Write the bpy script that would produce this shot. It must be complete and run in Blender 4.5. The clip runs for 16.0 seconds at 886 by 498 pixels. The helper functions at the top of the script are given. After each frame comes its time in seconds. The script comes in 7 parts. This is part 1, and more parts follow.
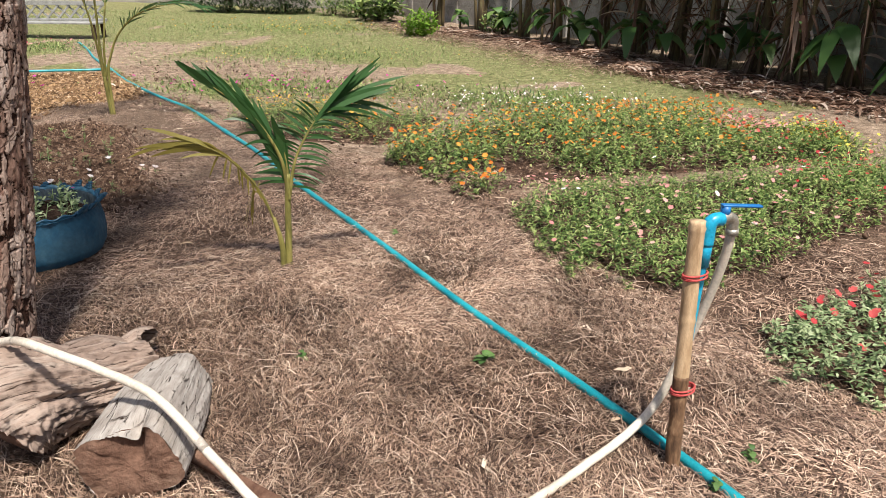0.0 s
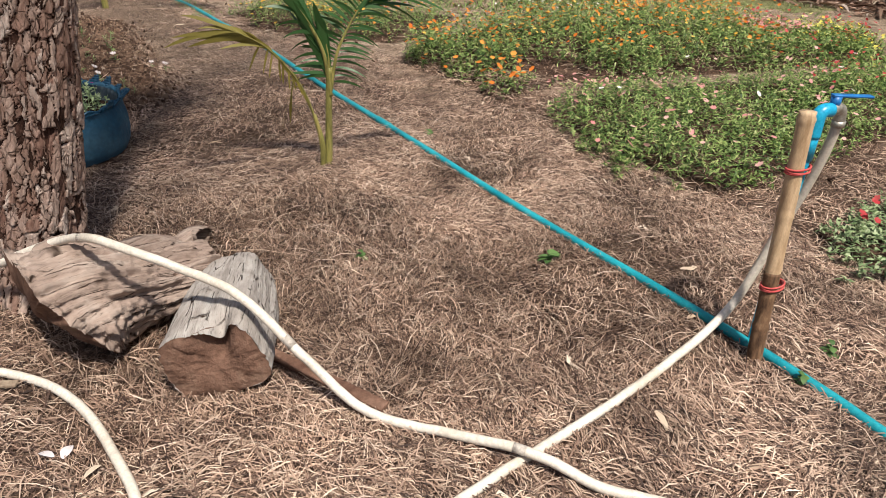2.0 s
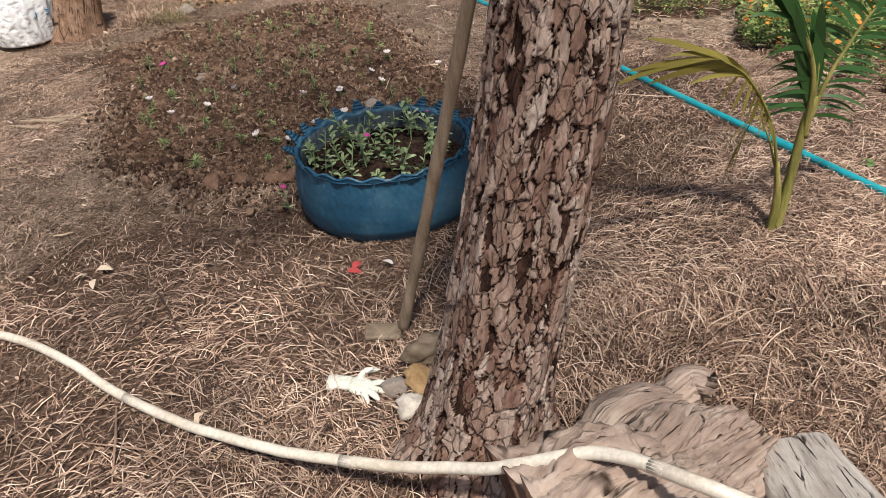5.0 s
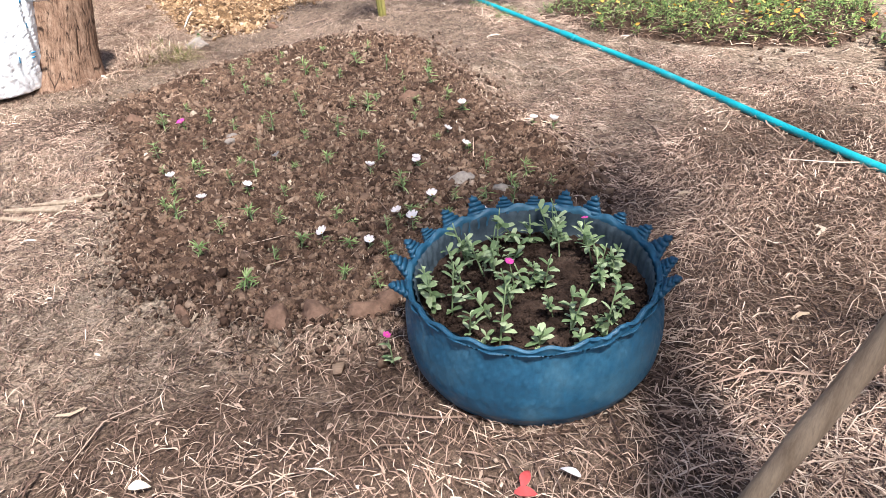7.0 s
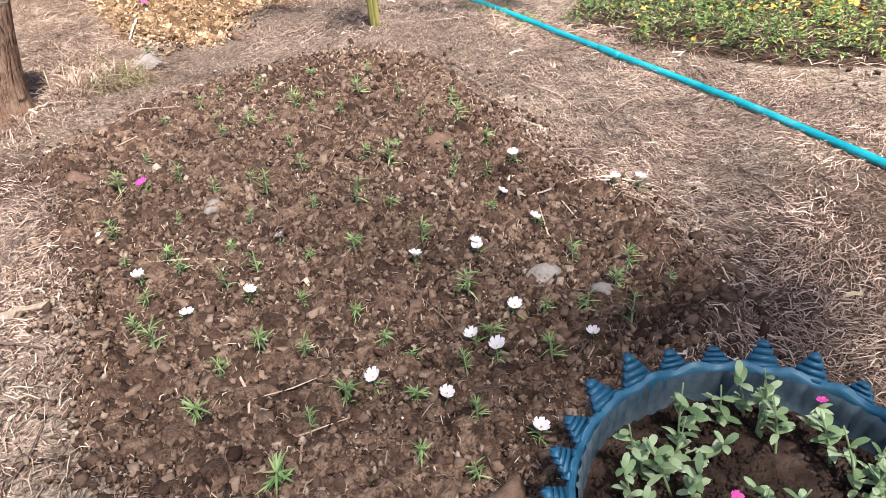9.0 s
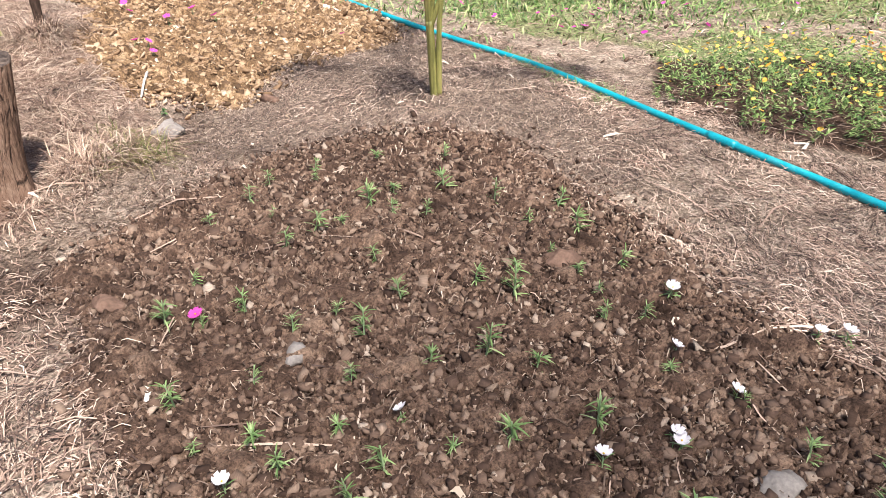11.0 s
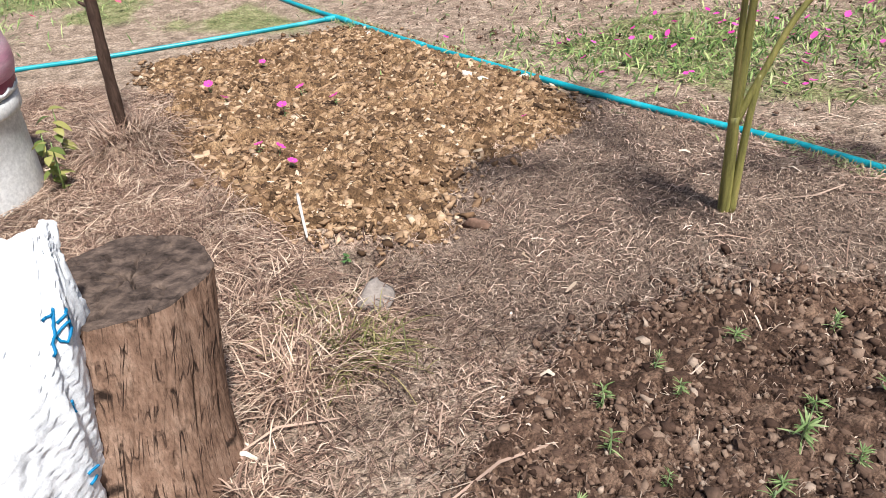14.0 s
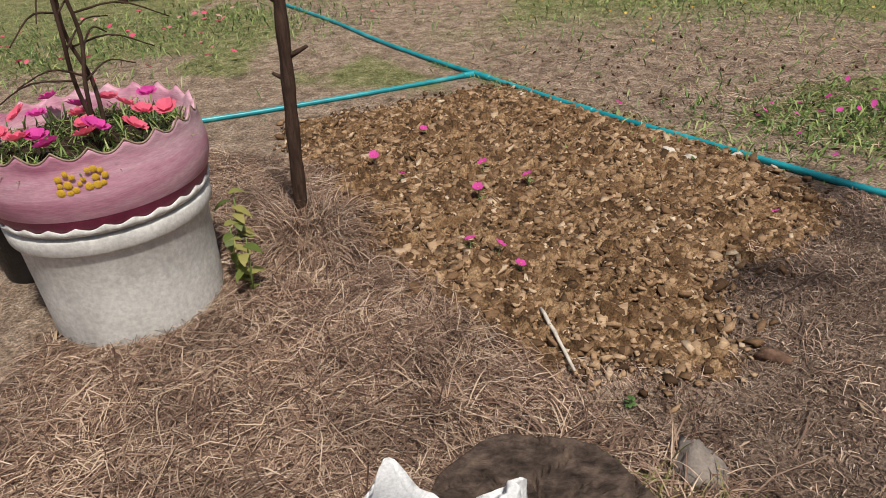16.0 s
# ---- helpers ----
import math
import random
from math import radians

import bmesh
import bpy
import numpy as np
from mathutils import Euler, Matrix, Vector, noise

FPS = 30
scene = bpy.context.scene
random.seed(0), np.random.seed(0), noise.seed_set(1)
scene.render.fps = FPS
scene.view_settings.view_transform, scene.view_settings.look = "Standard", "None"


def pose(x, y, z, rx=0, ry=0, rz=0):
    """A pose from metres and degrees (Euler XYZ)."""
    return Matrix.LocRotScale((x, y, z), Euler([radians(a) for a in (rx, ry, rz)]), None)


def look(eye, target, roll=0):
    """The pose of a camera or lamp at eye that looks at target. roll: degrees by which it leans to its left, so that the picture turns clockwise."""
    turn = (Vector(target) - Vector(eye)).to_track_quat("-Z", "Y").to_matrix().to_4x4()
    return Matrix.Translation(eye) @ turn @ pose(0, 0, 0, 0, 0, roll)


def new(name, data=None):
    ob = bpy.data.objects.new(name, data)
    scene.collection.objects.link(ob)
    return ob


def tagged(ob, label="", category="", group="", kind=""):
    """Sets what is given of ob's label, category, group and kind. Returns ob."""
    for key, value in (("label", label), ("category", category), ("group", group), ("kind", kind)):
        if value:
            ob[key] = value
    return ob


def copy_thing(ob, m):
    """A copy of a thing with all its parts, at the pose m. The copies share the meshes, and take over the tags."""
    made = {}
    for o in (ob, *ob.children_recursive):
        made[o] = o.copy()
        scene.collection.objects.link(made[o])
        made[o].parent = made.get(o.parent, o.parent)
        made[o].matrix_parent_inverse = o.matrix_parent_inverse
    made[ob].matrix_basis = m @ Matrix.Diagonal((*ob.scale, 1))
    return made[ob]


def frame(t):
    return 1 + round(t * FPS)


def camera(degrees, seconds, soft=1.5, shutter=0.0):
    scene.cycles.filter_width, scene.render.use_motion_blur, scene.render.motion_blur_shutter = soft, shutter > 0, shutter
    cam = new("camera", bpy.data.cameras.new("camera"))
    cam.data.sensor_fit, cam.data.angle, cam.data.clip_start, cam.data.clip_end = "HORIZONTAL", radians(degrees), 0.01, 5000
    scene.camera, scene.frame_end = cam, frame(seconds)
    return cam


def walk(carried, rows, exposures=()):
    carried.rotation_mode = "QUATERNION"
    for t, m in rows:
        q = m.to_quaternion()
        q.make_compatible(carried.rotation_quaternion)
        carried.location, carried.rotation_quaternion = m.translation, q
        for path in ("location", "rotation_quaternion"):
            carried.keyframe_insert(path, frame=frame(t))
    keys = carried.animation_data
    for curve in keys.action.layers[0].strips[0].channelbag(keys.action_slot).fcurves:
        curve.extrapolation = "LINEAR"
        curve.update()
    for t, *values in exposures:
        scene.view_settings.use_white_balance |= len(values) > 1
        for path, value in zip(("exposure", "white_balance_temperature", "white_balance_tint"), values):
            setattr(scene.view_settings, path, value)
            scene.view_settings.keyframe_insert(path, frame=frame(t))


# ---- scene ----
cam = camera(63.5, 16.0, soft=0.45)
PATH = [
    (0, (0.046, -0.061, 1.475), (0.014, 1.791, 0.721), 0.5),
    (0.5, (0.036, -0.074, 1.464), (-0.002, 1.766, 0.68), 0.2),
    (1, (0.005, -0.079, 1.434), (-0.057, 1.724, 0.569), -0.0),
    (1.5, (-0.093, -0.058, 1.418), (-0.146, 1.717, 0.499), 0.7),
    (2, (-0.28, -0.012, 1.395), (-0.245, 1.732, 0.417), 1.5),
    (2.5, (-0.469, 0.032, 1.397), (-0.436, 1.767, 0.402), -2.1),
    (3, (-0.674, 0.167, 1.399), (-0.854, 1.87, 0.366), -3.3),
    (3.5, (-0.878, 0.403, 1.398), (-1.226, 2.113, 0.421), -1.8),
    (4, (-1.049, 0.616, 1.395), (-1.46, 2.29, 0.38), -2.4),
    (4.5, (-1.306, 0.808, 1.396), (-1.641, 2.502, 0.388), -2.0),
    (5, (-1.498, 0.983, 1.395), (-1.818, 2.629, 0.304), -4.5),
    (5.2, (-1.575, 1.078, 1.394), (-1.941, 2.727, 0.322), -5.5),
    (7.3, (-2.213, 2.021, 1.35), (-2.485, 3.669, 0.25), -5.1),
    (7.5, (-2.269, 2.135, 1.341), (-2.532, 3.78, 0.235), -4.5),
    (8, (-2.374, 2.36, 1.321), (-2.684, 3.972, 0.179), -4.3),
    (8.2, (-2.416, 2.425, 1.318), (-2.698, 4.019, 0.143), -4.9),
    (10.3, (-2.983, 3.104, 1.351), (-3.012, 4.786, 0.27), -2.2),
    (10.5, (-3.035, 3.169, 1.348), (-3.081, 4.848, 0.263), -1.6),
    (11, (-3.208, 3.353, 1.35), (-3.224, 5.027, 0.255), -1.2),
    (11.5, (-3.407, 3.544, 1.368), (-3.417, 5.215, 0.27), -3.1),
    (12, (-3.56, 3.802, 1.333), (-3.655, 5.494, 0.271), -2.2),
    (12.5, (-3.671, 4.018, 1.336), (-3.811, 5.7, 0.263), -2.0),
    (13, (-3.864, 4.187, 1.365), (-3.883, 5.875, 0.292), -0.4),
    (13.5, (-4.106, 4.333, 1.383), (-3.971, 5.963, 0.232), -2.8),
    (14, (-4.348, 4.561, 1.393), (-4.302, 6.244, 0.314), -4.5),
    (14.5, (-4.518, 4.781, 1.414), (-4.423, 6.475, 0.357), -2.5),
    (15, (-4.706, 4.908, 1.443), (-4.555, 6.639, 0.454), -0.5),
    (15.5, (-4.968, 5.021, 1.477), (-4.794, 6.729, 0.451), -2.5),
    (16, (-5.172, 5.181, 1.474), (-5.176, 6.909, 0.467), -4.0),
]
EXPOSURE = [(0, 0.43, 6500, 10), (1.5, 0.27, 6500, 10), (2.5, 0.1, 6500, 10), (3.0, -0.04, 6500, 10), (4.0, 0.05, 6500, 10), (5.0, 0.22, 6500, 10), (6.5, 0.98, 6050, 10), (7.5, 1.23, 5930, 10), (8.2, 1.23, 5930, 10), (10.5, 1.05, 5930, 10), (11.5, 1.05, 5930, 10), (12.5, 0.89, 5930, 10), (13.5, 0.77, 5930, 10), (14.0, 0.6, 5950, 10), (14.8, -0.04, 6350, 10), (16, -0.32, 6500, 10)]
walk(cam, [(t, look(eye, target, roll)) for t, eye, target, roll in PATH], EXPOSURE)

# ---- light ----
SUN = Vector((0.28, -0.57, 1.3)).normalized()
sun_data = bpy.data.lights.new("sun", "SUN")
sun_data.energy, sun_data.angle, sun_data.color = 5.0, radians(4.0), (1.0, 0.945, 0.86)
sun = new("sun", sun_data)
sun.matrix_world = look(SUN * 30, (0, 0, 0))
world = bpy.data.worlds.new("sky")
world.use_nodes = True
scene.world = world
wn = world.node_tree.nodes
sky = wn.new("ShaderNodeTexSky")
sky.sky_type, sky.sun_disc = "NISHITA", False
sky.sun_elevation, sky.sun_rotation = math.asin(SUN.z), math.atan2(SUN.x, SUN.y)
sky.air_density, sky.dust_density = 1.0, 4.0
world.node_tree.links.new(sky.outputs[0], wn["Background"].inputs[0])
wn["Background"].inputs[1].default_value = 0.072

rng = np.random.default_rng(7)


# ---- mesh helpers ----
def mesh(name, V, F, smooth=False):
    """A mesh from an array of points and an array of triangles or quads."""
    V, F = np.asarray(V, float).reshape(-1, 3), np.asarray(F, int)
    me = bpy.data.meshes.new(name)
    k = F.shape[1]
    me.vertices.add(len(V))
    me.vertices.foreach_set("co", V.ravel())
    me.loops.add(F.size)
    me.loops.foreach_set("vertex_index", F.ravel().astype(np.int32))
    me.polygons.add(len(F))
    me.polygons.foreach_set("loop_start", np.arange(0, F.size, k, dtype=np.int32))
    me.polygons.foreach_set("loop_total", np.full(len(F), k, dtype=np.int32))
    if smooth:
        me.polygons.foreach_set("use_smooth", np.ones(len(F), bool))
    me.update(calc_edges=True)
    me.validate()
    return me


def attribute(me, name, values):
    me.attributes.new(name, "FLOAT", "POINT").data.foreach_set("value", np.asarray(values, np.float32))


def thing(name, label, category, group="", at=(0, 0, 0), kind=""):
    ob = new(name)
    ob.location = at
    ob.empty_display_size = 0.05
    return tagged(ob, label, category, group, kind)


def part(name, me, material, parent=None, label=""):
    """One mesh object, under a thing or under a part, built in the parent's own coordinates."""
    ob = new(name, me)
    if material:
        me.materials.clear()
        me.materials.append(material)
    if parent:
        ob.parent = parent
    return tagged(ob, label)


def single(name, me, material, label, category="", group="", kind=""):
    return tagged(part(name, me, material), label, category, group, kind)


def from_bm(bm, name, smooth=True):
    me = bpy.data.meshes.new(name)
    bm.to_mesh(me)
    bm.free()
    for p in me.polygons:
        p.use_smooth = smooth
    return me


def joined(*pieces):
    """Points and faces of several (V, F) pairs as one pair."""
    Vs, Fs, n = [], [], 0
    for V, F in pieces:
        V, F = np.asarray(V, float).reshape(-1, 3), np.asarray(F, int)
        Vs.append(V)
        Fs.append(F + n)
        n += len(V)
    return np.concatenate(Vs), np.concatenate(Fs)


def spline(points, n):
    """A smooth line of n points through the given ones (Catmull-Rom, even steps)."""
    P = np.asarray(points, float)
    P = np.vstack([2 * P[0] - P[1], P, 2 * P[-1] - P[-2]])
    out = []
    for i in range(1, len(P) - 2):
        u = np.linspace(0, 1, 24, endpoint=False)[:, None]
        a, b, c, d = P[i - 1], P[i], P[i + 1], P[i + 2]
        out.append(0.5 * (2 * b + (c - a) * u + (2 * a - 5 * b + 4 * c - d) * u ** 2 + (3 * b - a - 3 * c + d) * u ** 3))
    out = np.vstack(out + [P[-2][None]])
    s = np.r_[0, np.cumsum(np.linalg.norm(np.diff(out, axis=0), axis=1))]
    t = np.linspace(0, s[-1], n)
    return np.stack([np.interp(t, s, out[:, k]) for k in range(out.shape[1])], 1)


def frames(P):
    """Two cross directions along a line of points."""
    T = np.gradient(P, axis=0)
    T /= np.linalg.norm(T, axis=1)[:, None] + 1e-12
    A = np.zeros_like(T)
    a = np.cross(T[0], (0.3, 0.2, 1.0) if abs(T[0][2]) < 0.9 else (1.0, 0.1, 0))
    for i, t in enumerate(T):
        a = a - t * np.dot(a, t)
        a = a / (np.linalg.norm(a) + 1e-12)
        A[i] = a
    return T, A, np.cross(T, A)


def tube(P, r, n=12, caps=True):
    """A round tube (quads) along a line of points; r is one radius or one for each point."""
    P = np.asarray(P, float)
    r = np.broadcast_to(np.asarray(r, float), (len(P),))
    T, A, B = frames(P)
    if caps:
        P = np.vstack([P[:1], P, P[-1:]])
        r = np.r_[r[0] * 0.02, r, r[-1] * 0.02]
        A, B = np.vstack([A[:1], A, A[-1:]]), np.vstack([B[:1], B, B[-1:]])
    th = np.linspace(0, 2 * np.pi, n, endpoint=False)
    V = P[:, None] + r[:, None, None] * (np.cos(th)[None, :, None] * A[:, None] + np.sin(th)[None, :, None] * B[:, None])
    i, j = np.meshgrid(np.arange(len(P) - 1), np.arange(n), indexing="ij")
    k = (j + 1) % n
    F = np.stack([i * n + j, i * n + k, (i + 1) * n + k, (i + 1) * n + j], -1).reshape(-1, 4)
    return V.reshape(-1, 3), F


def lathe(profile, n=64):
    """A turned form from (radius, height) pairs."""
    p = np.asarray(profile, float)
    th = np.linspace(0, 2 * np.pi, n, endpoint=False)
    V = np.stack([p[:, :1] * np.cos(th), p[:, :1] * np.sin(th), np.repeat(p[:, 1:], n, 1)], -1)
    i, j = np.meshgrid(np.arange(len(p) - 1), np.arange(n), indexing="ij")
    k = (j + 1) % n
    F = np.stack([i * n + j, i * n + k, (i + 1) * n + k, (i + 1) * n + j], -1).reshape(-1, 4)
    return V.reshape(-1, 3), F


def hash2(ix, iy, seed):
    h = (ix * 374761393 + iy * 668265263 + seed * 974711) & 0x7FFFFFFF
    h = ((h ^ (h >> 13)) * 1274126177) & 0x7FFFFFFF
    return ((h ^ (h >> 16)) & 0xFFFF) / 65535.0


def vnoise(x, y, f=1.0, seed=0):
    """Smooth value noise, 0 to 1."""
    x, y = np.asarray(x, float) * f, np.asarray(y, float) * f
    ix, iy = np.floor(x).astype(np.int64), np.floor(y).astype(np.int64)
    u, v = x - ix, y - iy
    u, v = u * u * (3 - 2 * u), v * v * (3 - 2 * v)
    a, b = hash2(ix, iy, seed), hash2(ix + 1, iy, seed)
    c, d = hash2(ix, iy + 1, seed), hash2(ix + 1, iy + 1, seed)
    return (a * (1 - u) + b * u) * (1 - v) + (c * (1 - u) + d * u) * v


def fnoise(x, y, f=1.0, seed=0, octaves=4):
    s, a, w = 0, 1.0, 0
    for o in range(octaves):
        s, w = s + a * vnoise(x, y, f * 2 ** o, seed + 17 * o), w + a
        a *= 0.55
    return s / w


def poly_sd(poly, x, y):
    """Signed distance to a closed outline: negative inside."""
    P = np.asarray(poly, float)
    x, y = np.asarray(x, float), np.asarray(y, float)
    d, inside = np.full(x.shape, 1e9), np.zeros(x.shape, bool)
    for (ax, ay), (bx, by) in zip(P, np.roll(P, -1, 0)):
        ex, ey = bx - ax, by - ay
        u = np.clip(((x - ax) * ex + (y - ay) * ey) / (ex * ex + ey * ey), 0, 1)
        d = np.minimum(d, np.hypot(x - ax - u * ex, y - ay - u * ey))
        cross = ((ay > y) != (by > y)) & (x < (bx - ax) * (y - ay) / (by - ay + 1e-12) + ax)
        inside ^= cross
    return np.where(inside, -d, d)


def sample_poly(poly, n):
    P = np.asarray(poly, float)
    lo, hi = P.min(0), P.max(0)
    q = lo + rng.random((n * 6, 2)) * (hi - lo)
    return q[poly_sd(poly, q[:, 0], q[:, 1]) < 0][:n]


def step(a, b, x):
    u = np.clip((x - a) / (b - a), 0, 1)
    return u * u * (3 - 2 * u)


# ---- materials ----
def nodes_of(name, rough=0.8, spec=0.3):
    m = bpy.data.materials.new(name)
    m.use_nodes = True
    nt = m.node_tree
    b = nt.nodes["Principled BSDF"]
    b.inputs["Roughness"].default_value = rough
    b.inputs["Specular IOR Level"].default_value = spec
    return m, nt, b


def ramp(nt, fac, cols):
    """A colour ramp over (position, colour) pairs."""
    r = nt.nodes.new("ShaderNodeValToRGB")
    e = r.color_ramp.elements
    while len(e) < len(cols):
        e.new(0.5)
    for k, (p, c) in zip(e, cols):
        k.position, k.color = p, (*c, 1)
    nt.links.new(fac, r.inputs[0])
    return r.outputs[0]


def noise_node(nt, scale, detail=4, rough=0.6, vec=None, dist=0.0):
    n = nt.nodes.new("ShaderNodeTexNoise")
    n.inputs["Scale"].default_value, n.inputs["Detail"].default_value = scale, detail
    n.inputs["Roughness"].default_value, n.inputs["Distortion"].default_value = rough, dist
    if vec is not None:
        nt.links.new(vec, n.inputs["Vector"])
    return n.outputs["Fac"]


def coords(nt, kind="Object", scale=(1, 1, 1)):
    t = nt.nodes.new("ShaderNodeTexCoord")
    m = nt.nodes.new("ShaderNodeMapping")
    m.inputs["Scale"].default_value = scale
    nt.links.new(t.outputs[kind], m.inputs["Vector"])
    return m.outputs[0]


def mix(nt, fac, a, b, kind="MIX"):
    n = nt.nodes.new("ShaderNodeMix")
    n.data_type, n.blend_type = "RGBA", kind
    for sock, val in ((n.inputs[0], fac), (n.inputs[6], a), (n.inputs[7], b)):
        if isinstance(val, (int, float)):
            sock.default_value = val
        elif isinstance(val, tuple):
            sock.default_value = (*val, 1)
        else:
            nt.links.new(val, sock)
    return n.outputs[2]


def bump(nt, b, height, strength=0.5, distance=0.01):
    n = nt.nodes.new("ShaderNodeBump")
    n.inputs["Strength"].default_value, n.inputs["Distance"].default_value = strength, distance
    nt.links.new(height, n.inputs["Height"])
    nt.links.new(n.outputs[0], b.inputs["Normal"])


def attr_node(nt, name):
    a = nt.nodes.new("ShaderNodeAttribute")
    a.attribute_name = name
    return a.outputs["Fac"]


def rand_island(nt):
    return nt.nodes.new("ShaderNodeNewGeometry").outputs["Random Per Island"]


def math_node(nt, op, a, b):
    n = nt.nodes.new("ShaderNodeMath")
    n.operation = op
    n.use_clamp = True
    for sock, val in zip(n.inputs, (a, b)):
        if isinstance(val, (int, float)):
            sock.default_value = val
        else:
            nt.links.new(val, sock)
    return n.outputs[0]


def island_mat(name, cols, rough=0.7, spec=0.25, translucent=0.0, grain=0.0, patches=0.0):
    """For many small pieces in one mesh: each takes its own colour from the ramp."""
    m, nt, b = nodes_of(name, rough, spec)
    c = ramp(nt, rand_island(nt), cols)
    if grain:
        c = mix(nt, 0.6, c, ramp(nt, noise_node(nt, grain, 3), [(0.3, (0.45, 0.45, 0.45)), (0.7, (1.2, 1.2, 1.2))]), "MULTIPLY")
    if patches:
        c = mix(nt, patches, c, ramp(nt, noise_node(nt, 2.6, 3, 0.6, coords(nt)), [(0.34, (0.42, 0.39, 0.37)), (0.5, (0.95, 0.93, 0.91)), (0.66, (1.35, 1.33, 1.3))]), "MULTIPLY")
    nt.links.new(c, b.inputs["Base Color"])
    if translucent:
        t = nt.nodes.new("ShaderNodeBsdfTranslucent")
        nt.links.new(c, t.inputs[0])
        s = nt.nodes.new("ShaderNodeMixShader")
        s.inputs[0].default_value = translucent
        nt.links.new(b.outputs[0], s.inputs[1])
        nt.links.new(t.outputs[0], s.inputs[2])
        nt.links.new(s.outputs[0], nt.nodes["Material Output"].inputs[0])
    return m


def worn(name, cols, scale=8, fine=60, rough=0.7, spec=0.3, stretch=(1, 1, 1), bump_at=0.4, depth=0.004, metal=0.0):
    """A surface with large patches and fine grain, in colours between the ramp's ends."""
    m, nt, b = nodes_of(name, rough, spec)
    v = coords(nt, "Object", stretch)
    big, small = noise_node(nt, scale, 5, 0.6, v, 0.3), noise_node(nt, fine, 4, 0.65, v)
    c = ramp(nt, big, cols)
    c = mix(nt, 0.55, c, ramp(nt, small, [(0.28, (0.55, 0.55, 0.55)), (0.72, (1.25, 1.25, 1.25))]), "MULTIPLY")
    nt.links.new(c, b.inputs["Base Color"])
    b.inputs["Metallic"].default_value = metal
    nt.links.new(ramp(nt, small, [(0.2, (max(rough - 0.15, 0.05),) * 3), (0.8, (min(rough + 0.15, 1),) * 3)]), b.inputs["Roughness"])
    bump(nt, b, mix(nt, 0.6, big, small), bump_at, depth)
    return m


def ground_material():
    m, nt, b = nodes_of("earth", 0.92, 0.15)
    v = coords(nt, "Object")
    large, mid, fine = noise_node(nt, 0.9, 5, 0.6, v, 0.4), noise_node(nt, 9, 6, 0.7, v, 0.5), noise_node(nt, 70, 5, 0.75, v)
    streak = noise_node(nt, 26, 5, 0.8, v, 2.6)
    dirt = ramp(nt, mid, [(0.3, (0.06, 0.037, 0.026)), (0.5, (0.14, 0.093, 0.067)), (0.72, (0.27, 0.197, 0.147))])
    litter = ramp(nt, streak, [(0.3, (0.035, 0.021, 0.015)), (0.5, (0.085, 0.054, 0.039)), (0.7, (0.19, 0.13, 0.093))])
    c = mix(nt, ramp(nt, large, [(0.38, (0, 0, 0)), (0.6, (1, 1, 1))]), dirt, litter)
    soil = ramp(nt, mid, [(0.3, (0.04, 0.023, 0.016)), (0.55, (0.095, 0.057, 0.039)), (0.75, (0.18, 0.115, 0.078))])
    tan = ramp(nt, mid, [(0.3, (0.13, 0.08, 0.045)), (0.5, (0.27, 0.18, 0.105)), (0.72, (0.44, 0.32, 0.20))])
    green = ramp(nt, mid, [(0.3, (0.075, 0.09, 0.032)), (0.5, (0.20, 0.20, 0.09)), (0.72, (0.38, 0.345, 0.20))])
    grey = ramp(nt, mid, [(0.3, (0.10, 0.07, 0.052)), (0.55, (0.20, 0.146, 0.113)), (0.75, (0.31, 0.238, 0.188))])
    pale = ramp(nt, mid, [(0.3, (0.12, 0.086, 0.062)), (0.5, (0.29, 0.218, 0.162)), (0.72, (0.48, 0.385, 0.30))])
    for col, name in ((pale, "dry"), (green, "grass"), (grey, "bare"), (soil, "soil"), (tan, "tan")):
        edge = math_node(nt, "ADD", attr_node(nt, name), 0.0)
        wob = math_node(nt, "MULTIPLY", edge, math_node(nt, "ADD", mid, 0.55))
        c = mix(nt, ramp(nt, wob, [(0.25, (0, 0, 0)), (0.55, (1, 1, 1))]), c, col)
    c = mix(nt, 1.0, c, ramp(nt, fine, [(0.36, (0.36, 0.34, 0.32)), (0.5, (0.98, 0.97, 0.96)), (0.64, (1.62, 1.6, 1.58))]), "MULTIPLY")
    c = mix(nt, 0.8, c, ramp(nt, noise_node(nt, 34, 4, 0.8, v, 3.2), [(0.36, (0.5, 0.48, 0.46)), (0.5, (1, 1, 1)), (0.62, (1.45, 1.43, 1.4))]), "MULTIPLY")
    nt.links.new(c, b.inputs["Base Color"])
    bump(nt, b, mix(nt, 0.5, streak, fine), 0.9, 0.025)
    return m


M_ground = ground_material()
M_needle = island_mat("dry_needles", [(0.0, (0.04, 0.022, 0.016)), (0.28, (0.13, 0.078, 0.056)), (0.55, (0.30, 0.198, 0.145)), (0.84, (0.48, 0.345, 0.26)), (1.0, (0.68, 0.545, 0.43))], 0.6, 0.35, 0, 0, 0.8)
M_dark_litter = island_mat("dark_litter", [(0.0, (0.07, 0.045, 0.033)), (0.5, (0.20, 0.137, 0.10)), (0.9, (0.37, 0.275, 0.205)), (1.0, (0.58, 0.47, 0.37))], 0.8, 0.2)
M_straw = island_mat("dry_straw", [(0.0, (0.075, 0.042, 0.030)), (0.35, (0.21, 0.13, 0.093)), (0.75, (0.43, 0.305, 0.222)), (1.0, (0.64, 0.51, 0.39))], 0.65, 0.3, 0.1, 0, 0.5)
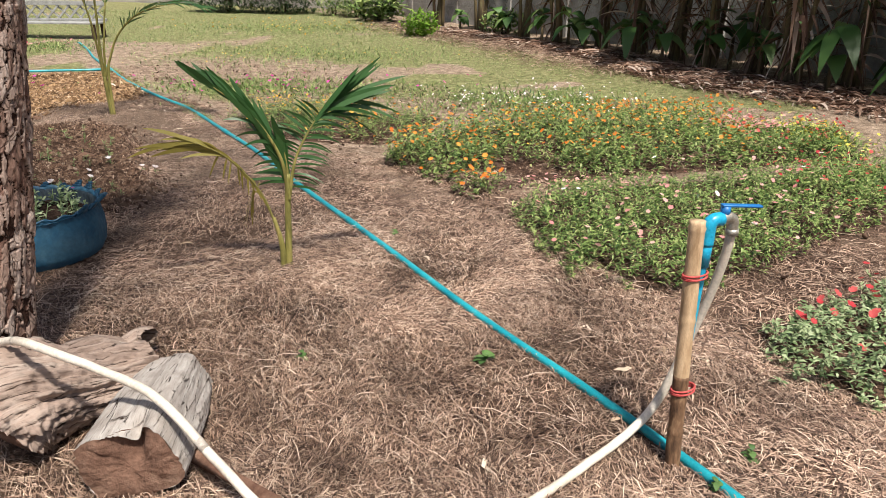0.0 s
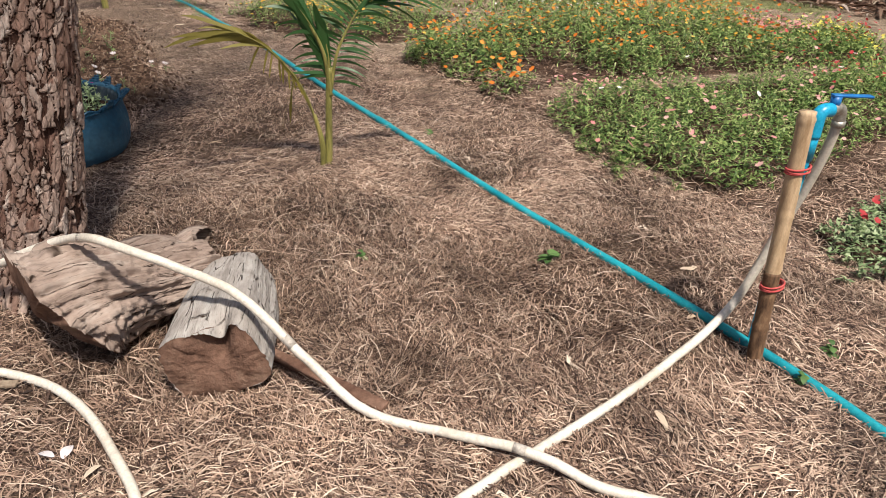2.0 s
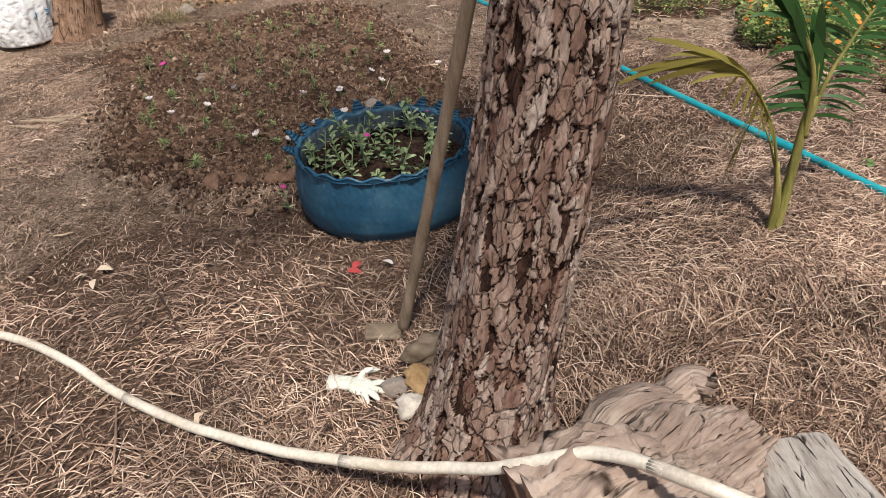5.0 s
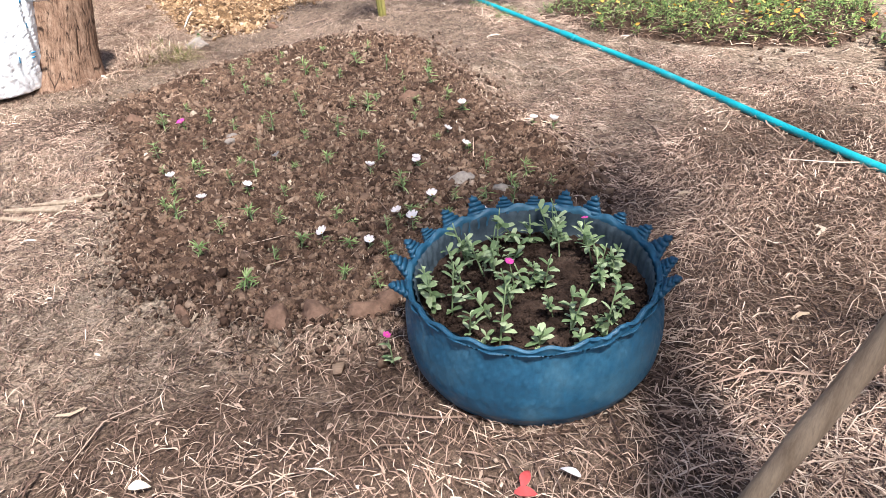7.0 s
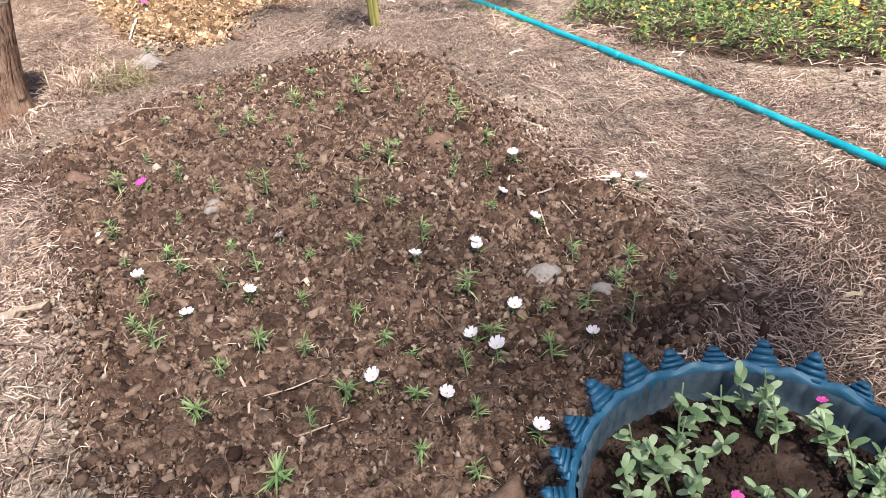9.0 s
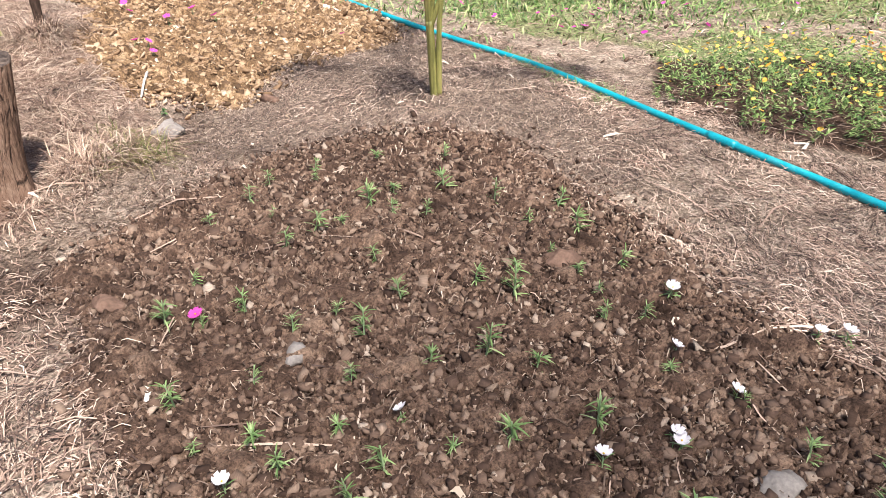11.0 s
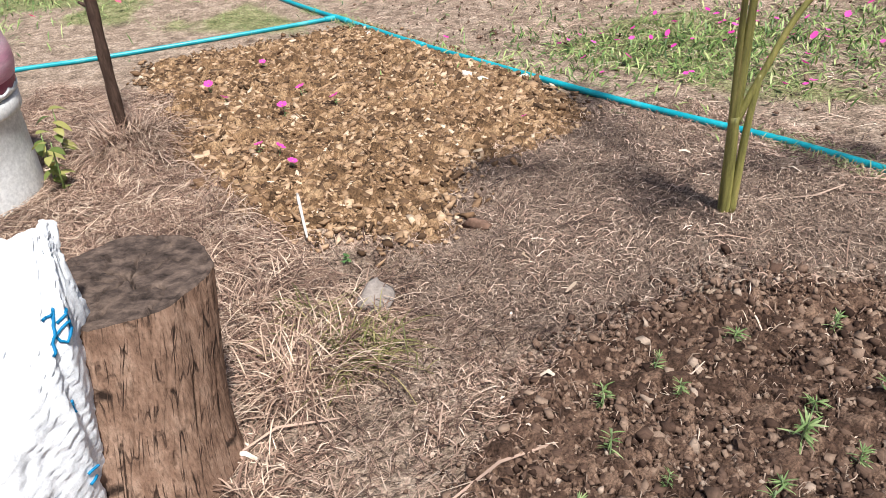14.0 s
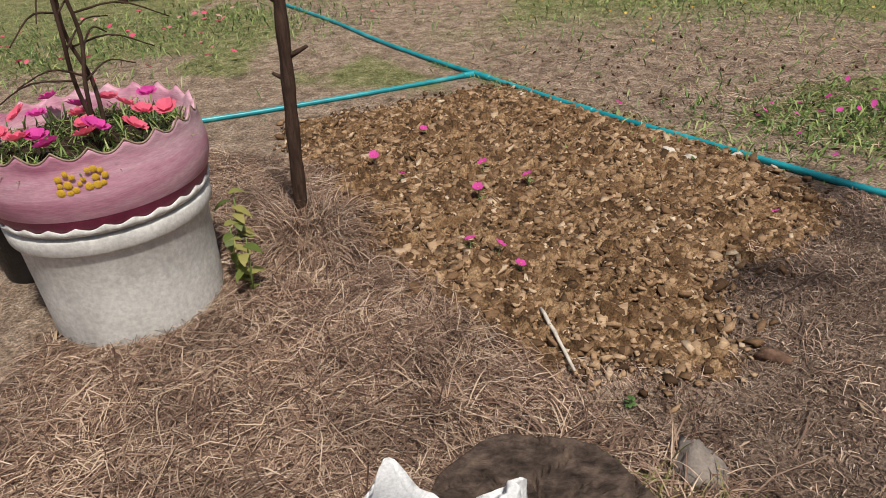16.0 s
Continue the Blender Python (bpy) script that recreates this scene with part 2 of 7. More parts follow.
M_soil = island_mat("dark_soil_clods", [(0.0, (0.035, 0.020, 0.014)), (0.4, (0.105, 0.064, 0.045)), (0.8, (0.21, 0.137, 0.096)), (0.96, (0.30, 0.21, 0.15)), (1.0, (0.44, 0.34, 0.26))], 0.95, 0.1, 0, 90)
M_tan = island_mat("yellow_clay_clods", [(0.0, (0.06, 0.036, 0.021)), (0.35, (0.195, 0.117, 0.066)), (0.75, (0.38, 0.247, 0.145)), (0.95, (0.50, 0.350, 0.222)), (1.0, (0.66, 0.53, 0.39))], 0.95, 0.1, 0, 70)
M_leaf = island_mat("fleshy_green_leaves", [(0.0, (0.03, 0.066, 0.014)), (0.4, (0.125, 0.205, 0.05)), (0.8, (0.28, 0.37, 0.115)), (1.0, (0.44, 0.47, 0.20))], 0.5, 0.35, 0.2)
M_leaf_grey = island_mat("grey_green_leaves", [(0.0, (0.10, 0.16, 0.065)), (0.5, (0.25, 0.33, 0.155)), (1.0, (0.47, 0.54, 0.32))], 0.5, 0.35, 0.25)
M_grass = island_mat("lawn_blades", [(0.0, (0.12, 0.18, 0.055)), (0.5, (0.25, 0.34, 0.13)), (0.85, (0.40, 0.45, 0.21)), (1.0, (0.58, 0.51, 0.33))], 0.6, 0.25, 0.35)


def petals(name, a, bcol):
    return island_mat(name, [(0.0, a), (1.0, bcol)], 0.6, 0.2, 0.3)


M_orange = petals("orange_petals", (0.62, 0.15, 0.02), (0.78, 0.34, 0.07))
M_yellow = petals("yellow_petals", (0.70, 0.36, 0.04), (0.80, 0.55, 0.15))
M_lemon = petals("lemon_petals", (0.66, 0.58, 0.08), (0.78, 0.72, 0.22))
M_red = petals("red_petals", (0.46, 0.04, 0.05), (0.62, 0.13, 0.12))
M_pink = petals("pale_pink_petals", (0.60, 0.24, 0.24), (0.74, 0.46, 0.42))
M_white = petals("white_petals", (0.80, 0.70, 0.74), (0.86, 0.82, 0.80))
M_magenta = petals("magenta_petals", (0.62, 0.03, 0.30), (0.75, 0.12, 0.45))
M_rose = petals("rose_petals", (0.72, 0.05, 0.16), (0.85, 0.25, 0.32))
M_centre = petals("yellow_centre", (0.7, 0.5, 0.08), (0.7, 0.5, 0.08))
M_pvc = worn("turquoise_pvc", [(0.3, (0.006, 0.22, 0.27)), (0.6, (0.02, 0.34, 0.39)), (0.8, (0.16, 0.47, 0.48))], 5, 120, 0.38, 0.5, (1, 1, 1), 0.15, 0.001)
M_pvc_bright = worn("bright_blue_pvc", [(0.3, (0.008, 0.30, 0.52)), (0.7, (0.02, 0.42, 0.64))], 8, 120, 0.35, 0.5, (1, 1, 1), 0.1, 0.001)
M_lever = worn("blue_plastic", [(0.3, (0.01, 0.12, 0.36)), (0.7, (0.02, 0.20, 0.50))], 20, 200, 0.4, 0.5, (1, 1, 1), 0.1, 0.001)
M_brass = worn("dull_grey_brass", [(0.3, (0.35, 0.32, 0.26)), (0.7, (0.55, 0.52, 0.46))], 30, 200, 0.45, 0.5, (1, 1, 1), 0.2, 0.001, 0.7)
M_hose = worn("milky_hose", [(0.25, (0.50, 0.43, 0.34)), (0.55, (0.72, 0.655, 0.56)), (0.8, (0.80, 0.75, 0.67))], 4, 90, 0.42, 0.45, (1, 1, 1), 0.15, 0.002)
M_bamboo = worn("dry_bamboo", [(0.3, (0.36, 0.235, 0.13)), (0.55, (0.58, 0.41, 0.25)), (0.8, (0.68, 0.52, 0.345))], 9, 120, 0.55, 0.35, (6, 6, 0.7), 0.3, 0.002)
M_bamboo_dirty = worn("stained_bamboo_foot", [(0.3, (0.05, 0.028, 0.018)), (0.55, (0.20, 0.115, 0.065)), (0.8, (0.40, 0.26, 0.15))], 12, 120, 0.7, 0.25, (4, 4, 1.2), 0.3, 0.003)
M_tie = worn("red_twine", [(0.3, (0.42, 0.05, 0.05)), (0.7, (0.60, 0.12, 0.11))], 40, 200, 0.7, 0.2)
M_log_brown = worn("rotten_brown_wood", [(0.3, (0.085, 0.043, 0.03)), (0.55, (0.19, 0.11, 0.078)), (0.8, (0.31, 0.205, 0.15))], 9, 60, 0.95, 0.1, (1, 1, 1), 0.9, 0.015)
def crack_net(nt, scale, squeeze, width, patchy=0.45):
    """0 in the cracks of a net laid over a surface by its own along and around, 1 between them."""
    cb = nt.nodes.new("ShaderNodeCombineXYZ")
    nt.links.new(attr_node(nt, "along"), cb.inputs[0])
    nt.links.new(attr_node(nt, "around"), cb.inputs[1])
    wob = nt.nodes.new("ShaderNodeVectorMath")
    wob.operation = "MULTIPLY_ADD"
    n = nt.nodes.new("ShaderNodeTexNoise")
    n.inputs["Scale"].default_value, n.inputs["Detail"].default_value = 26, 4
    nt.links.new(cb.outputs[0], n.inputs["Vector"])
    nt.links.new(n.outputs["Color"], wob.inputs[0])
    wob.inputs[1].default_value = (0.03, 0.009, 0)
    nt.links.new(cb.outputs[0], wob.inputs[2])
    mp = nt.nodes.new("ShaderNodeMapping")
    mp.inputs["Scale"].default_value = (squeeze, 1, 1)
    nt.links.new(wob.outputs[0], mp.inputs[0])
    vo = nt.nodes.new("ShaderNodeTexVoronoi")
    vo.feature = "DISTANCE_TO_EDGE"
    vo.inputs["Scale"].default_value = scale
    nt.links.new(mp.outputs[0], vo.inputs["Vector"])
    line = ramp(nt, vo.outputs["Distance"], [(width * 0.3, (0, 0, 0)), (width, (1, 1, 1))])
    here = ramp(nt, noise_node(nt, 16, 3, 0.6, cb.outputs[0]), [(patchy, (1, 1, 1)), (patchy + 0.15, (0, 0, 0))])
    return mix(nt, here, line, (1, 1, 1))


def grain_material(name, cols, rough=0.9):
    """Weathered wood whose grain runs along the log, by the log's own along and around."""
    m, nt, b = nodes_of(name, rough, 0.12)
    cb = nt.nodes.new("ShaderNodeCombineXYZ")
    nt.links.new(attr_node(nt, "along"), cb.inputs[0])
    nt.links.new(attr_node(nt, "around"), cb.inputs[1])
    mp = nt.nodes.new("ShaderNodeMapping")
    mp.inputs["Scale"].default_value = (4, 34, 1)
    nt.links.new(cb.outputs[0], mp.inputs[0])
    g1, g2 = noise_node(nt, 1.0, 5, 0.65, mp.outputs[0], 0.8), noise_node(nt, 4.5, 5, 0.7, mp.outputs[0], 0.5)
    big = noise_node(nt, 9, 4, 0.6, coords(nt))
    c = ramp(nt, mix(nt, 0.45, g1, big), cols)
    crack = ramp(nt, g2, [(0.30, (0.22, 0.20, 0.18)), (0.42, (1, 1, 1)), (0.75, (1.25, 1.25, 1.25))])
    c = mix(nt, 0.85, c, crack, "MULTIPLY")
    net = crack_net(nt, 28, 0.12, 0.032, 0.45)
    c = mix(nt, net, (0.035, 0.022, 0.016), c)
    nt.links.new(c, b.inputs["Base Color"])
    bump(nt, b, mix(nt, 0.5, mix(nt, 0.5, g1, g2), net), 0.9, 0.015)
    return m


def cracked_material(name, cols):
    """Old barkless wood with upright grain and open drying cracks."""
    m, nt, bs = nodes_of(name, 0.92, 0.1)
    v = coords(nt, "Object", (5, 5, 0.8))
    big, small = noise_node(nt, 4, 5, 0.65, v, 0.6), noise_node(nt, 30, 5, 0.75, v, 0.4)
    spots = noise_node(nt, 22, 4, 0.7, coords(nt))
    c = ramp(nt, mix(nt, 0.4, big, spots), cols)
    c = mix(nt, 0.8, c, ramp(nt, small, [(0.3, (0.4, 0.38, 0.36)), (0.5, (1, 1, 1)), (0.75, (1.3, 1.3, 1.3))]), "MULTIPLY")
    c = mix(nt, attr_node(nt, "crack"), c, (0.022, 0.014, 0.011))
    net, net2 = crack_net(nt, 22, 0.11, 0.026, 0.40), crack_net(nt, 60, 0.17, 0.06, 0.46)
    c = mix(nt, net, (0.03, 0.019, 0.014), c)
    c = mix(nt, net2, (0.085, 0.052, 0.037), c)
    nt.links.new(c, bs.inputs["Base Color"])
    bump(nt, bs, mix(nt, 0.4, mix(nt, 0.5, small, spots), mix(nt, 0.5, net, net2)), 0.9, 0.015)
    return m


M_log_tan = grain_material("cracked_tan_wood", [(0.28, (0.12, 0.08, 0.062)), (0.5, (0.33, 0.25, 0.205)), (0.75, (0.55, 0.465, 0.40))])
M_log_grey = grain_material("weathered_grey_wood", [(0.28, (0.17, 0.14, 0.12)), (0.5, (0.36, 0.325, 0.295)), (0.75, (0.55, 0.515, 0.475))])
M_soil_bed = worn("potting_soil", [(0.3, (0.018, 0.011, 0.008)), (0.55, (0.055, 0.034, 0.025)), (0.8, (0.13, 0.088, 0.066))], 18, 120, 0.95, 0.1, (1, 1, 1), 0.9, 0.02)
M_stem = worn("palm_stalk", [(0.3, (0.11, 0.10, 0.03)), (0.55, (0.27, 0.25, 0.07)), (0.8, (0.44, 0.34, 0.13))], 6, 80, 0.5, 0.4, (8, 8, 1), 0.3, 0.003)
M_frond = island_mat("palm_leaflets", [(0.0, (0.018, 0.06, 0.017)), (0.6, (0.04, 0.11, 0.028)), (1.0, (0.10, 0.19, 0.06))], 0.42, 0.45, 0.22)
M_frond_dry = island_mat("yellowing_leaflets", [(0.0, (0.10, 0.115, 0.022)), (0.5, (0.235, 0.205, 0.04)), (1.0, (0.38, 0.29, 0.085))], 0.55, 0.3, 0.25)
M_tyre = worn("blue_painted_rubber", [(0.3, (0.013, 0.060, 0.115)), (0.5, (0.020, 0.092, 0.165)), (0.72, (0.07, 0.165, 0.235))], 5, 55, 0.48, 0.4, (1, 1, 1), 0.35, 0.004)
M_tyre_in = worn("faded_inner_rubber", [(0.3, (0.025, 0.04, 0.055)), (0.7, (0.10, 0.13, 0.155))], 12, 70, 0.8, 0.2)
M_pot = worn("pink_painted_rubber", [(0.28, (0.30, 0.07, 0.15)), (0.46, (0.56, 0.27, 0.36)), (0.7, (0.74, 0.54, 0.60))], 3, 60, 0.45, 0.45, (0.6, 0.6, 3.5), 0.25, 0.003)
M_pot_dark = worn("crimson_painted_rubber", [(0.3, (0.16, 0.012, 0.05)), (0.7, (0.26, 0.03, 0.09))], 6, 60, 0.45, 0.45)
M_concrete = worn("pale_concrete", [(0.3, (0.56, 0.55, 0.525)), (0.55, (0.70, 0.69, 0.66)), (0.8, (0.78, 0.77, 0.74))], 5, 60, 0.85, 0.2, (1, 1, 1), 0.4, 0.004)
M_wall = worn("grey_block_wall", [(0.3, (0.22, 0.20, 0.18)), (0.55, (0.38, 0.36, 0.335)), (0.8, (0.50, 0.475, 0.45))], 1.6, 22, 0.9, 0.15, (1, 1, 1), 0.4, 0.006)
M_yellow_paint = worn("yellow_paint", [(0.3, (0.62, 0.36, 0.03)), (0.7, (0.75, 0.48, 0.06))], 30, 200, 0.5, 0.4)
M_sack = worn("white_woven_sack", [(0.3, (0.72, 0.73, 0.74)), (0.7, (0.84, 0.85, 0.86))], 7, 180, 0.5, 0.4, (1, 1, 1), 0.25, 0.003)
M_ink = worn("blue_marker", [(0.3, (0.0, 0.12, 0.28)), (0.7, (0.01, 0.20, 0.38))], 30, 200, 0.6, 0.3)
M_stump = cracked_material("sawn_stump_side", [(0.30, (0.085, 0.047, 0.031)), (0.5, (0.225, 0.138, 0.093)), (0.72, (0.40, 0.275, 0.198))])
M_stump_top = worn("charred_sawn_top", [(0.30, (0.022, 0.016, 0.013)), (0.5, (0.085, 0.061, 0.049)), (0.68, (0.16, 0.115, 0.088)), (0.85, (0.34, 0.27, 0.22))], 22, 120, 0.9, 0.12, (1, 1.6, 1), 0.9, 0.008)
M_stick = worn("old_handle_wood", [(0.3, (0.20, 0.145, 0.10)), (0.7, (0.40, 0.31, 0.225))], 6, 60, 0.7, 0.25, (8, 8, 1), 0.4, 0.003)
M_twig = worn("brown_twig_bark", [(0.3, (0.035, 0.022, 0.016)), (0.7, (0.10, 0.062, 0.045))], 12, 70, 0.85, 0.15, (5, 5, 1), 0.6, 0.006)
M_glove = worn("white_cotton", [(0.3, (0.60, 0.60, 0.52)), (0.7, (0.80, 0.80, 0.72))], 14, 180, 0.9, 0.1)
M_stone = worn("grey_stone", [(0.3, (0.20, 0.165, 0.14)), (0.7, (0.36, 0.31, 0.27))], 14, 90, 0.9, 0.15, (1, 1, 1), 0.7, 0.008)
M_stone_dark = worn("olive_brown_stone", [(0.3, (0.11, 0.08, 0.055)), (0.7, (0.29, 0.225, 0.16))], 14, 90, 0.6, 0.35, (1, 1, 1), 0.7, 0.008)
M_stone_ochre = worn("ochre_stone", [(0.3, (0.22, 0.13, 0.06)), (0.7, (0.46, 0.31, 0.16))], 14, 90, 0.85, 0.15, (1, 1, 1), 0.7, 0.008)
M_stone_red = worn("red_clay_lump", [(0.3, (0.11, 0.065, 0.046)), (0.7, (0.27, 0.165, 0.115))], 14, 90, 0.95, 0.1, (1, 1, 1), 0.7, 0.008)
M_stone_white = worn("pale_stone", [(0.3, (0.50, 0.44, 0.37)), (0.7, (0.72, 0.67, 0.60))], 14, 90, 0.9, 0.15)
M_banana = island_mat("banana_leaves", [(0.0, (0.035, 0.085, 0.022)), (0.6, (0.085, 0.18, 0.045)), (1.0, (0.20, 0.29, 0.09))], 0.45, 0.4, 0.25)
M_banana_dry = island_mat("dead_banana_leaves", [(0.0, (0.07, 0.036, 0.026)), (0.4, (0.20, 0.115, 0.08)), (0.8, (0.37, 0.25, 0.185)), (1.0, (0.64, 0.54, 0.46))], 0.85, 0.15, 0.12)
M_banana_stem = worn("banana_stalk", [(0.3, (0.07, 0.045, 0.03)), (0.55, (0.16, 0.12, 0.06)), (0.8, (0.24, 0.22, 0.10))], 4, 40, 0.7, 0.3, (6, 6, 0.8), 0.5, 0.006)
M_hedge = island_mat("dark_hedge_leaves", [(0.0, (0.015, 0.04, 0.012)), (0.7, (0.045, 0.09, 0.025)), (1.0, (0.10, 0.15, 0.045))], 0.5, 0.35, 0.2)
M_bush = island_mat("lime_green_leaves", [(0.0, (0.10, 0.22, 0.02)), (1.0, (0.28, 0.45, 0.06))], 0.5, 0.3, 0.3)
M_canopy = island_mat("unseen_crown_needles", [(0.0, (0.03, 0.055, 0.02)), (1.0, (0.09, 0.12, 0.045))], 0.6, 0.3, 0.2)
M_paint_grey = worn("faded_white_paint", [(0.3, (0.22, 0.22, 0.21)), (0.7, (0.40, 0.40, 0.385))], 8, 60, 0.6, 0.3)


def bark_material():
    m, nt, b = nodes_of("thick_plated_bark", 0.9, 0.12)
    v = coords(nt, "Object", (1, 1, 0.28))
    fine = noise_node(nt, 60, 6, 0.75, v, 0.8)
    plate = ramp(nt, attr_node(nt, "plate"), [(0.0, (0.17, 0.092, 0.07)), (0.3, (0.33, 0.215, 0.168)), (0.7, (0.50, 0.38, 0.318)), (1.0, (0.68, 0.575, 0.505))])
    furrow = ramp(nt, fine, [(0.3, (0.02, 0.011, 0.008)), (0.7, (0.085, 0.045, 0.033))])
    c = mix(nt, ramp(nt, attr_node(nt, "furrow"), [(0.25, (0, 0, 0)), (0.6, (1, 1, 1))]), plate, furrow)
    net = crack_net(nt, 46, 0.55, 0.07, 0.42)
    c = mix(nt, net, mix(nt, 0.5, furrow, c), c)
    red = ramp(nt, noise_node(nt, 5, 3, 0.6, v), [(0.5, (0, 0, 0)), (0.75, (0.4, 0.4, 0.4))])
    c = mix(nt, red, c, (0.20, 0.09, 0.065))
    c = mix(nt, 0.85, c, ramp(nt, fine, [(0.3, (0.42, 0.4, 0.38)), (0.7, (1.35, 1.35, 1.35))]), "MULTIPLY")
    nt.links.new(c, b.inputs["Base Color"])
    bump(nt, b, mix(nt, 0.5, fine, net), 1.0, 0.016)
    return m


M_bark = bark_material()

# ---- plan ----
BED_A = [(-3.5, 3.66), (-2.87, 3.42), (-2.57, 3.56), (-2.25, 3.9), (-1.98, 4.27), (-2.08, 4.69), (-2.5, 5.2), (-2.54, 5.47), (-3.0, 6.2), (-3.5, 6.3), (-3.96, 6.1), (-4.46, 5.31), (-4.27, 5.1), (-3.94, 4.43)]
BED_B = [(-5.65, 8.05), (-5.3, 7.5), (-4.88, 6.98), (-4.29, 6.95), (-4.2, 7.43), (-3.53, 7.84), (-3.88, 8.6), (-4.68, 9.85), (-6.0, 9.28)]
BARE = [(-4.3, 6.95), (-4.2, 7.4), (-3.5, 7.75), (-2.9, 7.2), (-2.3, 6.2), (-2.6, 5.8), (-3.1, 6.35), (-4.0, 6.25), (-4.45, 6.5)]
FL_PINK = [(0.36, 4.1), (0.62, 3.1), (1.09, 2.99), (1.52, 3.2), (2.38, 3.88), (3.3, 4.5), (3.2, 5.3), (2.2, 5.0), (1.3, 4.75), (0.7, 4.6)]
FL_ORANGE = [(-0.53, 5.27), (0.16, 4.36), (0.57, 4.76), (1.08, 4.94), (2.2, 5.25), (3.3, 5.6), (3.6, 6.4), (2.2, 6.9), (0.9, 6.9), (0.2, 6.6), (-0.4, 5.9)]
FL_RED = [(1.32, 2.62), (1.24, 2.25), (1.45, 2.08), (1.95, 1.95), (2.7, 2.2), (2.9, 3.5), (2.2, 3.2), (1.7, 2.9)]
FL_YELLOW = [(-2.22, 6.7), (-1.77, 6.25), (-1.2, 5.93), (-0.6, 5.85), (-0.25, 6.2), (-0.1, 7.0), (-0.9, 7.3), (-2.0, 7.35)]
PIPE = [(1.35, 0.78), (0.998, 1.363), (0.863, 1.606), (0.619, 1.996), (0.274, 2.529), (-0.29, 3.465), (-1.05, 4.69), (-1.568, 5.56), (-2.0, 6.2), (-2.68, 7.2), (-3.1, 7.72), (-3.88, 8.66), (-4.87, 10.20), (-5.6, 11.25), (-6.2, 12.25), (-7.2, 13.8)]
BRANCH = [(-4.87, 10.20), (-5.70, 9.83), (-6.56, 9.52), (-6.93, 9.42), (-8.5, 8.95)]


def dips(x, y):
    z = 0
    for cx, cy, s, h in ((-0.78, 3.18, 0.32, 0.05), (0.72, 1.76, 0.5, 0.03), (0.17, 2.29, 0.3, 0.03), (-3.26, 6.74, 0.4, 0.045), (-4.35, 6.75, 0.42, -0.08),
                         (-3.8, 4.95, 0.4, -0.025), (-5.0, 7.55, 0.45, 0.03), (-2.6, 8.9, 0.9, -0.04), (-4.0, 8.4, 0.35, 0.04), (-5.0, 10.5, 0.9, -0.05), (-5.77, 7.95, 0.3, 0.05)):
        z = z + h * np.exp(-((x - cx) ** 2 + (y - cy) ** 2) / (2 * s * s))
    return z


def gz(x, y):
    """Height of the ground."""
    x, y = np.asarray(x, float), np.asarray(y, float)
    z = dips(x, y) + 0.03 * (fnoise(x, y, 1.1, 3) - 0.5) * step(0.2, 1.5, np.abs(x) + y)
    a, b = poly_sd(BED_A, x, y), poly_sd(BED_B, x, y)
    ea, eb = step(0.06, -0.12, a), step(0.06, -0.12, b)
    z = z + ea * (0.0 + 0.05 * (fnoise(x, y, 7, 11) - 0.45)) + eb * (0.0 + 0.06 * (fnoise(x, y, 8, 23) - 0.45))
    z = z + 0.03 * np.exp(-(a / 0.07) ** 2)
    return z + 0.008 * (fnoise(x, y, 14, 5, 3) - 0.5)


def on_ground(p, lift=0.0):
    p = np.asarray(p, float)
    return np.column_stack([p[:, 0], p[:, 1], gz(p[:, 0], p[:, 1]) + lift])


def axis(lo, hi, fine, far_lo, far_hi):
    """Even fine steps between lo and hi, then steps that grow out to the far ends."""
    mid = list(np.arange(lo, hi + 1e-6, fine))
    s, v = fine, mid[-1]
    while v < far_hi:
        s *= 1.16
        v += s
        mid.append(v)
    s, v = fine, lo
    while v > far_lo:
        s *= 1.16
        v -= s
        mid.insert(0, v)
    return np.array(mid)


def worley(x, y, s, seed):
    """Nearest of scattered centres, s apart: distance to it, gap to the next, its offset and three random numbers."""
    ix, iy = np.floor(x / s).astype(np.int64), np.floor(y / s).astype(np.int64)
    best, second = np.full(x.shape, 9e9), np.full(x.shape, 9e9)
    ox, oy, key = np.zeros(x.shape), np.zeros(x.shape), np.zeros(x.shape, np.int64)
    for dx in (-1, 0, 1):
        for dy in (-1, 0, 1):
            cx, cy = ix + dx, iy + dy
            px, py = (cx + hash2(cx, cy, seed)) * s, (cy + hash2(cx, cy, seed + 1)) * s
            d = np.hypot(x - px, y - py)
            near = d < best
            second = np.where(near, best, np.minimum(second, d))
            ox, oy, key = np.where(near, x - px, ox), np.where(near, y - py, oy), np.where(near, cx * 1031 + cy, key)
            best = np.where(near, d, best)
    return best, second - best, ox, oy, [hash2(key, key * 0 + 5, seed + k) for k in (2, 3, 4)]


